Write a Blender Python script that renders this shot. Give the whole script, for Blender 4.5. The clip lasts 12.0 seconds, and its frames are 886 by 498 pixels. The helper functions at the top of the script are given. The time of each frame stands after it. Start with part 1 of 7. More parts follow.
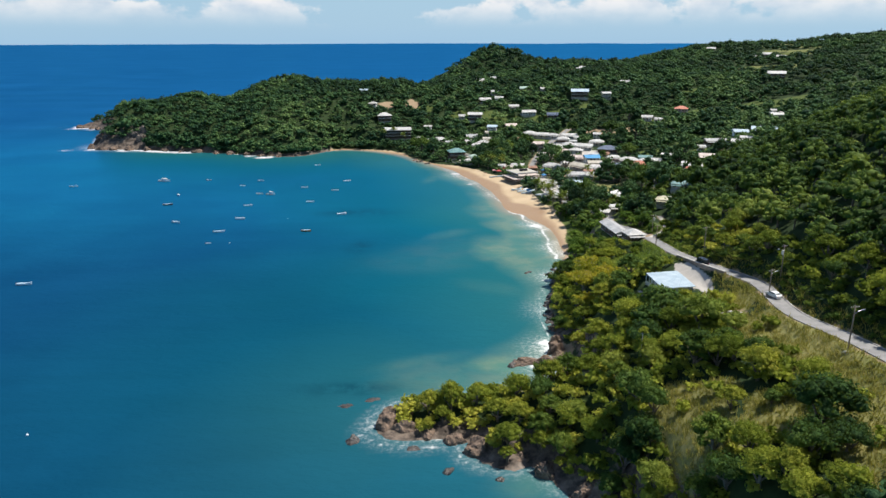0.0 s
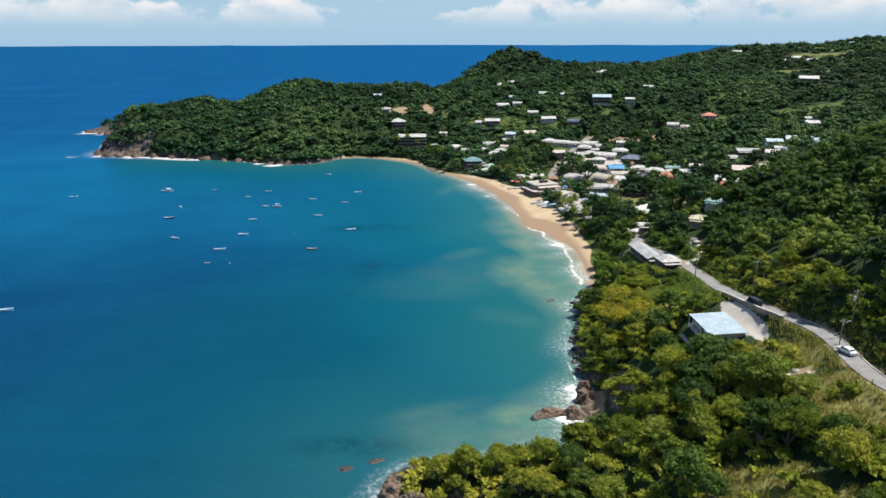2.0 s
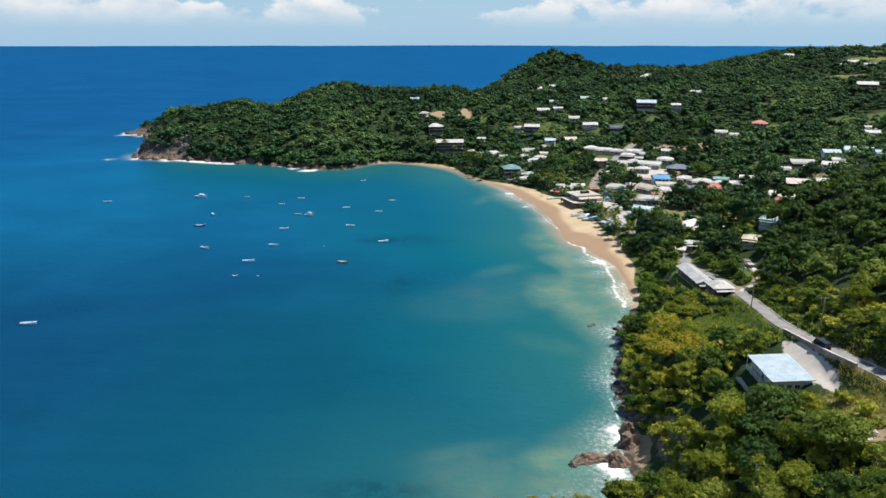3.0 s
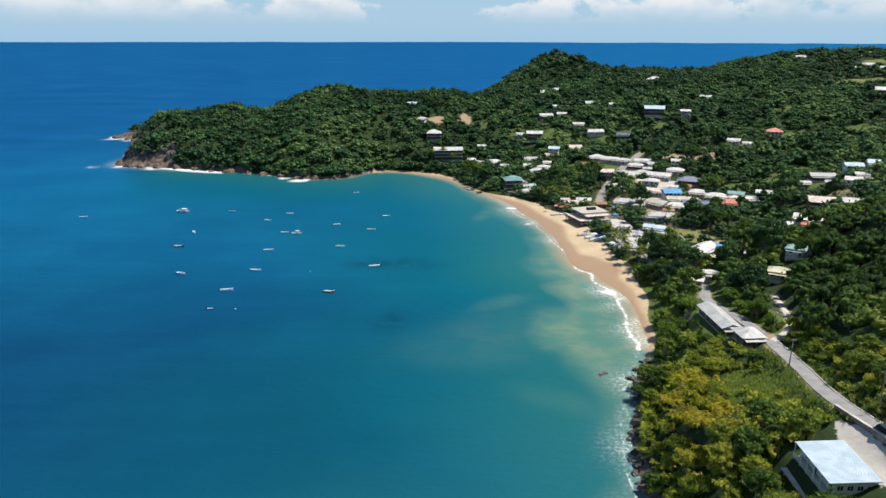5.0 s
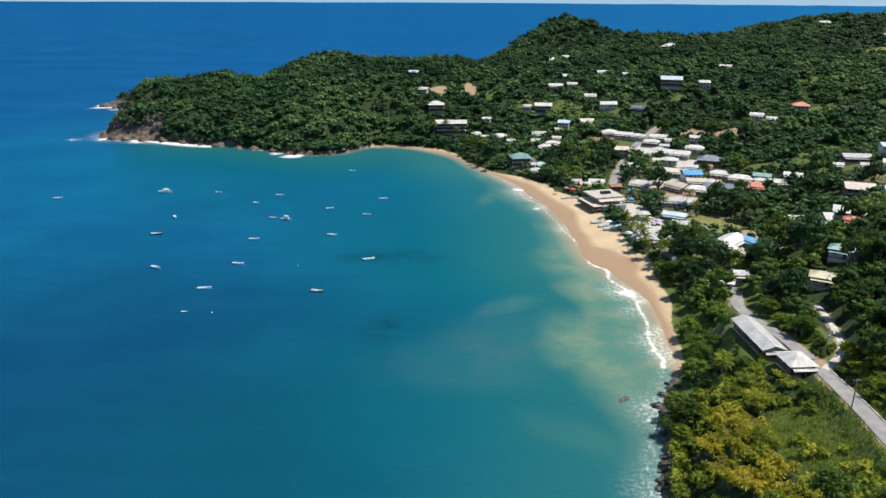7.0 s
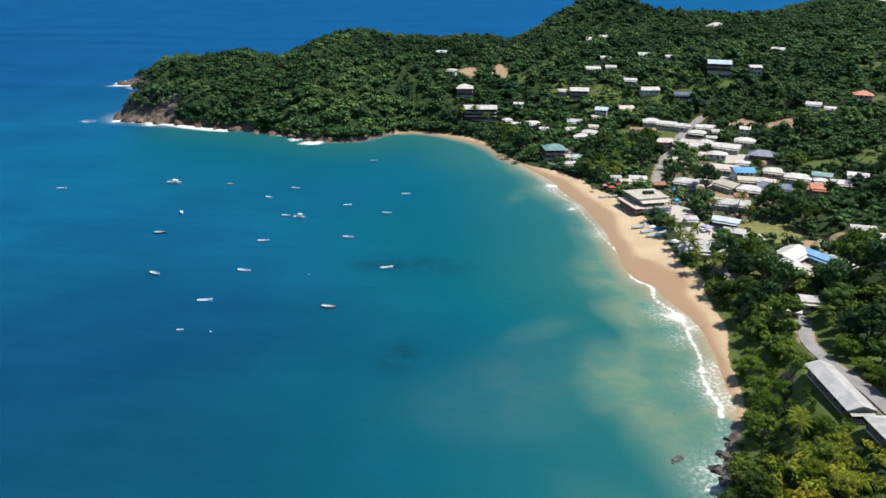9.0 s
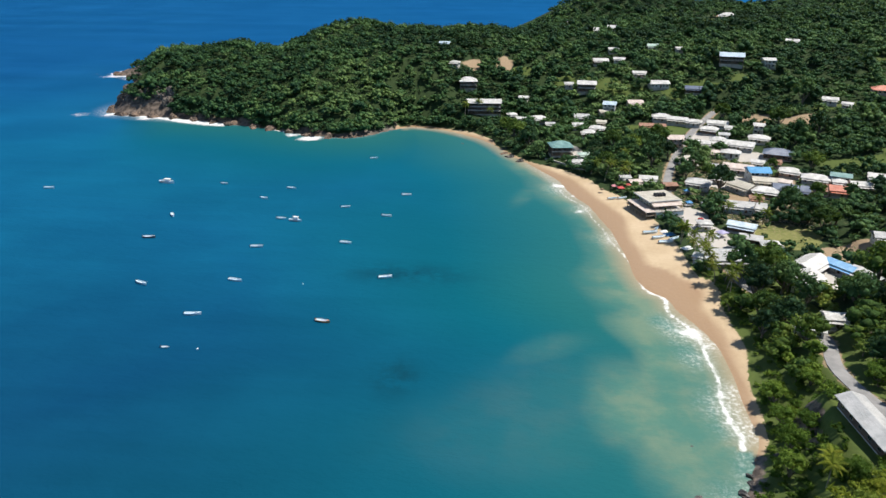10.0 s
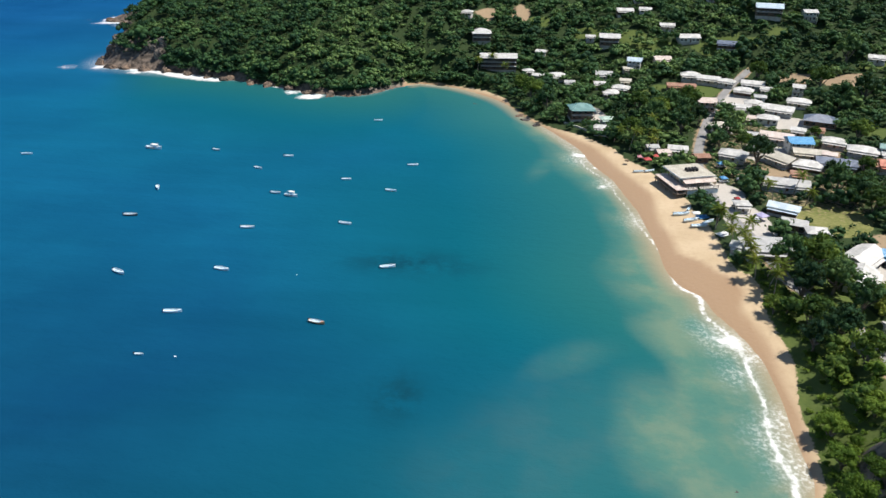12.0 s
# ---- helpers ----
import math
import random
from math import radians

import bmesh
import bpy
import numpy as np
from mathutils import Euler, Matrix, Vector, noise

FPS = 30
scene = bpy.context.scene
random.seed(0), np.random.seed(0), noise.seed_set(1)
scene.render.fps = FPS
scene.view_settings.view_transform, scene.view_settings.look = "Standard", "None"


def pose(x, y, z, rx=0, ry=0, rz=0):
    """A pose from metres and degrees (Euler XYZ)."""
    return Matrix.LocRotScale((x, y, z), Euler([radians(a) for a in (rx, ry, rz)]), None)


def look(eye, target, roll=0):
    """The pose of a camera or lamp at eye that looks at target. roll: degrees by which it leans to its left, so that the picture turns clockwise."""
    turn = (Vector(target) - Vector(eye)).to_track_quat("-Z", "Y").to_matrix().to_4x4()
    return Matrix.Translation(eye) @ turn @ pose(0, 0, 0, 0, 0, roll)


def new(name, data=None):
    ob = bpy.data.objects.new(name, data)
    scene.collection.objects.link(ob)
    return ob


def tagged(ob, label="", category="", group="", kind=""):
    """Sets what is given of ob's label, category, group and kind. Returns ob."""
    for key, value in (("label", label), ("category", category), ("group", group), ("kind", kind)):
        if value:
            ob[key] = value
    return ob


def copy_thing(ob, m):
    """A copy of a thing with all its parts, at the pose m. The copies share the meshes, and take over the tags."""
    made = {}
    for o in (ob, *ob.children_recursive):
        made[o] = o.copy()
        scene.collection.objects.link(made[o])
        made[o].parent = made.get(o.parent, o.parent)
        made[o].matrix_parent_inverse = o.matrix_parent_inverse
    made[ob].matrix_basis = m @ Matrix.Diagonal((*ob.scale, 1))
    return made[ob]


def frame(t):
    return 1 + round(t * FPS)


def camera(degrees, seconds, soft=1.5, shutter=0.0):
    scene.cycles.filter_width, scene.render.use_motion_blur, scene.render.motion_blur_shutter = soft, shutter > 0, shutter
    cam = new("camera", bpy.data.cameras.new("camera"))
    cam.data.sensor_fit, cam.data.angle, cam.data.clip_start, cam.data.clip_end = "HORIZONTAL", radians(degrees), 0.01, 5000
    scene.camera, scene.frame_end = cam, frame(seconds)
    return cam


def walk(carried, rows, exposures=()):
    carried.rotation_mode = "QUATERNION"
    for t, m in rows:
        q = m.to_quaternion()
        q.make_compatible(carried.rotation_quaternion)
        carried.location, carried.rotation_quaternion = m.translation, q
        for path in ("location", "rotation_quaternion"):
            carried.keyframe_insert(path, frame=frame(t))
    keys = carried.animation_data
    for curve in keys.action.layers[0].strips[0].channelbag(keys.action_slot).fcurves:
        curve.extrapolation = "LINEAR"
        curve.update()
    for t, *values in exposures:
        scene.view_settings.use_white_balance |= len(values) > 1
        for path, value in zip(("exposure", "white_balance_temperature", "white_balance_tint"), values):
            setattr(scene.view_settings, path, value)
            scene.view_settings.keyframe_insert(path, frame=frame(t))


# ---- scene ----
cam = camera(64.0, 12.0, soft=1.5)
PATH = [
    (0, (-2.718, 14.824, 97.561), (-2.614, 16.74, 96.996), -0.1),
    (0.5, (-2.104, 21.137, 98.082), (-1.998, 23.053, 97.518), -0.2),
    (1, (-1.688, 27.954, 98.291), (-1.579, 29.87, 97.729), -0.1),
    (1.5, (-1.438, 34.756, 98.717), (-1.337, 36.672, 98.154), -0.1),
    (2, (-1.215, 41.874, 99.644), (-1.154, 43.792, 99.082), -0.1),
    (2.5, (-0.616, 49.799, 101.021), (-0.609, 51.718, 100.459), -0.1),
    (3, (0.038, 57.921, 102.549), (-0.005, 59.84, 101.987), -0.0),
    (5, (1.568, 89.375, 108.491), (1.523, 91.29, 107.918), 0.1),
    (5.5, (2.169, 97.956, 109.247), (2.12, 99.842, 108.583), 0.1),
    (6, (2.27, 106.32, 110.239), (2.219, 108.204, 109.571), 0.1),
    (6.5, (2.125, 115.067, 110.747), (2.074, 116.951, 110.078), 0.2),
    (7, (1.939, 123.359, 111.53), (1.885, 125.242, 110.86), 0.3),
    (7.5, (1.758, 131.818, 112.143), (1.678, 133.701, 111.472), 0.3),
    (9.5, (0.883, 165.082, 115.553), (0.751, 166.929, 114.796), 0.6),
    (10, (0.565, 173.445, 116.656), (0.43, 175.286, 115.885), 0.6),
    (10.5, (0.178, 181.565, 117.161), (0.042, 183.378, 116.329), 0.6),
    (11, (-0.469, 189.604, 118.011), (-0.604, 191.378, 117.096), 0.7),
    (11.5, (-1.414, 197.697, 118.765), (-1.55, 199.471, 117.85), 0.8),
    (12, (-1.757, 205.47, 119.572), (-1.912, 207.242, 118.658), 0.8),
]
walk(cam, [(t, look(eye, target, roll)) for t, eye, target, roll in PATH], [(0.0, 0.35), (12.0, 0.35)])

# ---- light ----
SUN_TO = Vector((0.46, 0.12, 0.88)).normalized()
sun_data = bpy.data.lights.new("sun", "SUN")
sun_data.energy, sun_data.angle, sun_data.color = 4.8, radians(0.5), (1.0, 0.955, 0.88)
sun = new("sun", sun_data)
sun.matrix_world = look(SUN_TO * 900, (0, 0, 0))


def build_world():
    world = bpy.data.worlds.new("world")
    scene.world = world
    world.use_nodes = True
    nt = world.node_tree
    nt.nodes.clear()
    n, l = nt.nodes.new, nt.links.new
    sky = n("ShaderNodeTexSky")
    sky.sky_type, sky.sun_disc = "NISHITA", False
    sky.sun_elevation = math.asin(SUN_TO.z)
    sky.sun_rotation = math.atan2(SUN_TO.x, SUN_TO.y)
    sky.air_density, sky.dust_density, sky.ozone_density = 1.0, 0.05, 2.0
    sky_gain = n("ShaderNodeBackground")
    sky_gain.inputs[1].default_value = 0.085
    l(sky.outputs[0], sky_gain.inputs[0])
    # cumulus banks: noise on the direction, squeezed in height, thinning out overhead
    tc = n("ShaderNodeTexCoord")
    mp = n("ShaderNodeMapping")
    mp.inputs["Scale"].default_value = (1.0, 1.0, 1.7)
    mp.inputs["Location"].default_value = (0.33, 0.1, 0.02)
    l(tc.outputs["Generated"], mp.inputs[0])
    nz = n("ShaderNodeTexNoise")
    nz.inputs["Scale"].default_value = 10.0
    nz.inputs["Detail"].default_value = 9
    nz.inputs["Roughness"].default_value = 0.56
    l(mp.outputs[0], nz.inputs["Vector"])
    sep = n("ShaderNodeSeparateXYZ")
    l(tc.outputs["Generated"], sep.inputs[0])
    band = n("ShaderNodeMapRange")
    band.inputs[1].default_value, band.inputs[2].default_value = 0.030, 0.085
    band.inputs[3].default_value, band.inputs[4].default_value = 0.13, -0.03
    l(sep.outputs[2], band.inputs[0])
    top = n("ShaderNodeMapRange")
    top.inputs[1].default_value, top.inputs[2].default_value = 0.10, 0.55
    top.inputs[3].default_value, top.inputs[4].default_value = 0.0, -0.16
    l(sep.outputs[2], top.inputs[0])
    add = n("ShaderNodeMath")
    l(nz.outputs[0], add.inputs[0])
    l(band.outputs[0], add.inputs[1])
    side = n("ShaderNodeMath")
    side.operation = "ADD"
    side.inputs[1].default_value = 0.0
    l(sep.outputs[0], side.inputs[0])
    wide = n("ShaderNodeMath")
    wide.operation = "ABSOLUTE"
    l(side.outputs[0], wide.inputs[0])
    gap = n("ShaderNodeMapRange")
    gap.inputs[1].default_value, gap.inputs[2].default_value = 0.07, 0.17
    gap.inputs[3].default_value, gap.inputs[4].default_value = -0.14, 0.02
    l(wide.outputs[0], gap.inputs[0])
    add3 = n("ShaderNodeMath")
    l(add.outputs[0], add3.inputs[0])
    l(gap.outputs[0], add3.inputs[1])
    add2 = n("ShaderNodeMath")
    l(add3.outputs[0], add2.inputs[0])
    l(top.outputs[0], add2.inputs[1])
    mask = n("ShaderNodeMapRange")
    mask.interpolation_type = "SMOOTHSTEP"
    mask.inputs[1].default_value, mask.inputs[2].default_value = 0.505, 0.585
    mask.inputs[4].default_value = 0.94
    l(add2.outputs[0], mask.inputs[0])
    foot = n("ShaderNodeMapRange")
    foot.interpolation_type = "SMOOTHSTEP"
    foot.inputs[1].default_value, foot.inputs[2].default_value = 0.012, 0.060
    l(sep.outputs[2], foot.inputs[0])
    veil = n("ShaderNodeMath")
    veil.operation = "MULTIPLY"
    l(mask.outputs[0], veil.inputs[0])
    l(foot.outputs[0], veil.inputs[1])
    nz2 = n("ShaderNodeTexNoise")
    nz2.inputs["Scale"].default_value = 26
    nz2.inputs["Detail"].default_value = 6
    l(mp.outputs[0], nz2.inputs["Vector"])
    cr = n("ShaderNodeValToRGB")
    cr.color_ramp.elements[0].position, cr.color_ramp.elements[0].color = 0.30, (0.58, 0.65, 0.74, 1)
    cr.color_ramp.elements[1].position, cr.color_ramp.elements[1].color = 0.6, (0.92, 0.88, 0.865, 1)
    l(nz2.outputs[0], cr.inputs[0])
    cloud = n("ShaderNodeBackground")
    cloud.inputs[1].default_value = 0.86
    l(cr.outputs[0], cloud.inputs[0])
    # pale sea haze low over the horizon, behind the clouds
    hz = n("ShaderNodeMapRange")
    hz.inputs[1].default_value, hz.inputs[2].default_value = 0.0, 0.30
    hz.inputs[3].default_value, hz.inputs[4].default_value = 0.92, 0.0
    l(sep.outputs[2], hz.inputs[0])
    haze = n("ShaderNodeBackground")
    haze.inputs[0].default_value, haze.inputs[1].default_value = (0.285, 0.475, 0.66, 1), 0.92
    mix2 = n("ShaderNodeMixShader")
    l(hz.outputs[0], mix2.inputs[0])
    l(sky_gain.outputs[0], mix2.inputs[1])
    l(haze.outputs[0], mix2.inputs[2])
    mix = n("ShaderNodeMixShader")
    l(veil.outputs[0], mix.inputs[0])
    l(mix2.outputs[0], mix.inputs[1])
    l(cloud.outputs[0], mix.inputs[2])
    out = n("ShaderNodeOutputWorld")
    l(mix.outputs[0], out.inputs[0])


build_world()


# ---- material helpers ----
def material(name, rough=0.7, metal=0.0, spec=0.5):
    m = bpy.data.materials.new(name)
    m.use_nodes = True
    b = m.node_tree.nodes["Principled BSDF"]
    b.inputs["Roughness"].default_value = rough
    b.inputs["Metallic"].default_value = metal
    b.inputs["Specular IOR Level"].default_value = spec
    return m, m.node_tree, b


def noise_node(nt, scale, detail=4, rough=0.55, vector=None):
    nz = nt.nodes.new("ShaderNodeTexNoise")
    nz.inputs["Scale"].default_value = scale
    nz.inputs["Detail"].default_value = detail
    nz.inputs["Roughness"].default_value = rough
    if vector is None:
        vector = nt.nodes.new("ShaderNodeNewGeometry").outputs["Position"]
    nt.links.new(vector, nz.inputs["Vector"])
    return nz.outputs[0]


def ramp(nt, fac, stops):
    cr = nt.nodes.new("ShaderNodeValToRGB")
    els = cr.color_ramp.elements
    while len(els) < len(stops):
        els.new(0.5)
    for e, (p, c) in zip(els, stops):
        e.position, e.color = p, (*c, 1)
    nt.links.new(fac, cr.inputs[0])
    return cr.outputs[0]


def mixed(nt, fac, a, b):
    m = nt.nodes.new("ShaderNodeMix")
    m.data_type = "RGBA"
    for sock, v in ((m.inputs[0], fac), (m.inputs[6], a), (m.inputs[7], b)):
        if isinstance(v, (int, float)):
            sock.default_value = v
        elif isinstance(v, tuple):
            sock.default_value = (*v, 1)
        else:
            nt.links.new(v, sock)
    return m.outputs[2]


def calc(nt, op, a, b=None):
    m = nt.nodes.new("ShaderNodeMath")
    m.operation = op
    for sock, v in zip(m.inputs, (a, b)):
        if v is None:
            continue
        if isinstance(v, (int, float)):
            sock.default_value = v
        else:
            nt.links.new(v, sock)
    return m.outputs[0]


def span(nt, v, a, b, lo=0.0, hi=1.0):
    m = nt.nodes.new("ShaderNodeMapRange")
    m.interpolation_type = "SMOOTHSTEP"
    for i, x in zip((1, 2, 3, 4), (a, b, lo, hi)):
        m.inputs[i].default_value = x
    nt.links.new(v, m.inputs[0])
    return m.outputs[0]


def attr(nt, name):
    a = nt.nodes.new("ShaderNodeAttribute")
    a.attribute_name = name
    return a.outputs["Fac"]


def bump(nt, b, height, strength, distance):
    bp = nt.nodes.new("ShaderNodeBump")
    bp.inputs["Strength"].default_value = strength
    bp.inputs["Distance"].default_value = distance
    nt.links.new(height, bp.inputs["Height"])
    nt.links.new(bp.outputs[0], b.inputs["Normal"])


def two_tone(name, c1, c2, scale, rough=0.7, fine=None, bump_by=0.0, metal=0.0, vary=0.0, spec=0.5):
    """A surface of two tones in soft patches with a finer grain over them; vary shifts it from object to object."""
    m, nt, b = material(name, rough, metal, spec)
    big = noise_node(nt, scale, 5, 0.6)
    small = noise_node(nt, fine or scale * 9, 3, 0.6)
    f = calc(nt, "ADD", calc(nt, "MULTIPLY", big, 0.65), calc(nt, "MULTIPLY", small, 0.35))
    col = mixed(nt, span(nt, f, 0.36, 0.64), c1, c2)
    if vary:
        oi = nt.nodes.new("ShaderNodeObjectInfo")
        hs = nt.nodes.new("ShaderNodeHueSaturation")
        nt.links.new(span(nt, oi.outputs["Random"], 0, 1, 1 - vary, 1 + vary), hs.inputs["Value"])
        nt.links.new(col, hs.inputs["Color"])
        col = hs.outputs[0]
    nt.links.new(col, b.inputs["Base Color"])
    if bump_by:
        bump(nt, b, small, 0.6, bump_by)
    return m


def leaf_material(name, stops, trans=0.33):
    """Leaves: tone by tree and by tuft, some light passing through them."""
    m, nt, b = material(name, 0.6, 0, 0.12)
    g = nt.nodes.new("ShaderNodeNewGeometry")
    tone = attr(nt, "tone")
    island = g.outputs["Random Per Island"]
    patch = noise_node(nt, 0.055, 3, 0.6)
    f = calc(nt, "ADD", calc(nt, "ADD", calc(nt, "MULTIPLY", tone, 0.62), calc(nt, "MULTIPLY", island, 0.30)), calc(nt, "MULTIPLY", span(nt, patch, 0.3, 0.7), 0.26))
    oi = nt.nodes.new("ShaderNodeObjectInfo")
    f = calc(nt, "ADD", f, calc(nt, "MULTIPLY", calc(nt, "SUBTRACT", oi.outputs["Random"], 0.5), 0.3))
    f = calc(nt, "ADD", f, calc(nt, "MULTIPLY", calc(nt, "SUBTRACT", noise_node(nt, 0.8, 4, 0.75), 0.5), 0.45))
    f = calc(nt, "SUBTRACT", f, 0.08)
    col = ramp(nt, f, stops)
    nt.links.new(col, b.inputs["Base Color"])
    t = nt.nodes.new("ShaderNodeBsdfTranslucent")
    nt.links.new(mixed(nt, 0.5, col, (0.16, 0.22, 0.02)), t.inputs[0])
    bump(nt, b, noise_node(nt, 1.6, 4, 0.7), 0.9, 0.6)
    mx = nt.nodes.new("ShaderNodeMixShader")
    mx.inputs[0].default_value = trans
    nt.links.new(b.outputs[0], mx.inputs[1])
    nt.links.new(t.outputs[0], mx.inputs[2])
    nt.links.new(mx.outputs[0], nt.nodes["Material Output"].inputs[0])
    return m


LEAF = leaf_material("broad_leaves", ((0.0, (0.010, 0.034, 0.018)), (0.32, (0.026, 0.071, 0.030)), (0.62, (0.065, 0.140, 0.048)), (1.0, (0.168, 0.252, 0.081))), 0.20)
LEAF_NEAR = leaf_material("hillside_leaves", ((0.0, (0.063, 0.101, 0.018)), (0.32, (0.207, 0.269, 0.034)), (0.62, (0.414, 0.442, 0.058)), (1.0, (0.627, 0.582, 0.095))), 0.46)
LEAF_SLOPE = leaf_material("forest_leaves", ((0.0, (0.026, 0.060, 0.017)), (0.32, (0.086, 0.151, 0.028)), (0.62, (0.216, 0.282, 0.046)), (1.0, (0.432, 0.444, 0.078))), 0.38)
LEAF_HILL = leaf_material("hill_leaves", ((0.0, (0.018, 0.049, 0.016)), (0.32, (0.061, 0.122, 0.026)), (0.62, (0.156, 0.227, 0.041)), (1.0, (0.354, 0.378, 0.071))), 0.32)
LEAF_YELLOW = leaf_material("bamboo_leaves", ((0.0, (0.27, 0.28, 0.022)), (0.5, (0.52, 0.46, 0.04)), (1.0, (0.72, 0.56, 0.06))), 0.45)
LEAF_SEA = leaf_material("seagrape_leaves", ((0.0, (0.081, 0.129, 0.018)), (0.5, (0.252, 0.302, 0.038)), (1.0, (0.515, 0.482, 0.067))), 0.44)
LEAF_SHORE = leaf_material("beach_bush_leaves", ((0.0, (0.030, 0.072, 0.013)), (0.4, (0.105, 0.190, 0.028)), (1.0, (0.30, 0.40, 0.065))), 0.40)
FROND = leaf_material("palm_fronds", ((0.0, (0.064, 0.120, 0.019)), (0.5, (0.144, 0.192, 0.032)), (1.0, (0.352, 0.304, 0.064))))
LUSH_BLADE = leaf_material("lush_grass_blades", ((0.0, (0.125, 0.219, 0.031)), (0.5, (0.237, 0.331, 0.056)), (1.0, (0.450, 0.463, 0.100))), 0.35)
GRASS_BLADE = leaf_material("grass_blades", ((0.0, (0.20, 0.195, 0.034)), (0.5, (0.36, 0.32, 0.07)), (1.0, (0.55, 0.46, 0.16))), 0.35)
BARK = two_tone("bark", (0.09, 0.07, 0.05), (0.22, 0.18, 0.14), 1.5, 0.9, 14, 0.03)
PALM_BARK = two_tone("palm_bark", (0.20, 0.17, 0.13), (0.34, 0.30, 0.24), 1.2, 0.9, 9, 0.02)
ROCK = two_tone("shore_rock", (0.045, 0.034, 0.026), (0.25, 0.170, 0.118), 0.35, 0.85, 1.6, 0.6)
ASPHALT = two_tone("asphalt", (0.19, 0.185, 0.18), (0.28, 0.27, 0.26), 0.3, 0.9, 6, 0.01)
CONCRETE = two_tone("concrete", (0.36, 0.33, 0.29), (0.56, 0.53, 0.48), 0.35, 0.85, 3, 0.02)
STONE_WALL = two_tone("wall_render", (0.17, 0.125, 0.10), (0.34, 0.27, 0.22), 0.5, 0.9, 3, 0.03)


# ---- the lie of the land ----
# the shore from south to north, in three reaches
SOUTH_SHORE = [(120, -300), (80, -120), (55, 20), (40, 112), (36, 136), (33, 149), (30, 155.5), (26.5, 162), (22, 159.5), (15, 163.5), (12.3, 168), (12.7, 172.5), (7, 174.5), (0, 174), (-8, 175), (-11.5, 182),
               (-8.5, 190), (-2, 194.5), (8, 195.5), (18, 196.5), (27, 199.5), (34, 200), (41, 200), (44.3, 206), (43, 214), (44.5, 226), (48.5, 238), (49.5, 256), (52, 270), (57, 283), (60.5, 302), (67.5, 319)]
BEACH_SHORE = [(72.5, 331), (73, 345), (74.5, 357), (75, 368), (74.5, 380), (71, 393), (67, 404), (66, 413), (61, 418), (57.5, 430), (57, 445), (56, 462), (55, 480), (52.5, 494), (50.5, 505), (48.5, 516),
               (43.5, 529), (40, 541), (37, 555), (29, 573), (20, 592), (10, 608), (1, 630), (-12, 650), (-37, 671), (-61, 679)]
HEAD_SHORE = [(-76, 664), (-94, 643), (-123, 644), (-157, 660), (-202, 676), (-253, 689), (-284, 693), (-300, 711), (-310, 765), (-322, 802), (-347, 856), (-378, 873), (-385, 892),
              (-345, 930), (-250, 985), (-120, 1060), (20, 1160), (200, 1280), (500, 1400), (1000, 1500), (3200, 1800)]
# heights of the ground, region by region
HEADLAND = [(-290, 735, 20), (-287, 760, 34), (-260, 770, 30), (-221, 790, 43), (-195, 810, 33), (-167, 830, 44), (-133, 850, 55), (-89, 850, 46), (-64, 860, 48), (-18, 880, 50), (15, 900, 40), (19, 999, 36), (40, 1026, 44), (66, 1029, 57), (101, 1042, 76),
            (122, 1045, 85), (-61, 733, 36), (-200, 730, 26), (-120, 720, 30),
            (-312, 790, 16), (-306, 842, 29), (-283, 838, 28), (-345, 858, 12), (-375, 880, 6), (-250, 860, 22), (-170, 920, 25), (-60, 980, 25), (40, 1090, 40), (-100, 1050, 5)]
FAR_HILLS = [(162, 1040, 71), (217, 1000, 63), (256, 1000, 64), (334, 1050, 69), (410, 1100, 80), (511, 1150, 78), (565, 1150, 78), (626, 1150, 88), (674, 1150, 92), (795, 1200, 98), (466, 889, 80),
             (1200, 1000, 150), (1000, 500, 165), (252, 663, 31), (282, 677, 37), (173, 725, 42), (219, 931, 62), (400, 700, 62), (330, 560, 45), (500, 1400, 40), (2500, 800, 180), (2500, 0, 200), (200, 1200, 40), (330, 1250, 45), (650, 1400, 60)]
VILLAGE = [(80, 488, 2.5), (93, 456, 2.5), (98, 563, 5), (130, 642, 12), (161, 554, 7), (153, 509, 5), (123, 469, 3), (165, 572, 9), (137, 440, 3), (42, 619, 4), (216, 509, 18), (230, 577, 20),
           (196, 438, 24), (-5, 703, 8), (75, 720, 24), (62, 660, 8), (110, 410, 5)]
SPUR = [(155, 400, 26), (175, 390, 34), (198, 380, 44), (208, 370, 54), (235, 360, 67), (320, 330, 100), (500, 300, 140)]
NEAR_SLOPE = [(67, 101, 33), (46, 125, 18), (58, 142, 27), (41, 143, 12), (72, 165, 31), (52, 160, 20), (66, 190, 25), (75, 214, 22), (62, 250, 14), (75, 270, 15), (72, 310, 8), (80, 340, 6),
              (115, 150, 52), (118, 200, 50), (122, 240, 42), (125, 290, 32), (120, 325, 18), (115, 345, 13), (140, 200, 66), (160, 290, 56), (200, 250, 90), (130, 100, 55), (250, 150, 120),
              (10, 184, 5), (24, 188, 6), (36, 190, 8), (200, -200, 110), (90, 20, 35)]
ROAD_LINE = [(84, 40, 46), (88, 100, 42), (90, 142, 38), (89, 168, 35), (94, 195, 33), (90, 216, 31.3), (89, 240, 28), (94, 267, 23), (97, 290, 19.5), (98, 315, 16.5), (97, 335, 13.5), (98, 352, 11),
             (104, 372, 8.5), (103, 392, 5.5), (95, 420, 3.6)]
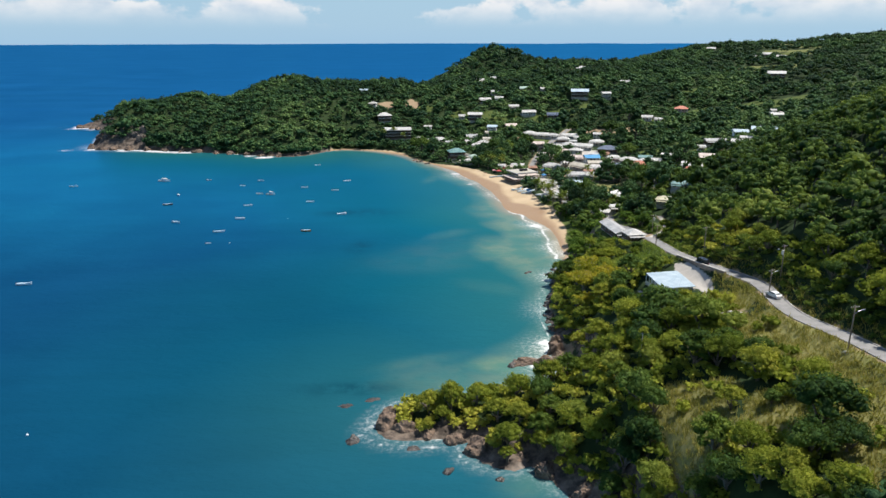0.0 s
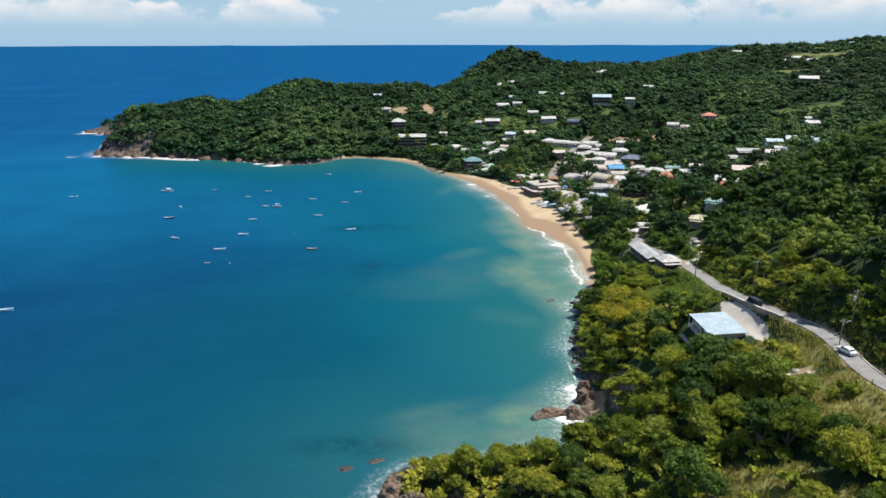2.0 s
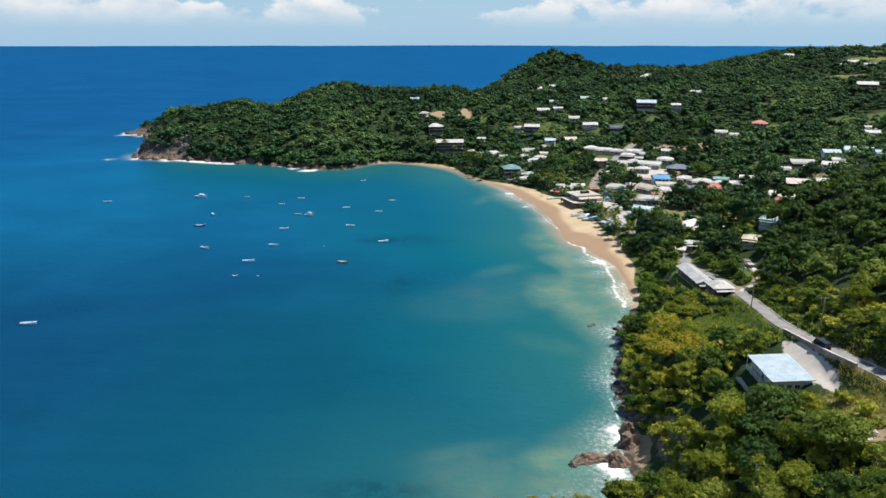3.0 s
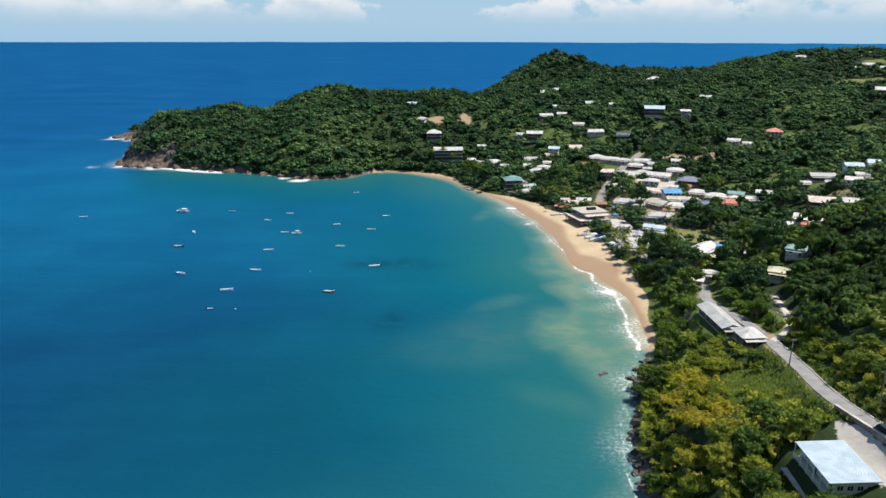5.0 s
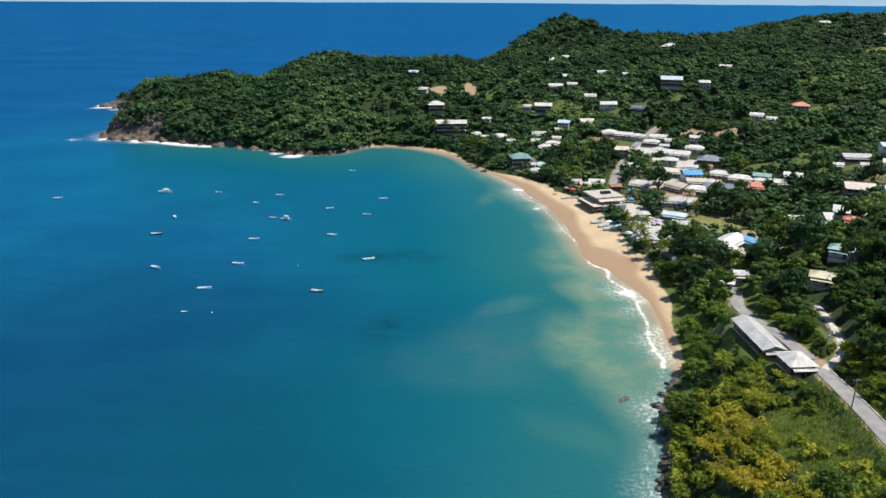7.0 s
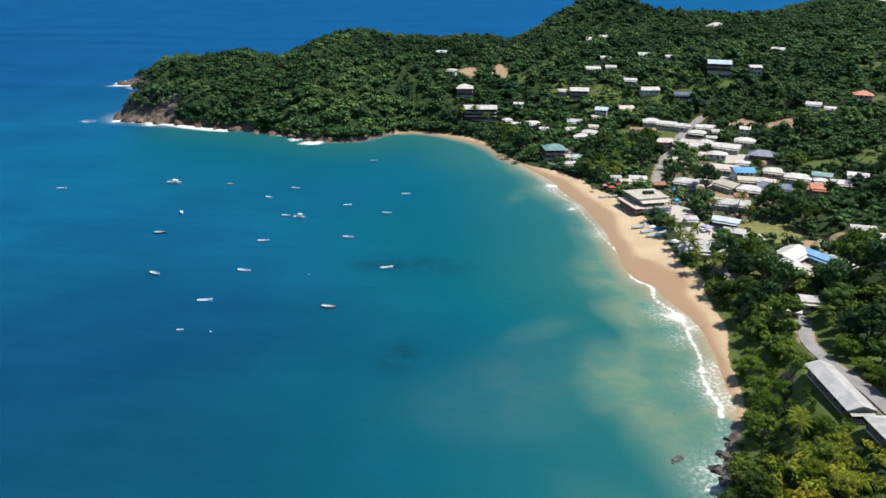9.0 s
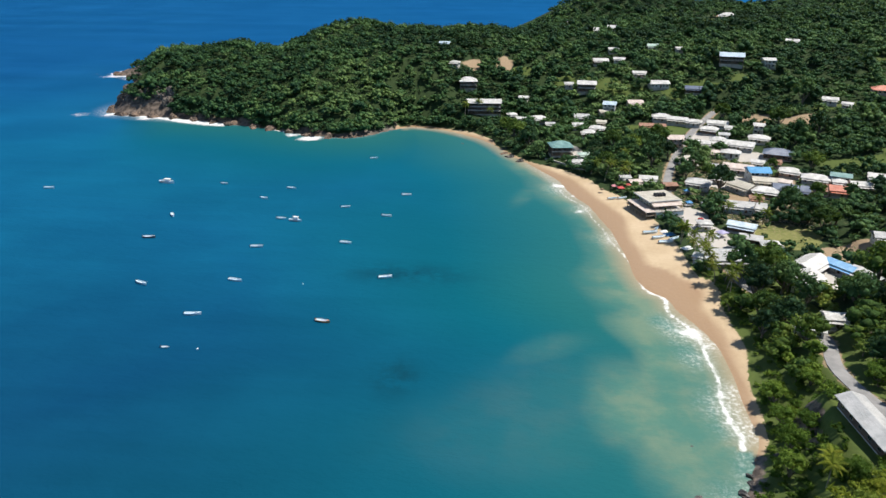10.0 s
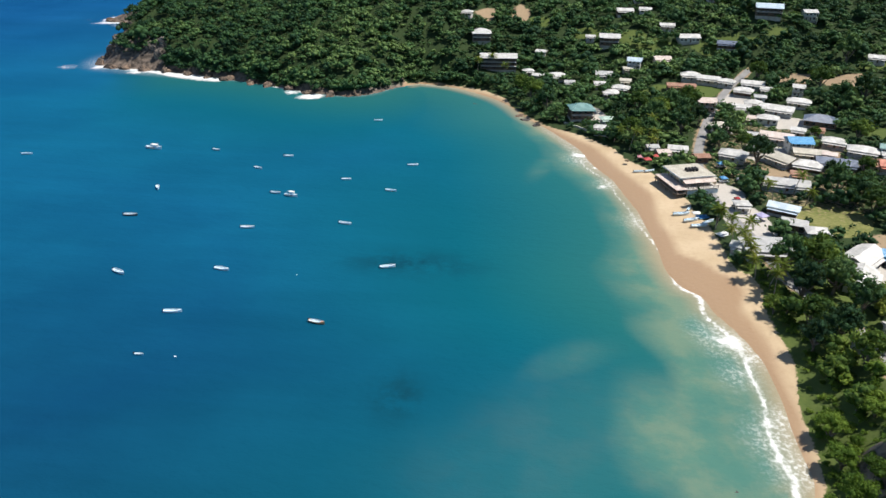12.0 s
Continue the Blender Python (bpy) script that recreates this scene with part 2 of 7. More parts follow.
STREET_LINE = [(95, 420, 3.6), (93, 456, 2.8), (88, 494, 2.8), (90, 530, 3.2), (98, 563, 5), (112, 603, 8), (130, 642, 12), (150, 672, 18)]
LANE_LINE = [(98, 292, 19.3), (108, 303, 19), (115, 322, 17.6), (121, 345, 15)]


def smooth_line(pts, step):
    """Catmull-Rom through the points, at about the given step."""
    p = np.array(pts, float)
    p = np.vstack([2 * p[0] - p[1], p, 2 * p[-1] - p[-2]])
    out = []
    for i in range(1, len(p) - 2):
        n = max(2, int(np.linalg.norm((p[i + 1] - p[i])[:2]) / step))
        t = np.linspace(0, 1, n, endpoint=False)[:, None]
        a, b, c, d = p[i - 1:i + 3]
        out.append(0.5 * (2 * b + (c - a) * t + (2 * a - 5 * b + 4 * c - d) * t ** 2 + (3 * b - 3 * c + d - a) * t ** 3))
    return np.vstack(out + [p[-2][None]])


def line_distance(x, y, line):
    """Distance from points to a polyline, and its third column (if any) at the foot of each."""
    best = np.full(x.shape, 1e9)
    val = np.zeros(x.shape)
    for a, b in zip(line[:-1], line[1:]):
        d = b[:2] - a[:2]
        t = np.clip(((x - a[0]) * d[0] + (y - a[1]) * d[1]) / (d @ d + 1e-9), 0, 1)
        q = np.hypot(x - a[0] - t * d[0], y - a[1] - t * d[1])
        near = q < best
        best[near] = q[near]
        if line.shape[1] > 2:
            val[near] = (a[2] + t * (b[2] - a[2]))[near]
    return best, val


SHORE = np.vstack([np.c_[line, np.full(len(line), kind)] for line, kind in (
    (np.array(SOUTH_SHORE[:3]), 0.0), (smooth_line(SOUTH_SHORE[3:], 3.5), 0.0), (smooth_line(BEACH_SHORE, 3.5), 1.0), (smooth_line(HEAD_SHORE, 9), 0.0))])


def shore(x, y):
    """Signed distance to the shore (positive inland), and 1 along the beach, 0 along rock."""
    d, beach = line_distance(x, y, SHORE)
    poly = np.vstack([SHORE[:, :2], [(3200, -300)]])
    inside = np.zeros(x.shape, bool)
    for a, b in zip(poly, np.roll(poly, -1, 0)):
        if a[1] != b[1]:
            inside ^= ((a[1] > y) != (b[1] > y)) & (x < a[0] + (y - a[1]) / (b[1] - a[1]) * (b[0] - a[0]))
    return np.where(inside, d, -d), beach


def thin_plate(points, smooth):
    p = np.array(points, float)
    def kernel(r2):
        return r2 * np.log(r2 + 1e-6) * 0.5
    n = len(p)
    r2 = ((p[:, None, :2] - p[None, :, :2]) ** 2).sum(2) / 1e4
    a = np.zeros((n + 3, n + 3))
    a[:n, :n] = kernel(r2) + np.eye(n) * smooth
    a[:n, n] = a[n, :n] = 1
    a[:n, n + 1:] = p[:, :2] / 100
    a[n + 1:, :n] = p[:, :2].T / 100
    w = np.linalg.solve(a, np.r_[p[:, 2], 0, 0, 0])
    def at(x, y):
        h = w[n] + w[n + 1] * x / 100 + w[n + 2] * y / 100
        for i in range(n):
            h = h + w[i] * kernel(((x - p[i, 0]) ** 2 + (y - p[i, 1]) ** 2) / 1e4)
        return h
    return at


LAND = thin_plate(HEADLAND + FAR_HILLS + VILLAGE + SPUR + NEAR_SLOPE + ROAD_LINE[2:] + STREET_LINE[2:], 0.02)
ROADS = [smooth_line(ROAD_LINE, 5), smooth_line(STREET_LINE, 6), smooth_line(LANE_LINE, 4)]
ROAD_HALF = [2.15, 2.2, 1.0]


def wave(x, y, s, seed):
    """Cheap smooth unevenness in -1..1."""
    r = np.random.RandomState(seed)
    v = np.zeros(np.shape(x))
    for i in range(7):
        a, f, p = r.uniform(0, 6.28), r.uniform(0.6, 1.9) / s, r.uniform(0, 6.28)
        v = v + np.sin((np.cos(a) * x + np.sin(a) * y) * f + p)
    return v / 3.5


SAND_AT = ([315, 332, 344, 357, 371, 388, 406, 425, 455, 500, 537, 556, 574, 585, 593, 632, 646, 662, 677], [1.5, 1.5, 3, 4.5, 8, 11.5, 15.5, 23, 24, 23, 20, 17, 11, 6, 2, 2, 6, 8, 2])
WET_AT = ([330, 345, 362, 378, 403, 415, 425, 436, 442, 470, 497, 540, 571, 600, 660], [3, 3, 3.5, 6, 11, 16, 18, 15, 8, 8, 11, 11, 7, 4, 5])


def sand_width(y):
    """How far the sand reaches inland."""
    return np.interp(y, *SAND_AT)


# levelled yards: x0, x1, y0, y1, height
YARDS = [(73, 81.5, 205, 233, 24.6), (82.0, 86.5, 204, 230, 27.6), (86, 95, 304, 333, 14.2), (87.5, 95.5, 288, 298, 17.6), (112, 150, 446, 490, 3.0), (110, 148, 410, 446, 3.4)]


def height(x, y, detail=True):
    """Ground height; below zero under the sea."""
    x, y = np.asarray(x, float), np.asarray(y, float)
    d, beach = shore(x, y)
    h = np.maximum(LAND(x, y), 2.2)
    if detail:
        crag = np.clip((30 - d) / 14, 0, 1) * np.clip((-238 - x) / 15, 0, 1) * (beach < 0.5)
        h = h + crag * (wave(x, y, 7, 61) * 2.6 + np.abs(wave(x, y, 3.4, 62)) * 2.2)
        h = h + np.clip((h - 45) / 25, 0, 1) * wave(x, y, 42, 15) * 4.0
        h = h + np.clip((h - 6) / 25, 0, 1) * (wave(x, y, 22, 3) * 2.0 + wave(x, y, 9, 4) * 0.8)
    w = np.where(beach > 0.5, 42.0, 15.0)
    rise = np.clip(d / w, 0, 1)
    rise = np.where(beach > 0.5, rise ** 0.9 * (0.42 + 0.58 * rise), np.sqrt(rise) * (0.55 + 0.45 * rise))
    ws = sand_width(y)
    cove = np.exp(-(((x - 45) / 11) ** 2 + ((y - 219) / 19) ** 2))
    land = np.where(beach > 0.5, np.minimum(h, 2.0 + np.clip(d - ws, 0, 200) * 0.6) * np.clip(d / 24, 0, 1) ** 0.8, np.minimum(h, 4 - 2.6 * cove + d * (1.6 - 1.15 * cove)) * rise)
    under = np.maximum(d * 0.22, -8)
    g = np.where(d > 0, land, under)
    for x0, x1, y0, y1, z in YARDS:
        q = np.hypot(np.maximum(np.maximum(x0 - x, x - x1), 0), np.maximum(np.maximum(y0 - y, y - y1), 0))
        k = np.clip((5 - q) / 4.5, 0, 1)
        g = g * (1 - k) + z * k
    for line, half in zip(ROADS, ROAD_HALF):
        q, z = line_distance(x, y, line)
        k = np.clip((half + 4 - q) / 3.6, 0, 1)
        k = k * k * (3 - 2 * k)
        g = np.where(d > 3, g * (1 - k) + (z - 0.12) * k, g)
    return g


def ground_at(x, y):
    return float(height(np.array([x]), np.array([y]))[0])


# patches of open ground: x, y, two radii, kind (1 grass, 2 bare earth, 3 paved)
OPEN = [(55, 143, 6.5, 14, 1), (52, 132, 4.5, 9, 1), (67, 129, 5.5, 10, 1), (82, 153, 9, 24, 1), (73, 108, 6, 11, 1), (84, 134, 6, 12, 1), (79, 120, 6, 12, 1), (61, 145, 5, 6, 1), (60.5, 128, 3.5, 5, 1), (80, 190, 9.5, 12, 1), (82, 258, 9.5, 21, 1), (80, 180, 4.5, 3, 2), (84.3, 216, 3.0, 13, 3), (276, 664, 20, 14, 1), (478, 905, 40, 30, 1), (540, 1000, 60, 40, 1), (640, 1090, 70, 50, 1), (46, 222, 4, 9, 2), (39, 206, 9, 6, 2), (33, 198, 11, 9, 2), (396, 636, 20, 12, 1),
        (129, 476, 17, 16, 1), (150, 455, 15, 10, 2), (127, 427, 9, 8, 3), (-20, 765, 7, 11, 2), (6, 771, 7, 13, 2), (20, 760, 9, 6, 1), (219, 931, 12, 8, 2), (199, 642, 17, 9, 2), (172, 652, 12, 7, 2), (222, 660, 14, 6, 1), (295, 732, 18, 9, 1), (176, 709, 9, 5, 1), (204, 557, 20, 5, 1), (62, 735, 14, 6, 1), (90, 712, 14, 7, 1), (233, 577, 18, 9, 1), (198, 567, 20, 8, 1), (97, 708, 12, 9, 1), (309, 654, 22, 12, 1), (324, 547, 18, 10, 1), (55, 740, 12, 9, 1), (81, 722, 14, 8, 1), (104, 640, 22, 16, 1), (96, 470, 9, 16, 3),
        (94, 498, 8, 14, 3), (140, 700, 22, 10, 1), (-50, 860, 16, 8, 2), (330, 640, 26, 16, 1), (420, 820, 50, 22, 1), (128, 548, 16, 9, 3), (150, 588, 16, 8, 3), (130, 622, 8, 14, 3), (120, 520, 12, 8, 2), (152, 548, 10, 7, 2), (46, 606, 9, 16, 3),
        (240, 537, 34, 9, 1), (238, 505, 24, 7, 1), (180, 532, 10, 6, 2)]


def open_ground(x, y):
    kinds = [np.zeros(x.shape) for _ in range(4)]
    for cx, cy, rx, ry, k in OPEN:
        q = ((x - cx) / rx) ** 2 + ((y - cy) / ry) ** 2 + wave(x, y, 5, 8) * 0.25
        kinds[k] = np.maximum(kinds[k], np.clip((1.25 - q) / 0.5, 0, 1))
    # small clearings strewn over the hills behind the village
    k = np.clip((wave(x, y, 30, 91) - 1.2) / 0.3, 0, 1) * np.clip((y - 600) / 60, 0, 1) * (x > -60)
    kinds[1] = np.maximum(kinds[1], k)
    return kinds


def plain_mesh(name, verts, faces, mats, indices=None, smooth=False, attrs=()):
    """A mesh from arrays: verts n x 3, faces m x 3 or m x 4."""
    me = bpy.data.meshes.new(name)
    k = faces.shape[1]
    me.vertices.add(len(verts))
    me.vertices.foreach_set("co", np.ascontiguousarray(verts, np.float32).ravel())
    me.loops.add(faces.size)
    me.loops.foreach_set("vertex_index", np.ascontiguousarray(faces, np.int32).ravel())
    me.polygons.add(len(faces))
    me.polygons.foreach_set("loop_start", np.arange(0, faces.size, k, dtype=np.int32))
    if indices is not None:
        me.polygons.foreach_set("material_index", np.ascontiguousarray(indices, np.int32))
    me.polygons.foreach_set("use_smooth", np.full(len(faces), smooth))
    for label, values in attrs:
        me.attributes.new(label, "FLOAT", "POINT").data.foreach_set("value", np.ascontiguousarray(values, np.float32))
    for m in mats:
        me.materials.append(m)
    me.update(calc_edges=True)
    me.validate()
    return me


def steps(*parts):
    return np.concatenate([np.arange(a, b, s) for a, b, s in parts] + [[parts[-1][1]]])


def sheet(xs, ys):
    gx, gy = np.meshgrid(xs, ys)
    i = np.arange(gx.size).reshape(gx.shape)
    return gx.ravel(), gy.ravel(), np.stack([i[:-1, :-1], i[:-1, 1:], i[1:, 1:], i[1:, :-1]], -1).reshape(-1, 4)


def ground_material():
    m, nt, b = material("earth_sand_and_turf", 0.92, 0, 0.2)
    n1, n2 = noise_node(nt, 0.05, 5), noise_node(nt, 0.7, 5, 0.65)
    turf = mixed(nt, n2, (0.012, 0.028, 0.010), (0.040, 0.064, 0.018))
    lush = mixed(nt, n2, (0.045, 0.080, 0.017), (0.115, 0.140, 0.036))
    grass = mixed(nt, span(nt, calc(nt, "ADD", calc(nt, "MULTIPLY", n1, 0.5), calc(nt, "MULTIPLY", n2, 0.5)), 0.35, 0.65), (0.13, 0.14, 0.040), (0.30, 0.27, 0.105))
    grass = mixed(nt, attr(nt, "lush"), grass, lush)
    earth = mixed(nt, n2, (0.20, 0.14, 0.085), (0.40, 0.30, 0.19))
    paved = mixed(nt, n2, (0.36, 0.33, 0.29), (0.55, 0.51, 0.46))
    dry = mixed(nt, span(nt, n1, 0.3, 0.7), (0.44, 0.33, 0.205), (0.53, 0.41, 0.27))
    dry = mixed(nt, calc(nt, "MULTIPLY", span(nt, n2, 0.45, 0.75), 0.35), dry, (0.37, 0.26, 0.16))
    sand = mixed(nt, attr(nt, "wet"), dry, (0.335, 0.222, 0.132))
    stone = mixed(nt, span(nt, noise_node(nt, 0.28, 6, 0.7), 0.35, 0.68), (0.046, 0.037, 0.030), (0.23, 0.178, 0.138))
    rag = calc(nt, "MULTIPLY", calc(nt, "SUBTRACT", noise_node(nt, 0.6, 6, 0.7), 0.5), 1.3)

    def edge(name):
        return span(nt, calc(nt, "ADD", attr(nt, name), rag), 0.38, 0.62)

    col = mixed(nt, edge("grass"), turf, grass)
    col = mixed(nt, edge("bare"), col, earth)
    col = mixed(nt, edge("paved"), col, paved)
    col = mixed(nt, edge("stone"), col, stone)
    col = mixed(nt, edge("sand"), col, sand)
    nt.links.new(col, b.inputs["Base Color"])
    nt.links.new(span(nt, attr(nt, "wet"), 0, 1, 0.92, 0.42), b.inputs["Roughness"])
    bump(nt, b, n2, 0.5, 0.25)
    return m


def build_ground():
    xs = steps((-470, -20, 6), (-20, 190, 2), (190, 330, 4), (330, 900, 12), (900, 3150, 90))
    ys = steps((-290, 90, 10), (90, 460, 2.4), (460, 700, 3.2), (700, 1150, 7), (1150, 1750, 20))
    x, y, f = sheet(xs, ys)
    z = height(x, y)
    d, beach = shore(x, y)
    _, grass, bare, paved = open_ground(x, y)
    # green creepers cover the bank between the sand and the road
    grass = np.maximum(grass, (x > 55) & (x < 112) & (y > 296) & (y < 444) & (d > 1.5))
    wob = wave(x, y, 7, 21)
    sand = np.where(beach > 0.5, np.clip((sand_width(y) + 1 + wob * 1.5 - d) / 2.5, 0, 1), 0) * (d > -60)
    wet = np.clip((np.interp(y, *WET_AT) + wave(x, y, 9, 22) * 1.6 - d) / 3.0, 0, 1)
    lush = np.clip((y - 225) / 12, 0, 1) * np.where(y > 790, 0.6, np.where((y > 440) & (y < 500), 0.35, 1.0))
    yards = np.exp(-(((x - 130) / 42) ** 2 + ((y - 535) / 66) ** 2)) + np.exp(-(((x - 222) / 30) ** 2 + ((y - 500) / 34) ** 2)) * 0.7
    bare = np.maximum(bare, np.clip(yards * 0.75, 0, 0.45))
    step = 1.2
    slope = np.hypot(height(x + step, y) - z, height(x, y + step) - z) / step
    stone = np.where(beach < 0.5, np.clip((np.where(x < -245, 17, np.where(y > 600, 4.5, np.where(y > 238, 3.5, 7))) + wob * 2.5 - d) / 3, 0, 1), 0)
    stone = stone * np.where(((x - 42) / 16) ** 2 + ((y - 216) / 22) ** 2 < 1, np.clip((3.5 - d) / 2, 0, 1), 1)
    stone = np.maximum(stone, np.clip((slope - 1.1) / 0.4, 0, 1) * (d < 12))
    for line, half in zip(ROADS, ROAD_HALF):
        q, _ = line_distance(x, y, line)
        bare = np.maximum(bare, np.clip((half + 1.2 - q) / 0.8, 0, 1) * 0.8)
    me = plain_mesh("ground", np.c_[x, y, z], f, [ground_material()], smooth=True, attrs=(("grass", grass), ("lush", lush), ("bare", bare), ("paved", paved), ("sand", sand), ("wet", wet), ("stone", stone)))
    return tagged(new("ground", me), "steep green coastal hills with a sandy beach", "ground", kind="structure")


def sea_material():
    m, nt, b = material("sea_water", 0.6, 0, 0.0)
    b.inputs["IOR"].default_value = 1.33
    n1 = noise_node(nt, 0.012, 6, 0.6)
    deep = mixed(nt, span(nt, n1, 0.35, 0.68), (0.004, 0.070, 0.142), (0.005, 0.090, 0.171))
    # nearer water painted darker, standing in for weaker sky sheen and lens vignetting
    deep = mixed(nt, attr(nt, "near_dim"), deep, mixed(nt, span(nt, n1, 0.35, 0.68), (0.003, 0.038, 0.092), (0.004, 0.050, 0.113)))
    deep = mixed(nt, attr(nt, "ocean"), deep, mixed(nt, span(nt, n1, 0.35, 0.68), (0.003, 0.028, 0.080), (0.005, 0.042, 0.110)))
    # faint light and dark of waves, painted as streaks of value
    sm = nt.nodes.new("ShaderNodeMapping")
    sm.inputs["Scale"].default_value = (0.016, 0.11, 1.0)
    sm.inputs["Rotation"].default_value = (0, 0, 0.12)
    nt.links.new(nt.nodes.new("ShaderNodeNewGeometry").outputs["Position"], sm.inputs[0])
    hs = nt.nodes.new("ShaderNodeHueSaturation")
    nt.links.new(span(nt, noise_node(nt, 1.0, 6, 0.65, sm.outputs[0]), 0.3, 0.7, 0.94, 1.06), hs.inputs["Value"])
    nt.links.new(deep, hs.inputs["Color"])
    # lit and shaded swell of the open sea, painted as long value streaks
    far_streaks = nt.nodes.new("ShaderNodeMapping")
    far_streaks.inputs["Scale"].default_value = (0.0022, 0.014, 1.0)
    far_streaks.inputs["Rotation"].default_value = (0, 0, -0.06)
    nt.links.new(nt.nodes.new("ShaderNodeNewGeometry").outputs["Position"], far_streaks.inputs[0])
    hs2 = nt.nodes.new("ShaderNodeHueSaturation")
    nt.links.new(span(nt, noise_node(nt, 1.0, 7, 0.7, far_streaks.outputs[0]), 0.3, 0.7, 0.72, 1.30), hs2.inputs["Value"])
    nt.links.new(hs.outputs[0], hs2.inputs["Color"])
    deep = mixed(nt, attr(nt, "ocean"), hs.outputs[0], hs2.outputs[0])
    bay = mixed(nt, attr(nt, "shelf"), deep, (0.003, 0.094, 0.110))
    bay = mixed(nt, attr(nt, "shallow"), bay, (0.035, 0.142, 0.118))
    n3 = noise_node(nt, 0.022, 7, 0.62)
    silt = calc(nt, "MULTIPLY", attr(nt, "silt"), span(nt, n3, 0.34, 0.60, 0.74, 1.0))
    cloudy = mixed(nt, span(nt, noise_node(nt, 0.05, 6, 0.65), 0.38, 0.64), (0.080, 0.182, 0.140), (0.150, 0.215, 0.148))
    bay = mixed(nt, silt, bay, cloudy)
    bay = mixed(nt, attr(nt, "swash"), bay, (0.30, 0.25, 0.16))
    reef = calc(nt, "MULTIPLY", attr(nt, "reef"), span(nt, noise_node(nt, 0.11, 6, 0.7), 0.33, 0.60, 0.0, 0.85))
    bay = mixed(nt, reef, bay, (0.004, 0.040, 0.062))
    wave_mask = calc(nt, "ADD", attr(nt, "foam"), calc(nt, "MULTIPLY", calc(nt, "SUBTRACT", noise_node(nt, 0.45, 7, 0.74), 0.5), 1.1))
    foam = span(nt, wave_mask, 0.42, 0.92)
    lace = calc(nt, "MULTIPLY", attr(nt, "lace"), span(nt, noise_node(nt, 0.75, 7, 0.75), 0.46, 0.62, 0.12, 0.85))
    foam = calc(nt, "MAXIMUM", foam, lace)
    nt.links.new(mixed(nt, foam, bay, (0.80, 0.80, 0.78)), b.inputs["Base Color"])
    mp = nt.nodes.new("ShaderNodeMapping")
    mp.inputs["Scale"].default_value = (0.6, 1.0, 1.0)
    mp.inputs["Rotation"].default_value = (0, 0, 0.35)
    nt.links.new(nt.nodes.new("ShaderNodeNewGeometry").outputs["Position"], mp.inputs[0])
    ripple = calc(nt, "ADD", noise_node(nt, 0.35, 6, 0.65, mp.outputs[0]), calc(nt, "MULTIPLY", noise_node(nt, 0.05, 3, 0.5, mp.outputs[0]), 1.5))
    bump(nt, b, ripple, 0.35, 0.9)
    # the sky's sheen on ruffled water: Fresnel, kept low since wavelets face every way
    fr = nt.nodes.new("ShaderNodeFresnel")
    fr.inputs["IOR"].default_value = 1.33
    gl = nt.nodes.new("ShaderNodeBsdfGlossy")
    gl.inputs["Roughness"].default_value = 0.28
    # blue tint stands in for the higher, bluer sky that wavelets mirror
    gl.inputs["Color"].default_value = (0.05, 0.52, 1.0, 1)
    nt.links.new(b.inputs["Normal"].links[0].from_socket, gl.inputs["Normal"])
    mx = nt.nodes.new("ShaderNodeMixShader")
    nt.links.new(span(nt, fr.outputs[0], 0.03, 0.50, 0.004, 0.36), mx.inputs[0])
    nt.links.new(b.outputs[0], mx.inputs[1])
    nt.links.new(gl.outputs[0], mx.inputs[2])
    nt.links.new(mx.outputs[0], nt.nodes["Material Output"].inputs[0])
    return m


SILT_BAND = ([150, 192, 205, 217, 235, 255, 270, 285, 300, 318, 335, 352, 361, 372, 400, 430, 462, 500, 530, 560, 620, 690], [6, 6, 20, 22, 12, 10, 13, 15, 18, 26, 38, 44, 37, 31, 24, 27, 23, 22, 24, 14, 9, 4])


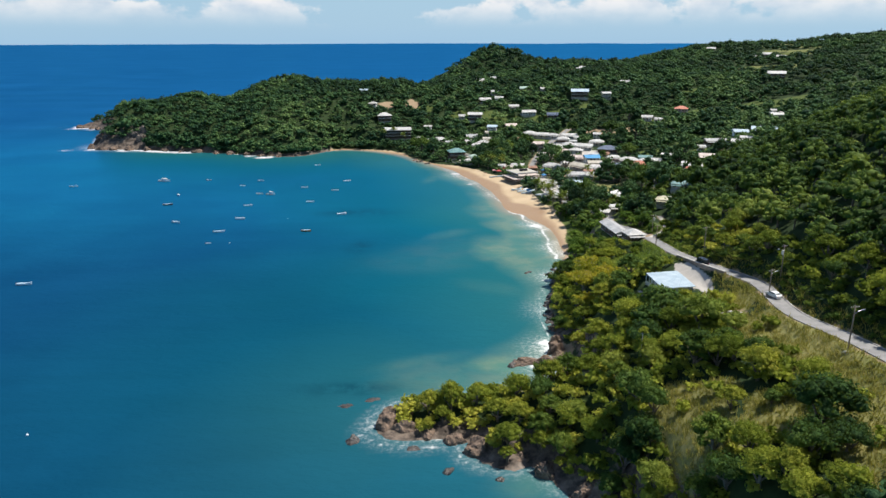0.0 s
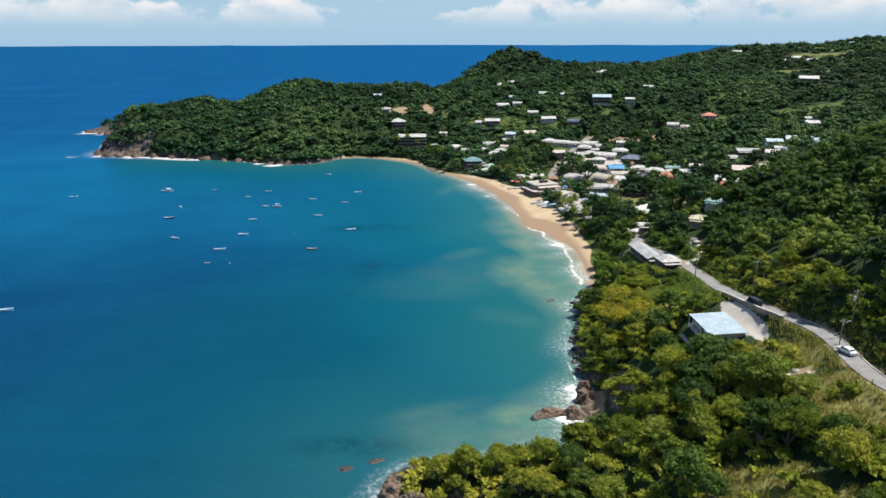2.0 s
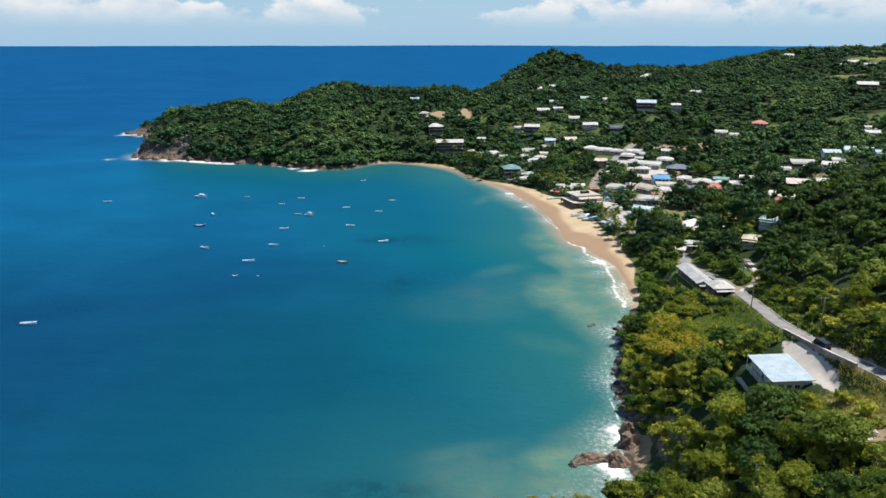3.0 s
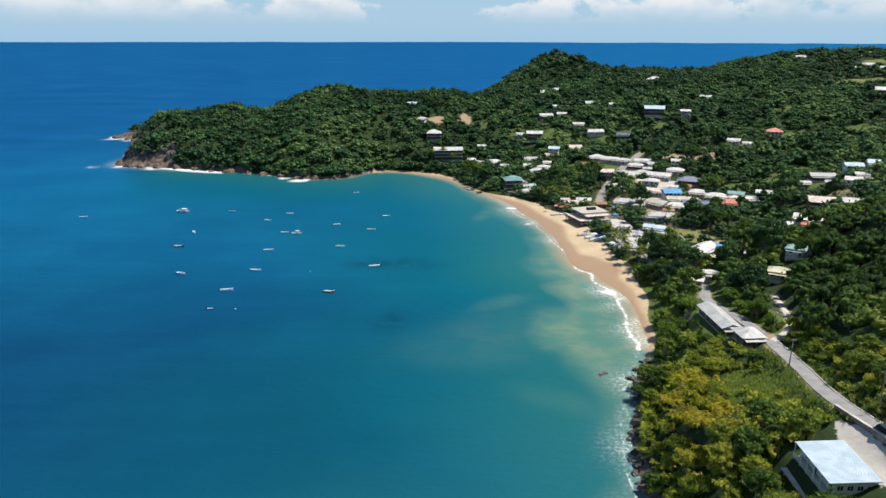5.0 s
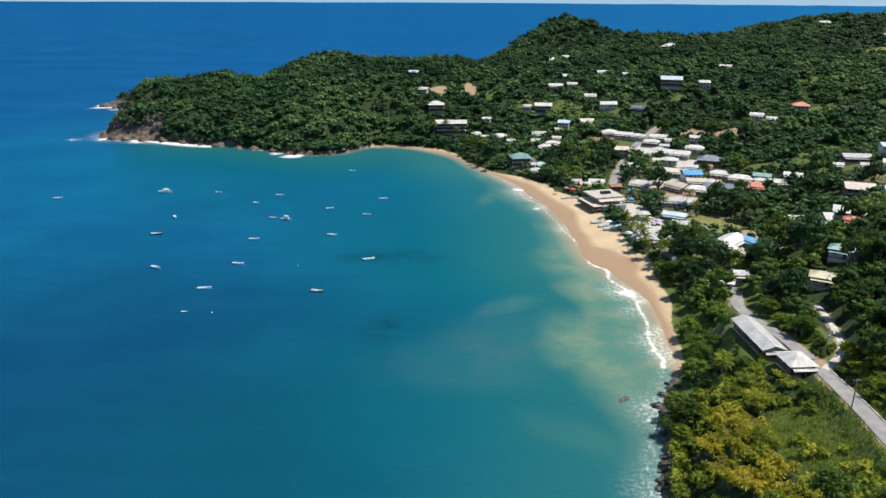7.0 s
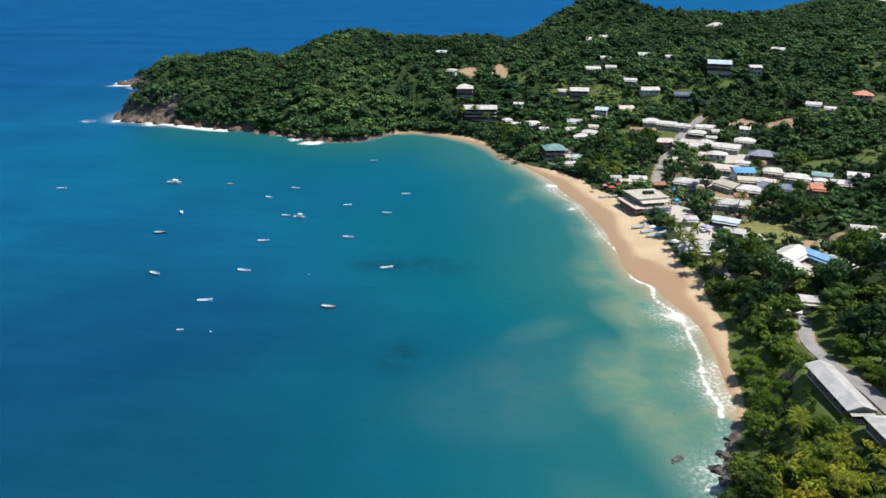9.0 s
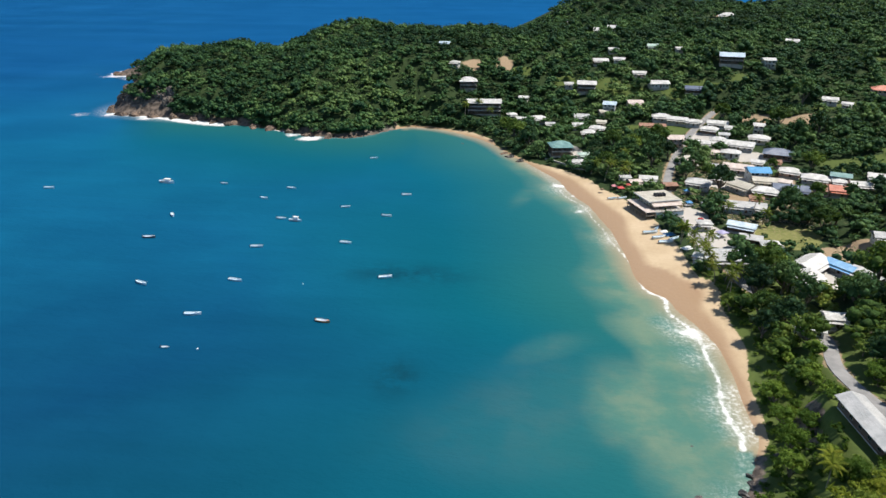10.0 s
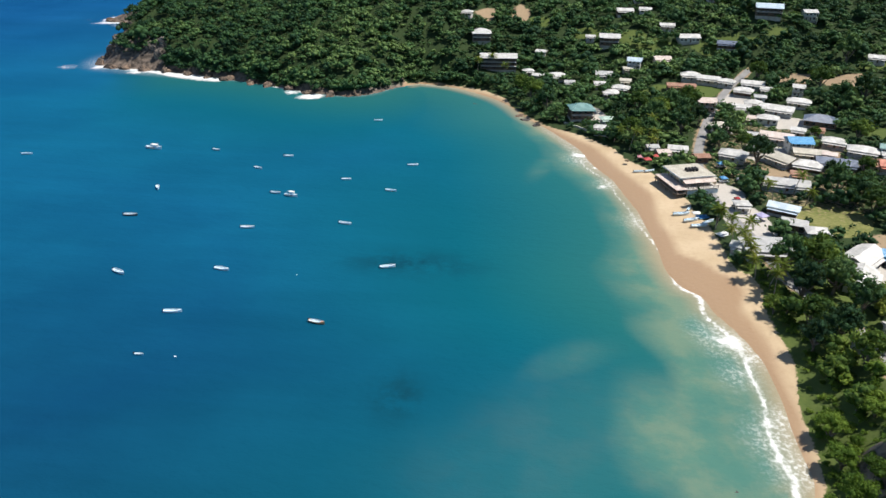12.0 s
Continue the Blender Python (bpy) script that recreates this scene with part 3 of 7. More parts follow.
def build_sea():
    xs = steps((-5800, -4600, 600), (-4600, -1400, 200), (-1400, -420, 35), (-420, -60, 4), (-60, 0, 2), (0, 90, 1.2), (90, 130, 4), (130, 800, 50), (800, 4600, 200), (4600, 5800, 600))
    ys = steps((-2600, -200, 300), (-200, 100, 12), (100, 300, 2.2), (300, 680, 1.8), (680, 720, 3), (720, 920, 5), (920, 1100, 10), (1100, 2000, 45), (2000, 5150, 150), (5150, 5800, 325))
    x, y, f = sheet(xs, ys)
    d, beach = shore(x, y)
    off = -d
    wob = wave(x, y, 30, 31)
    near = (np.abs(x) < 900) & (y < 1300)
    shelf = np.clip(1 - (off - 30 + wob * 24) / 140, 0, 1) * near
    shelf = shelf * np.clip((x + 400) / 300, 0, 1) * np.clip(1.15 - np.abs(y - 330) / 420, 0, 1) * np.clip((y - 180) / 150, 0.12, 1)
    shelf = np.maximum(shelf, np.clip(1.12 - off / 130, 0, 0.95) * near * np.clip((x + 285) / 60, 0.1, 1) * np.interp(y, [170, 330], [0.30, 1]))
    shallow = np.clip(1 - (off + wob * 9) / 72, 0, 1) ** 1.35 * near * np.where(beach > 0.5, 0.7, 0.5) * np.interp(y, [170, 300], [0.6, 1]) * np.clip((x + 275) / 45, 0.12, 1)
    # sand stirred up along the beach, in a band of uneven width
    drift = wave(x, y, 26, 71) * 6 + wave(x, y, 11, 73) * 2.5
    silt = np.clip((np.interp(y, *SILT_BAND) + drift - off) / np.interp(y, [300, 335, 370, 400], [16, 9, 8, 14]), 0, 1) * np.interp(y, [290, 335], [0.65, 0.9])
    for cx, cy, rx, ry, turn, k in ((16, 364, 20, 5, 0.45, 0.22), (44, 346, 19, 16, 0.15, 1.0), (14, 338, 40, 20, 0.3, 0.16), (30, 293, 16, 9, -0.6, 0.15), (12, 217, 18, 5, 0.1, 0.25), (38, 208, 12, 8, 0, 1.0), (20, 524, 18, 5, 1.0, 0.35), (26, 152, 9, 6, 0, 0.5)):
        xw, yw = x + wave(x, y, 26, 71) * 11, y + wave(x, y, 22, 72) * 9
        u, v = (xw - cx) * math.cos(turn) + (yw - cy) * math.sin(turn), (yw - cy) * math.cos(turn) - (xw - cx) * math.sin(turn)
        silt = np.maximum(silt, k * np.exp(-((u / rx) ** 2 + (v / ry) ** 2) ** 1.6))
    silt = silt * near * (x > -40)
    # mask of the darkening painted on the nearer, southern water
    near_dim = np.clip((430 - y) / 120, 0, 1) * np.clip((50 - x) / 90, 0.2, 1) * near
    ocean = np.clip((np.hypot(x + 60, y - 380) - 330) / 300, 0, 1)
    swash = np.where(beach > 0.5, np.clip(1 - off / 9, 0, 1), 0) * near
    reef = np.exp(-(((x + 32) / 22) ** 2 + ((y - 425) / 8) ** 2)) + np.exp(-(((x + 26) / 7) ** 2 + ((y - 352) / 9) ** 2)) + np.exp(-(((x + 20) / 14) ** 2 + ((y - 203) / 4) ** 2))
    xf, yf = x + wave(x, y, 5, 81) * 2.6 + wave(x, y, 14, 83) * 3, y + wave(x, y, 4, 82) * 2.2
    surf = np.exp(-(np.abs(y - 366) / 58) ** 4) * (x > 40)
    line = np.clip(1 - np.abs(off - 2.5 - wave(x, y, 16, 5) * 3.2 - wave(x, y, 6, 55) * 1.2) / (1.3 + 0.9 * np.abs(wave(x, y, 22, 9)) + 1.3 * surf), 0, 1)
    foam = np.where(beach > 0.5, line * (0.58 + 0.18 * surf + 0.42 * wave(x, y, 24, 12) * (1 - 0.3 * surf)), line * (0.55 + 0.35 * wave(x, y, 14, 6)))
    for cx, cy, r, s in ((-309, 693, 13, 1.0), (-292, 694, 12, 1.0), (-322, 690, 8, 0.8), (-262, 683, 10, 1.0), (-240, 684, 13, 1.0), (-218, 682, 14, 1.0), (-200, 678, 10, 0.9), (-142, 646, 9, 1.0), (-122, 640, 10, 1.0), (-99, 637, 8, 0.9), (-381, 864, 15, 1.0), (-357, 860, 16, 1.0), (-405, 874, 10, 0.7), (-318, 664, 6, 0.62), (-306, 656, 5, 0.55), (-290, 647, 6, 0.6), (-262, 644, 7, 0.62), (-436, 890, 12, 0.75), (-424, 906, 9, 0.7), (-11, 183, 4, 0.8), (-17, 175, 3.5, 0.8), (-20, 194, 3.5, 0.6), (-2, 171, 3, 0.6), (5, 175, 4, 0.7), (41, 216, 8, 1.0), (47, 226, 7, 0.9), (52, 250, 6, 0.7),
                         (60, 385, 5, 0.5), (58, 296, 5, 0.8), (-385, 858, 14, 0.6), (64, 372, 7, 0.8), (60, 388, 5, 0.75), (66, 386, 6, 0.8), (71, 381, 5, 0.7), (66, 349, 4, 0.9), (68, 340, 4, 0.9), (44, 231, 5, 1.0), (37, 548, 5, 1.0), (43, 533, 5, 0.9), (46, 506, 6, 1.0), (68, 388, 6, 1.0), (42, 211, 5, 1.0), (50, 307, 4, 0.75), (57, 304, 4, 0.7)):
        foam = np.maximum(foam, min(s, 1.0) * np.exp(-((xf - cx) ** 2 + (yf - cy) ** 2 * np.where(x < -90, 0.8, 1.8)) / r ** 2) * np.where(x < -90, 0.78 + 0.42 * wave(x, y, 7, 88), 1) * np.clip(1.3 - off / np.where(x < -90, 60, 14), 0, 1))
    swell = np.clip(1.2 - off / (5 + 11 * np.clip(wave(x, y, 20, 91) + 0.35, 0, 1)), 0, 1) * np.where(x < -195, 1.25, 0.55 + 0.60 * wave(x, y, 17, 92))
    foam = np.maximum(foam, np.where((x < -85) & (y > 600) & (off > -4), swell, 0))
    foam = foam * near
    lobe = 3.6 + wave(x, y, 16, 5) * 3.2 + wave(x, y, 6, 55) * 1.2
    lace = np.clip((lobe + 2.5 - off) / 3.0, 0, 1) * np.clip((off + 3) / 2, 0, 1) * near * np.where(beach > 0.5, 0.06 + 0.28 * np.clip(wave(x, y, 34, 77) + 0.1, 0, 1), 0.22)
    for cx, cy, r, k in ((64, 371, 6, 0.9), (63, 388, 9, 1.0), (72, 381, 6, 0.9), (67, 345, 7, 0.9), (44, 228, 9, 1.0), (40, 210, 8, 0.9), (72, 352, 6, 0.85), (70, 336, 7, 0.9), (61, 300, 9, 0.9), (53, 262, 10, 0.8), (42, 215, 11, 0.9), (55, 470, 8, 0.6), (36, 541, 9, 0.8), (46, 510, 7, 0.6), (-300, 700, 26, 0.9), (-255, 684, 22, 0.9)):
        lace = np.maximum(lace, k * 0.9 * np.exp(-((x - cx) ** 2 + (y - cy) ** 2) / r ** 2) * np.clip(1.3 - off / 13, 0, 1))
    r = np.hypot(x, y - 100)
    z = np.where(r < 4750, np.clip((r - 1500) / 3300, 0, 1.4) ** 1.5 * 79, 77.8 - (r - 4750) * 0.035) + wave(x, y, 14, 40) * 0.06
    me = plain_mesh("water", np.c_[x, y, z], f, [sea_material()], smooth=True,
                    attrs=(("shelf", shelf), ("shallow", shallow), ("silt", silt), ("swash", swash), ("reef", reef), ("foam", foam), ("lace", lace), ("ocean", ocean), ("near_dim", near_dim)))
    return tagged(new("water", me), "blue green bay water paling towards the beach", "sea", kind="structure")


build_ground()
build_sea()


# ---- trees ----
def tri_sphere(sub):
    bm = bmesh.new()
    bmesh.ops.create_icosphere(bm, subdivisions=sub, radius=1)
    v = np.array([q.co[:] for q in bm.verts])
    f = np.array([[q.index for q in p.verts] for p in bm.faces])
    bm.free()
    return v, f


def crown_shape(seed, lumps, tufts, size, core_sub=1, flat=0.75, lump=1.0):
    """A crown about 1 m in radius: lumps round a dome, each with a dark core and tufts of leaves standing off it. Returns verts, triangles."""
    r = np.random.RandomState(seed)
    vs, fs, n = [], [], 0
    sv, sf = tri_sphere(core_sub)
    centres = []
    for i in range(lumps):
        a, q = i * 2.4 + r.uniform(-0.4, 0.4), math.sqrt((i + 0.4) / lumps) * 0.66
        centres.append((math.cos(a) * q * r.uniform(0.8, 1.25), math.sin(a) * q * r.uniform(0.8, 1.25), (0.62 - q * 0.75) * flat + r.uniform(-0.16, 0.24), r.uniform(0.28, 0.50) * lump))
    for cx, cy, cz, cr in centres:
        p = sv * (cr * 0.74) * (1, 1, 0.8) * (1 + r.uniform(-0.30, 0.30, (len(sv), 1))) + (cx, cy, cz)
        vs.append(p)
        fs.append(sf + n)
        n += len(p)
    per = max(1, tufts // lumps)
    for cx, cy, cz, cr in centres:
        d = r.normal(size=(per, 3))
        d[:, 2] = np.abs(d[:, 2]) * 0.9 + d[:, 2] * 0.35
        d /= np.linalg.norm(d, axis=1)[:, None]
        at = np.array((cx, cy, cz)) + d * cr * r.uniform(0.80, 1.28, (per, 1)) * (1, 1, 0.85)
        nrm = d + r.normal(size=(per, 3)) * 0.6
        nrm /= np.linalg.norm(nrm, axis=1)[:, None]
        u = np.cross(nrm, r.normal(size=(per, 3)))
        u /= np.linalg.norm(u, axis=1)[:, None] + 1e-9
        w = np.cross(nrm, u)
        s = size * r.uniform(0.6, 1.5, (per, 1))
        quad = np.stack([at - u * s, at - w * s * 0.55 + nrm * s * 0.2, at + u * s, at + w * s * 0.55 + nrm * s * 0.2], 1).reshape(-1, 3)
        k = n + 4 * np.arange(per)[:, None]
        vs.append(quad)
        fs.append(np.vstack([k + (0, 1, 2), k + (0, 2, 3)]))
        n += 4 * per
    return np.vstack(vs), np.vstack(fs)


def tube(points, radii, sides=6):
    """A tapered tube along points, as triangles."""
    p = np.array(points, float)
    vs, fs = [], []
    for i in range(len(p)):
        d = p[min(i + 1, len(p) - 1)] - p[max(i - 1, 0)]
        d /= np.linalg.norm(d) + 1e-9
        u = np.cross(d, (0.31, 0.95, 0.05))
        u /= np.linalg.norm(u) + 1e-9
        w = np.cross(d, u)
        a = np.linspace(0, 2 * math.pi, sides, endpoint=False)[:, None]
        vs.append(p[i] + (np.cos(a) * u + np.sin(a) * w) * radii[i])
    for i in range(len(p) - 1):
        for j in range(sides):
            a, b = i * sides + j, i * sides + (j + 1) % sides
            fs += [(a, b, b + sides), (a, b + sides, a + sides)]
    top = (len(p) - 1) * sides
    fs += [(top, top + j, top + j + 1) for j in range(1, sides - 1)]
    return np.vstack(vs), np.array(fs)


def joined(pieces):
    vs, fs, n = [], [], 0
    for v, f in pieces:
        vs.append(v)
        fs.append(f + n)
        n += len(v)
    return np.vstack(vs), np.vstack(fs)


def trunk_shape(seed):
    """Trunk and limbs for a crown of radius 1 whose middle is at the height 0; it reaches down 2.2."""
    r = np.random.RandomState(seed)
    pieces = [tube([(0, 0, -2.2), (0.03, 0.02, -1.2), (0.0, 0.05, -0.4), (0.02, 0, 0.2)], (0.11, 0.085, 0.07, 0.03))]
    for i in range(4):
        a = i * 1.57 + r.uniform(-0.5, 0.5)
        e = (math.cos(a) * 0.55, math.sin(a) * 0.55, r.uniform(0.05, 0.3))
        pieces.append(tube([(0, 0.03, -0.75 + 0.12 * i), (e[0] * 0.5, e[1] * 0.5, -0.25), e], (0.05, 0.035, 0.015), 5))
    return joined(pieces)


rng = np.random.RandomState(11)
NEAR_BOX = (-3, 100, 108, 350)


def clear_of_things(x, y, keep, chance=0.04):
    """Keeps only those points that stand clear of beach, roads, open ground and houses."""
    d, beach = shore(x, y)
    _, grass, bare, paved = open_ground(x, y)
    ok = keep & (d > np.where(beach > 0.5, sand_width(y) + np.where(y < 440, 0.8, 2.5), np.where(x < -245, 9.5, np.where(y > 600, 1.2, np.where((y > 238) & (y < 345), 1.4, np.where((x < 46) & (y < 205), 2.4, 4.0))))))
    ok &= (((x - 37) / 9) ** 2 + ((y - 206) / 8) ** 2 > 1) & (((x - 45) / 5) ** 2 + ((y - 218) / 12) ** 2 > 1)
    ok &= (d > 4) | (x > -240)
    ok &= (np.maximum(bare, paved) < 0.3)
    ok &= (grass < 0.3) | (rng.uniform(size=x.shape) < chance)
    for line, half in zip(ROADS, ROAD_HALF):
        ok &= line_distance(x, y, line)[0] > half + (3.2 if half == ROAD_HALF[1] else 4.4 if half == ROAD_HALF[0] else 1.9) - 2.2 * (y > 285) * (half == ROAD_HALF[0])
    for hx, hy, hr in HOUSE_SPOTS:
        ok &= np.hypot(x - hx, y - hy) > hr
    for bx, by, bs in BAMBOO_CLUMPS:
        ok &= np.hypot(x - bx, y - by) > bs * 0.62
    for tx, ty, tr in SHADE_TREES:
        ok &= np.hypot(x - tx, y - ty) > tr * 0.75
    return ok


def scatter(x0, x1, y0, y1, gap, keep, chance=0.04, loose=0.46):
    """Points on a loose grid."""
    gx, gy = np.meshgrid(np.arange(x0, x1, gap), np.arange(y0, y1, gap))
    x = gx.ravel() + rng.uniform(-loose, loose, gx.size) * gap
    y = gy.ravel() + rng.uniform(-loose, loose, gx.size) * gap
    ok = clear_of_things(x, y, keep(x, y), chance)
    return x[ok], y[ok]


def village_thin(x, y):
    """Chance that a tree stands: thin between the houses."""
    k = np.exp(-(((x - 130) / 40) ** 2 + ((y - 530) / 62) ** 2)) * 0.9 + np.exp(-(((x - 222) / 34) ** 2 + ((y - 500) / 40) ** 2)) * 0.7 + np.exp(-(((x - 40) / 22) ** 2 + ((y - 625) / 25) ** 2)) * 0.5
    return np.clip(1 - k * 0.9, 0.08, 1)


def near_box(x, y):
    return (x > NEAR_BOX[0]) & (x < NEAR_BOX[2]) & (y > NEAR_BOX[1]) & (y < NEAR_BOX[3])


def forest(name, label, x, y, shapes, trunk, r0, r1, lift, leaves=None):
    """One joined wood of many trees."""
    if not len(x):
        return None
    z = height(x, y)
    patch = wave(x, y, 34, 17)
    vs, fs, mi, tone, n = [], [], [], [], 0
    for i in range(len(x)):
        v, f = shapes[rng.randint(len(shapes))]
        a, s = rng.uniform(0, 6.28), r0 + (r1 - r0) * rng.uniform() ** 1.4
        t = np.clip(0.42 + 0.40 * patch[i] + rng.uniform(-0.36, 0.36), 0, 1)
        if rng.uniform() < 0.10:
            s, t = s * 1.25, rng.uniform(0, 0.2)
        c, q = math.cos(a) * s, math.sin(a) * s
        h = s * rng.uniform(0.8, 1.2)
        up = z[i] + h * lift
        for (sv, sf), k in (((v, f), 0), (trunk, 1)) if trunk else (((v, f), 0),):
            vs.append(np.c_[sv[:, 0] * c - sv[:, 1] * q + x[i], sv[:, 0] * q + sv[:, 1] * c + y[i], sv[:, 2] * h + up])
            fs.append(sf + n)
            mi.append(np.full(len(sf), k))
            tone.append(np.full(len(sv), t))
            n += len(sv)
    me = plain_mesh(name, np.vstack(vs), np.vstack(fs), [leaves or LEAF, BARK], np.concatenate(mi), smooth=True, attrs=(("tone", np.concatenate(tone)),))
    return tagged(new(name, me), label, "trees", kind="stuff")


# where the hills fall away to the north behind their crest: x, y
RIDGE = ([-400, -345, -280, -220, -133, -60, 20, 130, 217, 256, 334, 410, 511, 700, 900], [905, 885, 858, 850, 895, 905, 1000, 1085, 1045, 1040, 1085, 1130, 1180, 1200, 1240])


def plant_woods():
    far = [crown_shape(100 + i, 6, 42, 0.15, 1) for i in range(7)]
    village = [crown_shape(150 + i, 7, 44, 0.135, 1, 0.9) for i in range(9)]
    mid = [crown_shape(200 + i, 9, 86, 0.125, 1) for i in range(7)]
    small_trunk = tube([(0, 0, -2.0), (0, 0, 0)], (0.09, 0.05), 4)

    def far_keep(x, y):
        back = y > np.interp(x, *RIDGE)
        return (y > 420) & ~back & (rng.uniform(size=x.shape) < village_thin(x, y)) & ((x < 260) | (y > 470)) & (x < 330 + 0.62 * (y - 400))

    x, y = scatter(-390, 330, 430, 1120, 6.6, lambda x, y: far_keep(x, y) & (y < 780 + 0.2 * x), 0.2, 0.9)
    ex, ey = scatter(-260, -20, 630, 720, 4.6, lambda x, y: shore(x, y)[0] < 10)
    x, y = np.r_[x, ex], np.r_[y, ey]
    forest("woodland", "dense dark green tropical woodland on the far hills", x, y, village, None, 2.8, 6.6, 0.42)
    low = [crown_shape(170 + i, 2, 8, 0.26, 1, 0.5) for i in range(6)]
    x, y = scatter(-390, 330, 430, 1120, 6.0, lambda x, y: far_keep(x, y) & (rng.uniform(size=x.shape) < 0.9), 0.1, 0.8)
    forest("undergrowth", "dark green undergrowth below the far woodland", x, y, low, None, 2.0, 3.8, 0.25)
    x, y = scatter(-390, 900, 560, 1260, 8.0, lambda x, y: far_keep(x, y) & ~(y < 780 + 0.2 * x) | far_keep(x, y) & (x > 330), 0.04, 0.9)
    forest("woodland", "dense dark green tropical woodland on the skyline ridge", x, y, far, None, 3.6, 6.6, 0.40)
    x, y = scatter(90, 330, 20, 440, 6.6, lambda x, y: ~near_box(x, y) & (x < 28 + 0.72 * (y - 10)) & (rng.uniform(size=x.shape) < village_thin(x, y)))
    forest("woodland", "dense sunlit woodland on the slope above the road", x, y, mid, small_trunk, 3.2, 5.6, 0.7, LEAF_HILL)
    x, y = scatter(30, 110, 60, 100, 7, lambda x, y: ~near_box(x, y))
    forest("woodland", "green scrub woodland on the near slope", x, y, mid, small_trunk, 3.0, 5.0, 0.65)
    x, y = scatter(60, 130, 350, 440, 6.5, lambda x, y: ~near_box(x, y) & (x < 100) & (shore(x, y)[0] > sand_width(y) + 7) & (rng.uniform(size=x.shape) < 0.8))
    forest("woodland", "green trees behind the beach", x, y, mid, small_trunk, 2.4, 3.8, 0.65, LEAF_SHORE)


def tree_kinds():
    """Crowns and trunks in three tones: dark, middle and yellow-green; the last is the yellowest."""
    kinds = []
    forms = ((13, 0.7, 0.92), (24, 0.9, 0.68), (32, 1.05, 0.56), (17, 0.6, 0.80))
    for i, (leaves, t) in enumerate(((LEAF_HILL, 0.05), (LEAF_HILL, 0.25), (LEAF_SLOPE, 0.3), (LEAF_SLOPE, 0.75), (LEAF_NEAR, 0.4), (LEAF_SEA, 0.3), (LEAF_SEA, 0.6), (LEAF_SEA, 1.0), (LEAF_SHORE, 0.2), (LEAF_SHORE, 0.5))):
        lumps, flat, lump = forms[i % 4]
        v, f = crown_shape(300 + i, lumps, 1500, 0.050, 1, flat, lump)
        kinds.append((plain_mesh("crown", v, f, [leaves], smooth=True, attrs=(("tone", np.full(len(v), t)),)), plain_mesh("trunk", *trunk_shape(i), [BARK], smooth=True)))
    return kinds


def plant_shrubs():
    """Scrub that fills the ground between the near trees."""
    shapes = [crown_shape(400 + i, 5, 66, 0.18, 1, 0.55) for i in range(5)]
    x, y = scatter(-3, 108, 100, 352, 3.2, lambda x, y: rng.uniform(size=x.shape) < 0.95, 0.16)
    bx, by = scatter(60, 112, 352, 440, 2.8, lambda x, y: (shore(x, y)[0] < sand_width(y) + 16) & (rng.uniform(size=x.shape) < 0.9))
    x, y = np.r_[x, bx], np.r_[y, by]
    vx, vy = rng.uniform(84, 112, 2600), rng.uniform(100, 330, 2600)
    q = line_distance(vx, vy, ROADS[0])[0] - ROAD_HALF[0]
    keep = (q > 1.5) & (q < 6) & (vx > np.interp(vy, ROADS[0][:, 1], ROADS[0][:, 0])) & (line_distance(vx, vy, ROADS[2])[0] > 2.4)
    for hx, hy, hq in HOUSE_SPOTS:
        keep &= np.hypot(vx - hx, vy - hy) > hq
    forest("shrubs", "low green scrub along the hill side of the road", vx[keep], vy[keep], shapes, None, 0.7, 1.6, 0.4, LEAF_SLOPE)
    bank = (y > 300) & (x > 60)
    forest("shrubs", "bright green bushes and creepers behind the sand", x[bank], y[bank], shapes, None, 1.0, 2.3, 0.4, LEAF_SHORE)
    x, y = x[~bank], y[~bank]
    warm = wave(x, y, 13, 66) + rng.uniform(-0.5, 0.5, len(x)) > 0.25
    forest("shrubs", "tangled green scrub between the trees on the near slope", x[~warm], y[~warm], shapes, None, 1.5, 3.2, 0.4, LEAF_NEAR)
    forest("shrubs", "yellow-green vines and scrub on the near slope", x[warm], y[warm], shapes, None, 1.4, 2.8, 0.4, LEAF_SEA)


def plant_grass():
    """Tall tufted grass on the open slopes near the road."""
    n = 36000
    x, y = rng.uniform(40, 106, n), rng.uniform(98, 285, n)
    _, grass, bare, paved = open_ground(x, y)
    d, _ = shore(x, y)
    ok = (grass > 0.25) & (bare < 0.3) & (d > 6)
    for line, half in zip(ROADS, ROAD_HALF):
        q = line_distance(x, y, line)[0]
        ok = (ok | (q < half + 3.5)) & (q > half + 0.6) & (paved < 0.3)
    for hx, hy, hq in HOUSE_SPOTS[:13]:
        ok &= np.hypot(x - hx, y - hy) > hq
    for label, blades, side_of in (("tall yellow-green tufted grass on the slope", GRASS_BLADE, y < 228), ("lush bright green grass on the bank below the road", LUSH_BLADE, y >= 228)):
        grass_tufts(label, blades, x[ok & side_of], y[ok & side_of])


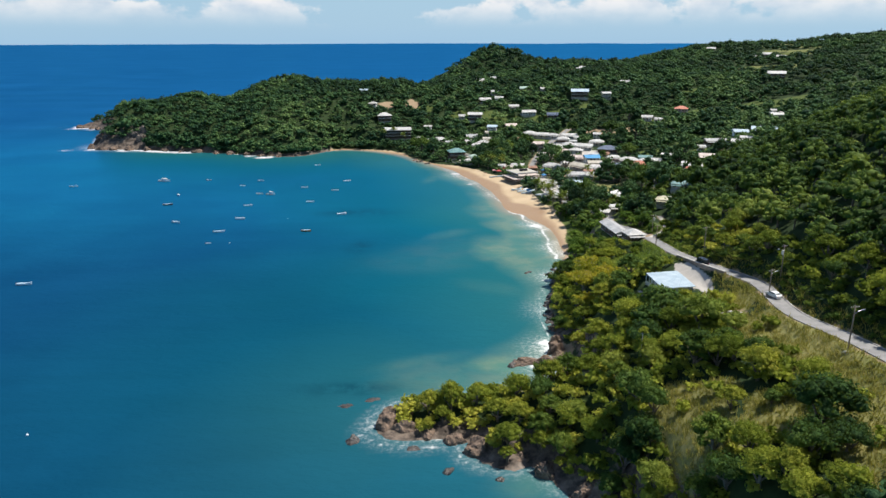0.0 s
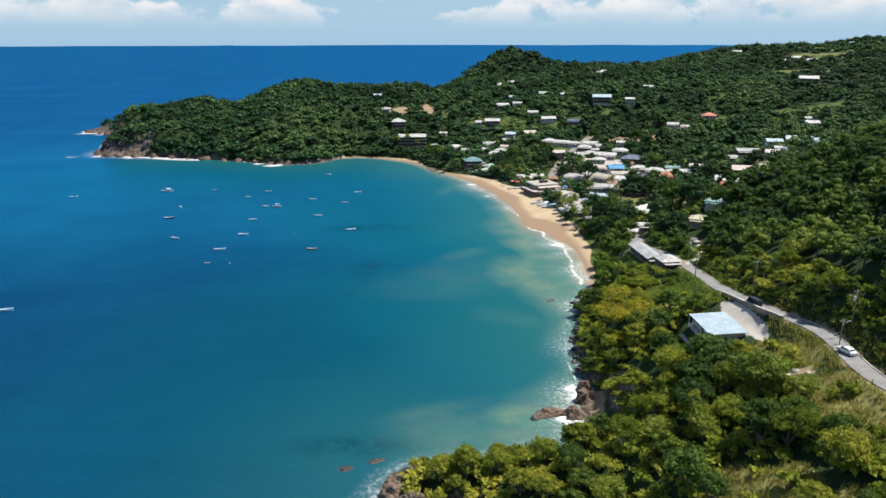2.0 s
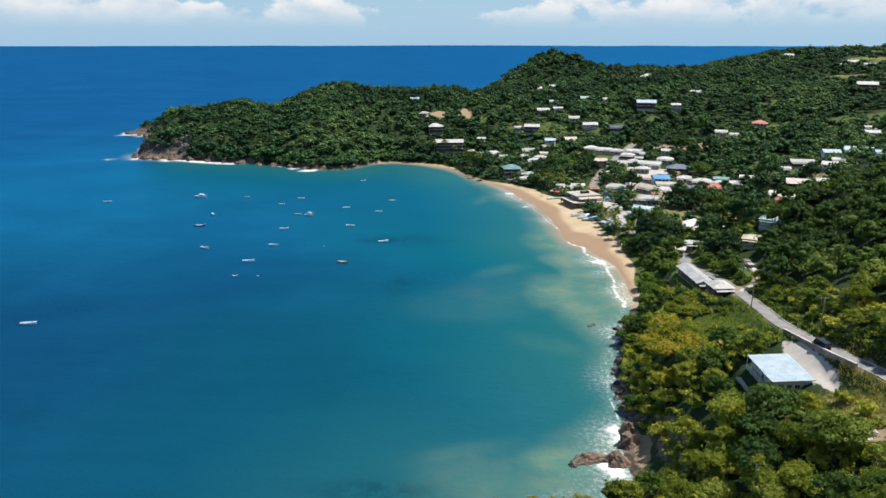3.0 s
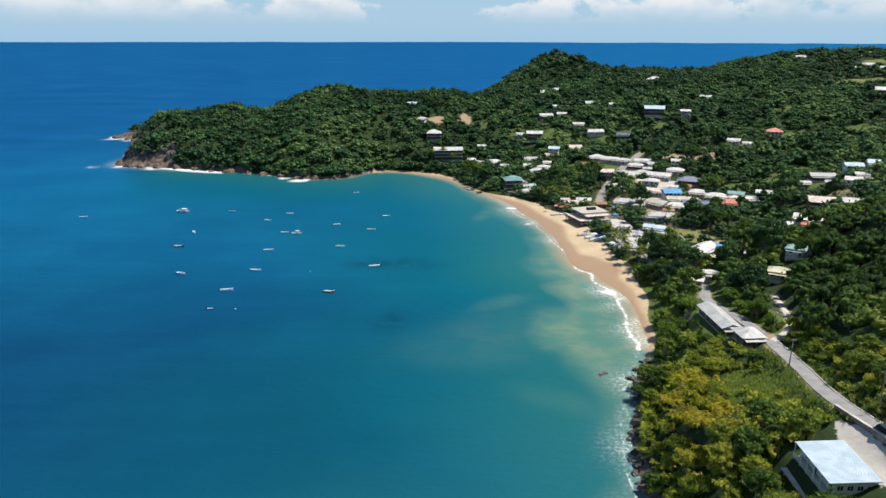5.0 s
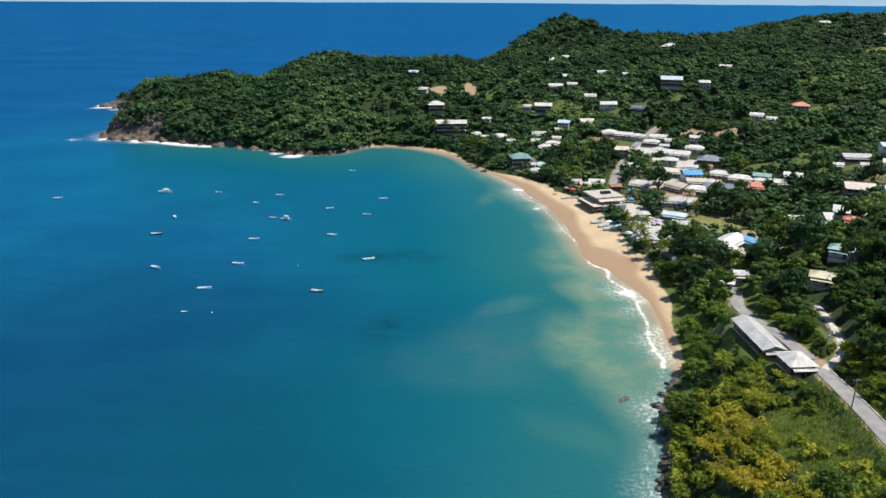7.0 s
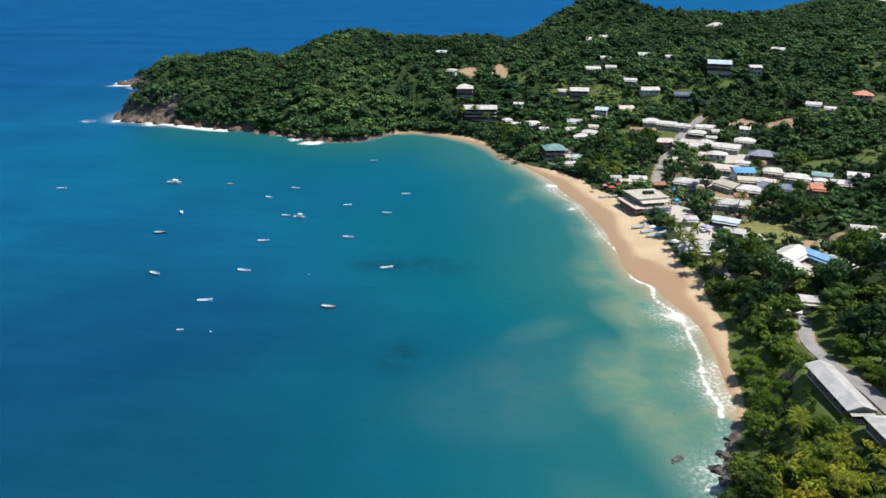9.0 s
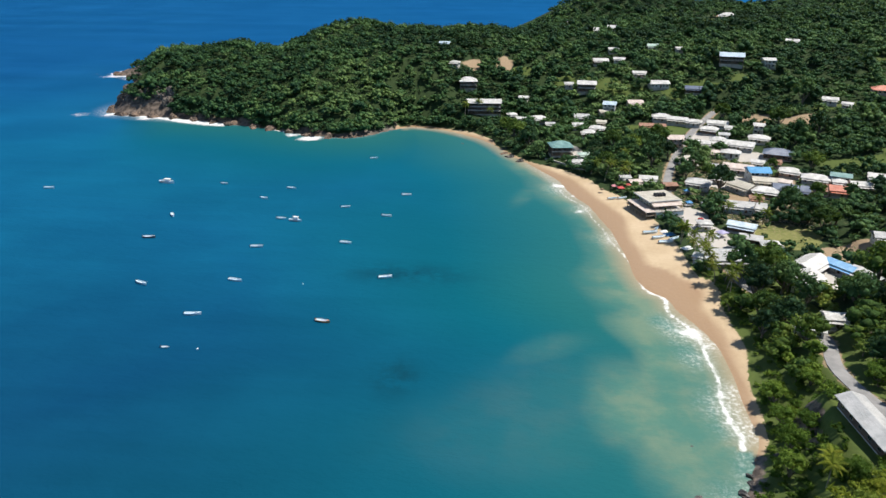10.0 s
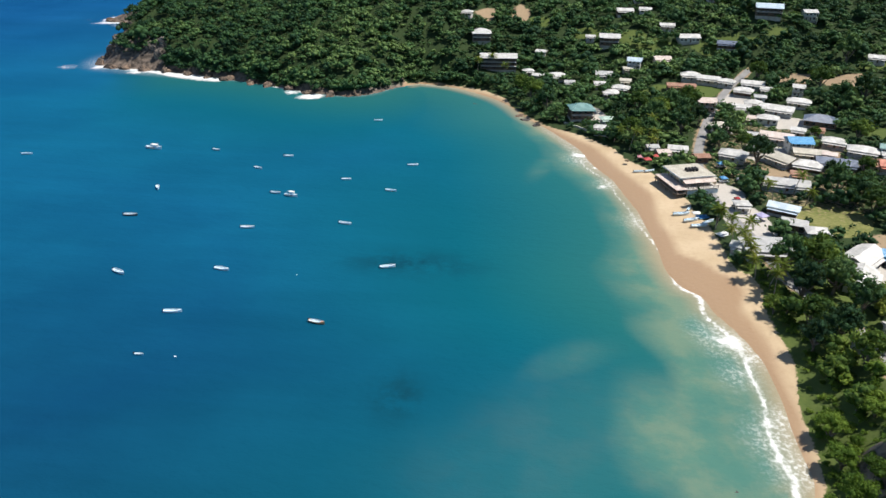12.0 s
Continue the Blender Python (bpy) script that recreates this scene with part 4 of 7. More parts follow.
def grass_tufts(label, blades, x, y):
    z = height(x, y)
    vs, fs, tone = [], [], []
    for i in range(len(x)):
        s = rng.uniform(0.5, 1.25)
        for k in range(5):
            a, b = rng.uniform(0, 6.28), rng.uniform(0, 6.28)
            base = np.array((x[i] + math.cos(b) * 0.4 * s, y[i] + math.sin(b) * 0.4 * s, z[i] - 0.1))
            side = np.array((-math.sin(a), math.cos(a), 0)) * 0.10 * s
            tip = base + np.array((math.cos(a) * 0.5, math.sin(a) * 0.5, rng.uniform(0.7, 1.2))) * s
            fs.append((len(vs), len(vs) + 1, len(vs) + 2))
            vs += [base - side, base + side, tip]
            tone += [rng.uniform()] * 3
    me = plain_mesh("grass", np.array(vs), np.array(fs), [blades], attrs=(("tone", np.array(tone)),))
    tagged(new("grass", me), label, "grass", kind="stuff")


def bamboo_shape(seed):
    """A clump about 1 tall: arching culms and feathery sprays hanging from them."""
    r = np.random.RandomState(seed)
    culms, quads_v, n = [], [], 0
    for i in range(30):
        a, reach, tall = i * 2.4 + r.uniform(-0.3, 0.3), r.uniform(0.12, 0.72), r.uniform(0.7, 1.08)
        t = np.linspace(0, 1, 7)
        rad = 0.10 * r.uniform() + reach * t ** 2.2
        pts = np.c_[np.cos(a) * rad, np.sin(a) * rad, tall * (t - 0.28 * t ** 4)]
        culms.append(tube(pts, np.linspace(0.011, 0.003, 7), 4))
        for k in range(46):
            u = r.uniform(0.35, 1.0) ** 0.7
            p = np.array([np.interp(u, t, pts[:, j]) for j in range(3)]) + r.normal(size=3) * 0.035
            b = a + r.normal() * 0.9
            along = np.array((math.cos(b), math.sin(b), -r.uniform(0.25, 0.9))) * r.uniform(0.07, 0.13)
            wide = np.cross(along, r.normal(size=3))
            wide *= 0.027 / (np.linalg.norm(wide) + 1e-9)
            quads_v.append(np.array([p, p + along * 0.45 + wide, p + along, p + along * 0.45 - wide]))
    v = np.concatenate(quads_v)
    k = 4 * np.arange(len(quads_v))[:, None]
    return culms, (v, np.vstack([k + (0, 1, 2), k + (0, 2, 3)]))


def plant_bamboo():
    kinds = []
    for i in range(3):
        culms, leaves = bamboo_shape(40 + i)
        kinds.append(([plain_mesh("culm", *c, [PALM_BARK], smooth=True) for c in culms], plain_mesh("leaves", *leaves, [LEAF_YELLOW], attrs=(("tone", np.full(len(leaves[0]), 0.25 + 0.2 * i)),))))
    for i, (x, y, s) in enumerate(BAMBOO_CLUMPS):
        clump = tagged(new("bamboo_clump"), "feathery yellow-green bamboo clump on the slope above the shore", "bamboo", "bamboo clumps")
        clump.matrix_world = pose(x, y, ground_at(x, y) - 0.2, 0, 0, i * 67 % 360)
        clump.scale = (s, s, s * 0.95)
        new("leaves", kinds[i % 3][1]).parent = clump
        for me in kinds[i % 3][0]:
            new("culm", me).parent = clump


BAMBOO_CLUMPS = [(65.5, 263, 8.5), (69, 277, 8.5), (63.5, 246, 8), (61.5, 254, 8), (70.5, 268, 7), (59.5, 238, 7), (66, 240, 6.5), (68, 251, 7), (63, 270, 7)]


SHADE_TREES = [(72.7, 606, 6.2), (78.5, 585, 6.8), (88.5, 600, 7.4), (98.4, 604, 7.6), (89.4, 572.5, 7.0), (72, 563, 5.8), (63.5, 571, 5.2), (61, 600, 4.6), (101, 585, 5.2), (82, 594, 6.4), (95, 590, 6.6), (117, 532, 7.4), (115.5, 550, 4.6),
               (104, 552, 4.6), (95, 425, 7.2), (104, 426, 7.4), (95, 408.5, 6.4), (105.5, 412, 6.4), (84.5, 402, 3.4), (96, 383, 6.0), (89, 381, 5.0), (97, 369, 5.6), (138.5, 497, 7.2), (145, 491, 6.6), (147, 479, 6.2), (155, 485, 6.0), (150, 497, 5.6),
               (13, 637, 7.6), (22, 619.5, 7.0), (27.5, 601, 4.4), (7, 656, 6.0), (113, 569, 4.8), (146, 522, 3.4), (172, 559, 6.0), (180, 604, 7.0), (194, 610, 8.0), (178, 632, 7.0), (205, 668, 8.5), (200, 518, 8.8), (129, 397, 8.6), (133, 382, 8.2),
               (118, 386, 6.6), (138, 358, 6.0), (112.5, 346, 6.4), (107.5, 350, 4.6), (92, 394, 5.2), (108, 398, 5.6), (186, 545, 4.0), (160, 520, 4.4), (172, 512, 4.6), (120, 600, 3.4), (154, 566, 3.4), (213, 486, 6.0), (190, 500, 6.2), (150, 655, 6.0),
               (66, 192, 6.8), (69, 198, 5.2), (62, 187, 5.6), (67, 229, 5.2), (71.5, 235, 4.6), (57, 177, 5.4)]


def plant_shade_trees():
    """Large dark shade trees between the houses and behind the sand."""
    kinds = []
    for i in range(8):
        v, f = crown_shape(700 + i, 20, 720, 0.072, 1, 1.0, 0.72)
        kinds.append((plain_mesh("crown", v, f, [LEAF if i < 4 else LEAF_HILL], smooth=True, attrs=(("tone", np.full(len(v), 0.06 + 0.2 * (i % 4) if i < 4 else 0.05 + 0.1 * (i % 4))),)), plain_mesh("trunk", *trunk_shape(50 + i), [BARK], smooth=True)))
    for i, (x, y, s) in enumerate(SHADE_TREES):
        crown, trunk = kinds[i * 7 % 4 + (4 if y < 300 or i % 3 == 0 else 0)]
        tree = tagged(new("shade_tree"), "large round-crowned dark green shade tree near the houses" if y > 300 else "large dark green tree standing over the grassy slope", "tree", "shade trees in the village")
        tree.matrix_world = pose(x, y, ground_at(x, y) - 0.15, 0, 0, i * 77 % 360)
        tree.scale = (s * 1.08, s * 1.08, s * (1.2 if y > 300 else 0.95))
        for name, me in (("trunk", trunk), ("crown", crown)):
            o = new(name, me)
            o.parent = tree
            o.location = (0, 0, 0.85)


# single trees that stand out on the near slope: x, y, radius, tone (0 dark, 1 middle, 2 yellow-green)
NEAR_TREES = [(60, 199, 5.4, 1), (70.4, 175, 7.0, 1), (62.6, 160, 6.4, 0), (69.8, 159, 5.0, 1), (69, 143, 5.0, 3), (70, 122, 7.2, 0), (64, 115.5, 4.8, 0), (69.5, 114, 4.4, 0), (66.7, 133, 2.2, 0), (53, 127, 5.2, 0), (52.5, 119.5, 4.6, 0),
              (55.5, 114, 4.4, 1), (49.5, 122.5, 4.0, 0), (58, 106.5, 4.2, 1), (62.7, 103.5, 4.0, 1), (48.5, 156, 5.8, 0), (46.5, 144.5, 5.2, 0), (43, 145, 5.0, 0), (45.8, 134, 4.6, 1), (39.3, 141.6, 3.6, 0), (40.6, 156.5, 4.6, 1), (37.6, 166, 4.2, 1),
              (50, 149, 4.0, 0), (53.4, 204.5, 6.0, 2), (43.5, 178, 4.4, 2), (49, 174, 4.2, 1), (56.3, 237, 5.2, 2), (60.7, 229, 5.4, 2), (50.5, 241.5, 3.6, 0), (73, 193, 4.6, 2), (76, 195.5, 3.6, 2), (75.4, 169, 4.0, 1), (61.4, 170, 4.2, 1),
              (2.8, 184.3, 4.4, 2), (8.7, 183.5, 4.8, 2), (15.5, 184, 4.0, 1), (20, 176, 4.8, 2), (21.3, 166, 4.6, 2), (20.5, 162, 2.6, 2), (31.4, 176.5, 4.2, 0), (29.6, 167, 4.8, 1), (33, 159, 4.0, 1), (32.5, 171.5, 4.2, 1),
              (36, 165, 4.2, 1), (25, 172, 4.2, 2), (26, 183, 4.4, 1), (33, 186, 4.4, 1), (40, 186, 4.6, 0), (62, 296, 5.4, 0), (58.5, 288, 4.6, 0), (63.5, 289, 5.0, 0), (52.5, 259, 3.4, 0), (57, 246, 4.4, 2), (63, 237, 4.6, 1), (55, 227, 4.6, 2), (79, 335, 4.6, 2), (76, 322, 4.6, 1), (72, 312, 4.4, 2), (80, 345, 4.8, 1), (82, 328, 4.0, 1)]


def plant_near_trees():
    kinds = tree_kinds()
    x, y = scatter(NEAR_BOX[0], NEAR_BOX[2], NEAR_BOX[1], NEAR_BOX[3], 8.2, lambda x, y: near_box(x, y))
    clear = np.ones(len(x), bool)
    for tx, ty, tr, _ in NEAR_TREES:
        clear &= np.hypot(x - tx, y - ty) > tr * 0.8
    d, _ = shore(x, y)
    clear &= (y < 300) | (d > 11)
    x, y, d = x[clear], y[clear], d[clear]
    tone = np.where(d < 16, 2, rng.choice(3, len(x), p=[0.22, 0.44, 0.34]))
    size = rng.uniform(2.4, 4.4, len(x)) * np.where(d < 16, 0.75, 1)
    named = np.array(NEAR_TREES)
    x, y, tone, size = np.r_[x, named[:, 0]], np.r_[y, named[:, 1]], np.r_[tone, named[:, 3]], np.r_[size, named[:, 2] * 0.92]
    z = height(x, y)
    d, _ = shore(x, y)
    words = ("bright green bushy tree behind the sand", "dense dark green tree on the slope above the shore", "leafy green tree on the slope above the shore", "yellow-green bushy tree above the shore rocks", "bright yellow-leaved bushy tree on the grassy slope")
    for i in range(len(x)):
        k = int(tone[i])
        crown, trunk = kinds[(rng.randint(3), rng.randint(2, 5), rng.randint(5, 7), 7)[k] if y[i] < 300 else 8 + rng.randint(2)]
        tree = tagged(new("tree"), words[k + 1 if y[i] < 300 else 0], "tree", "trees on the near slope")
        tree.matrix_world = pose(x[i], y[i], z[i] - 0.15, rng.uniform(-5, 5), rng.uniform(-5, 5), rng.uniform(0, 360))
        tree.scale = (size[i], size[i], size[i] * rng.uniform(0.85, 1.2))
        for name, me in (("trunk", trunk), ("crown", crown)):
            o = new(name, me)
            o.parent = tree
            o.location = (0, 0, 0.8)


# ---- building helpers ----
def part(name, shape, mat, parent, label="", smooth=False):
    """One mesh object under a thing or under one of its parts."""
    v, f = shape
    me = plain_mesh(name, np.array(v, float), np.array(f), [mat], smooth=smooth)
    o = new(name, me)
    o.parent = parent
    return tagged(o, label)


def block(x0, x1, y0, y1, z0, z1):
    v = [(x, y, z) for z in (z0, z1) for x, y in ((x0, y0), (x1, y0), (x1, y1), (x0, y1))]
    f = [(3, 2, 1, 0), (4, 5, 6, 7), (0, 1, 5, 4), (1, 2, 6, 5), (2, 3, 7, 6), (3, 0, 4, 7)]
    return np.array(v, float), np.array(f)


def quads(*pieces):
    return joined(pieces)


def sheet_metal(name, c1, c2, rough=0.45, rust=0.25):
    """Painted corrugated roofing: ribs across, weathered patches and streaks."""
    m, nt, b = material(name, rough, 0.0, 0.5)
    tc = nt.nodes.new("ShaderNodeTexCoord")
    wv = nt.nodes.new("ShaderNodeTexWave")
    wv.bands_direction = "X"
    wv.inputs["Scale"].default_value = 2.2
    nt.links.new(tc.outputs["Object"], wv.inputs["Vector"])
    big = noise_node(nt, 0.35, 5, 0.65)
    mp = nt.nodes.new("ShaderNodeMapping")
    mp.inputs["Scale"].default_value = (1.6, 0.25, 0.25)
    nt.links.new(tc.outputs["Object"], mp.inputs[0])
    streak = noise_node(nt, 1.2, 5, 0.7, mp.outputs[0])
    col = mixed(nt, span(nt, big, 0.35, 0.65), c1, c2)
    col = mixed(nt, calc(nt, "MULTIPLY", span(nt, streak, 0.5, 0.75), rust), col, (0.23, 0.15, 0.10))
    nt.links.new(col, b.inputs["Base Color"])
    bump(nt, b, wv.outputs[0], 0.5, 0.05)
    return m


ROOFS = {"W": sheet_metal("roof_white", (0.43, 0.42, 0.39), (0.62, 0.60, 0.57), 0.45, 0.3), "G": sheet_metal("roof_grey", (0.36, 0.36, 0.35), (0.50, 0.49, 0.47)),
         "S": sheet_metal("roof_slate_blue", (0.075, 0.10, 0.16), (0.13, 0.16, 0.22), 0.4, 0.1), "B": sheet_metal("roof_blue", (0.07, 0.26, 0.50), (0.12, 0.36, 0.60), 0.4, 0.08),
         "T": sheet_metal("roof_teal", (0.11, 0.23, 0.22), (0.18, 0.32, 0.30), 0.45, 0.15), "R": sheet_metal("roof_red", (0.45, 0.13, 0.075), (0.56, 0.21, 0.13), 0.5, 0.1),
         "U": sheet_metal("roof_rust", (0.26, 0.12, 0.07), (0.36, 0.19, 0.12), 0.6, 0.5), "C": sheet_metal("roof_cream", (0.43, 0.39, 0.31), (0.56, 0.52, 0.43)),
         "L": sheet_metal("roof_pale_blue", (0.37, 0.47, 0.54), (0.50, 0.59, 0.64), 0.4, 0.12), "N": sheet_metal("roof_pale_green", (0.36, 0.48, 0.40), (0.50, 0.60, 0.52)),
         "P": sheet_metal("roof_pinkish", (0.52, 0.42, 0.36), (0.66, 0.56, 0.50)), "Y": sheet_metal("roof_tan", (0.42, 0.38, 0.24), (0.54, 0.50, 0.34))}
ROOF_WORDS = {"W": "white", "G": "grey", "S": "slate-blue", "B": "bright blue", "T": "teal", "R": "red", "U": "rusty", "C": "cream", "L": "pale blue", "N": "pale green", "P": "faded pink", "Y": "tan"}
WALLS = {"w": two_tone("wall_white", (0.52, 0.50, 0.47), (0.68, 0.67, 0.64), 0.4, 0.8, 4), "p": two_tone("wall_pink", (0.58, 0.40, 0.33), (0.68, 0.50, 0.42), 0.4, 0.8, 4),
         "b": two_tone("wall_brown_wood", (0.09, 0.055, 0.04), (0.18, 0.11, 0.08), 0.6, 0.8, 5), "y": two_tone("wall_cream", (0.60, 0.50, 0.34), (0.70, 0.62, 0.46), 0.4, 0.8, 4),
         "l": two_tone("wall_pale_blue", (0.38, 0.50, 0.58), (0.50, 0.60, 0.66), 0.4, 0.8, 4), "g": two_tone("wall_grey", (0.30, 0.30, 0.29), (0.42, 0.42, 0.40), 0.4, 0.8, 4)}
WALL_WORDS = {"w": "white", "p": "pink", "b": "dark wooden", "y": "cream", "l": "pale blue", "g": "grey"}
TRIM = two_tone("trim_paint", (0.60, 0.60, 0.58), (0.72, 0.72, 0.70), 0.8, 0.6)
DOOR = two_tone("door_wood", (0.10, 0.06, 0.04), (0.17, 0.11, 0.07), 1.5, 0.6)
TIMBER = two_tone("weathered_timber", (0.17, 0.13, 0.10), (0.30, 0.25, 0.20), 1.0, 0.85, 9)
STEEL = two_tone("galvanised_steel", (0.38, 0.39, 0.40), (0.52, 0.53, 0.54), 2, 0.45, 20, 0, 0.7)
GLASS = material("window_glass", 0.08)[0]
GLASS.node_tree.nodes["Principled BSDF"].inputs["Base Color"].default_value = (0.02, 0.03, 0.035, 1)
HOUSE_SPOTS = [(80, 212, 8), (127, 427, 8), (76, 302, 2.6), (90, 313, 3.6), (90, 323, 3.6), (91, 300, 4), (74, 218, 7), (81, 224, 5.5), (72, 207, 2.6), (72, 214, 2.6), (75, 203, 4), (80, 508, 14), (77, 496, 9), (96, 442, 13), (-9, 696, 14), (82, 452, 4), (72, 470, 7)]


def roof_shape(kind, w, d, z, rise, over=0.85, thick=0.14):
    """A roof over a w by d plan, ridge along the longer side."""
    a, b = w / 2 + over, d / 2 + over
    swap = d > w
    if swap:
        a, b = b, a
    if kind == "flat":
        return block(-w / 2 - over, w / 2 + over, -d / 2 - over, d / 2 + over, z, z + 0.3)
    r = a - b * 0.95 if kind == "hip" else a
    r = max(r, 0.05)
    v = [(-a, -b, z), (a, -b, z), (a, b, z), (-a, b, z), (-r, 0, z + rise), (r, 0, z + rise)]
    v += [(x, y, q - thick) for x, y, q in v]
    f = [(0, 1, 5, 4), (2, 3, 4, 5), (6, 10, 11, 7), (8, 11, 10, 9), (0, 6, 7, 1), (2, 8, 9, 3), (1, 7, 8, 2), (3, 9, 6, 0)]
    tri = [(1, 2, 5, 5), (3, 0, 4, 4), (7, 11, 8, 8), (9, 10, 6, 6)] if kind == "hip" else [(1, 2, 5, 5), (3, 0, 4, 4), (7, 11, 8, 8), (9, 10, 6, 6)]
    v = np.array(v, float)
    if swap:
        v = np.c_[-v[:, 1], v[:, 0], v[:, 2]]
    out = []
    for q in f + tri:
        out += [(q[0], q[1], q[2])] + ([(q[0], q[2], q[3])] if q[2] != q[3] else [])
    return v, np.array(out)


def window(parent, x, y, z, w, h, side, trim=None):
    """A window set in a wall facing side (0 south, 1 east, 2 north, 3 west): frame, with its pane behind."""
    t, m = 0.07, 0.09
    pieces = [block(-w / 2 - m, w / 2 + m, -t, 0.02, h / 2, h / 2 + m), block(-w / 2 - m - 0.06, w / 2 + m + 0.06, -t - 0.08, 0.02, -h / 2 - m, -h / 2),
              block(-w / 2 - m, -w / 2, -t, 0.02, -h / 2, h / 2), block(w / 2, w / 2 + m, -t, 0.02, -h / 2, h / 2), block(-0.03, 0.03, -t + 0.02, 0.02, -h / 2, h / 2)]
    o = part("window", quads(*pieces), trim or TRIM, parent)
    o.matrix_basis = pose(x, y, z, 0, 0, side * 90)
    part("pane", block(-w / 2, w / 2, -0.025, -0.004, -h / 2, h / 2), GLASS, o)
    return o


hr = np.random.RandomState(5)


def house(x, y, w, d, rot, storeys, roof, roof_key, wall_key, label="", lift=0.0):
    """A dwelling: walls on a plinth, roof, door, windows, and a balcony or porch."""
    small, k = min(w, d), int(max(w, d) / min(w, d) * 2)
    for i in range(k):
        q = (i + 0.5 - k / 2) / k * (max(w, d) - small * 0.5)
        a = radians(rot + (90 if d > w else 0))
        HOUSE_SPOTS.append((x + q * math.cos(a), y + q * math.sin(a), small * 0.5 + 2.2))
    if d < w * 1.5:
        HOUSE_SPOTS.append((x + 1.5 * math.sin(radians(rot)), y - d * 0.5 - 2.5, max(w, d) * 0.42))
    z = ground_at(x, y) + lift
    kind_words = "two-storey" if storeys == 2 else "three-storey" if storeys == 3 else "single-storey"
    ob = tagged(new("house"), label or f"{kind_words} {WALL_WORDS[wall_key]} house under a {ROOF_WORDS[roof_key]} {'flat' if roof == 'flat' else 'metal'} roof", "house", "village houses")
    ob.matrix_world = pose(x, y, z, 0, 0, rot)
    h = 2.75 * storeys + 0.35
    hw, hd = w / 2, d / 2
    rise = min(w, d) * (0.23 if roof == "gable" else 0.26)
    wall = [block(-hw, hw, -hd, hd, 0.3, h)]
    body = joined([(v, np.vstack([f[:, [0, 1, 2]], f[:, [0, 2, 3]]])) for v, f in wall])
    if roof == "gable":
        if w >= d:
            gv = [(s * hw, q, k) for s in (-1, 1) for q, k in ((-hd, h), (hd, h), (0, h + rise * hd / (hd + 0.85) - 0.05))]
        else:
            gv = [(q, s * hd, k) for s in (-1, 1) for q, k in ((-hw, h), (hw, h), (0, h + rise * hw / (hw + 0.85) - 0.05))]
        body = joined([body, (np.array(gv), np.array([(0, 1, 2), (3, 4, 5)]))])
    part("wall", body, WALLS[wall_key], ob)
    part("plinth", block(-hw - 0.06, hw + 0.06, -hd - 0.06, hd + 0.06, -2.6, 0.3), CONCRETE, ob)
    part("roof", roof_shape(roof, w, d, h + 0.02, rise), ROOFS[roof_key], ob, f"{ROOF_WORDS[roof_key]} roof")
    front = -hd
    trim = TIMBER if wall_key in "bg" else TRIM
    part("door", block(-0.5 + hw * 0.1, 0.5 + hw * 0.1, front - 0.05, front + 0.03, 0.32, 2.4), DOOR, ob, "dark wooden door")
    for s in range(storeys):
        zc = 1.75 + 2.75 * s
        n = max(2, int(w / 2.6))
        for i in range(n):
            cx = -hw + (i + 0.5) * w / n
            if s or abs(cx - hw * 0.1) > 1.2:
                window(ob, cx, front, zc, 1.4, 1.2, 0, trim)
        for i in range(max(1, int(d / 4))):
            cy = -hd + (i + 0.5) * d / max(1, int(d / 4))
            window(ob, -hw, cy, zc, 1.3, 1.2, 3, trim)
    deep = 2.1
    if storeys >= 2:
        for s in range(1, storeys):
            part("balcony", block(-hw, hw, front - deep, front - 0.004, 2.75 * s + 0.12, 2.75 * s + 0.30), CONCRETE, ob)
            rails = [block(-hw, hw, front - deep, front - deep + 0.06, 2.75 * s + k, 2.75 * s + k + 0.06) for k in (0.72, 1.18)]
            rails += [block(-hw + i * 0.9, -hw + i * 0.9 + 0.05, front - deep + 0.005, front - deep + 0.05, 2.75 * s + 0.3, 2.75 * s + 1.18) for i in range(int(w / 0.9))]
            part("railing", quads(*rails), TRIM, ob)
        for i in range(3):
            px = -hw + 0.15 + i * (w - 0.3) / 2
            part("post", block(px - 0.11, px + 0.11, front - deep + 0.05, front - deep + 0.27, -1.5, h), TRIM if wall_key != "b" else TIMBER, ob)
        part("porch_roof", block(-hw - 0.4, hw + 0.4, front - deep - 0.5, front - 0.45, h - 0.16, h - 0.03), ROOFS[roof_key], ob)
    elif hr.uniform() < 0.85:
        pv, pf = block(-hw - 0.2, hw + 0.2, front - 2.0, front - 0.003, 2.3, 2.38)
        pv[np.isclose(pv[:, 1], front - 0.003), 2] += 0.35
        part("porch_roof", (pv, pf), ROOFS[roof_key], ob)
        part("porch_floor", block(-hw, hw, front - 1.8, front - 0.07, -1.2, 0.28), CONCRETE, ob)
        for i in range(3):
            px = -hw + 0.1 + i * (w - 0.2) / 2
            part("post", block(px - 0.07, px + 0.07, front - 1.85, front - 1.71, 0.28, 2.3), TIMBER, ob)
    return ob


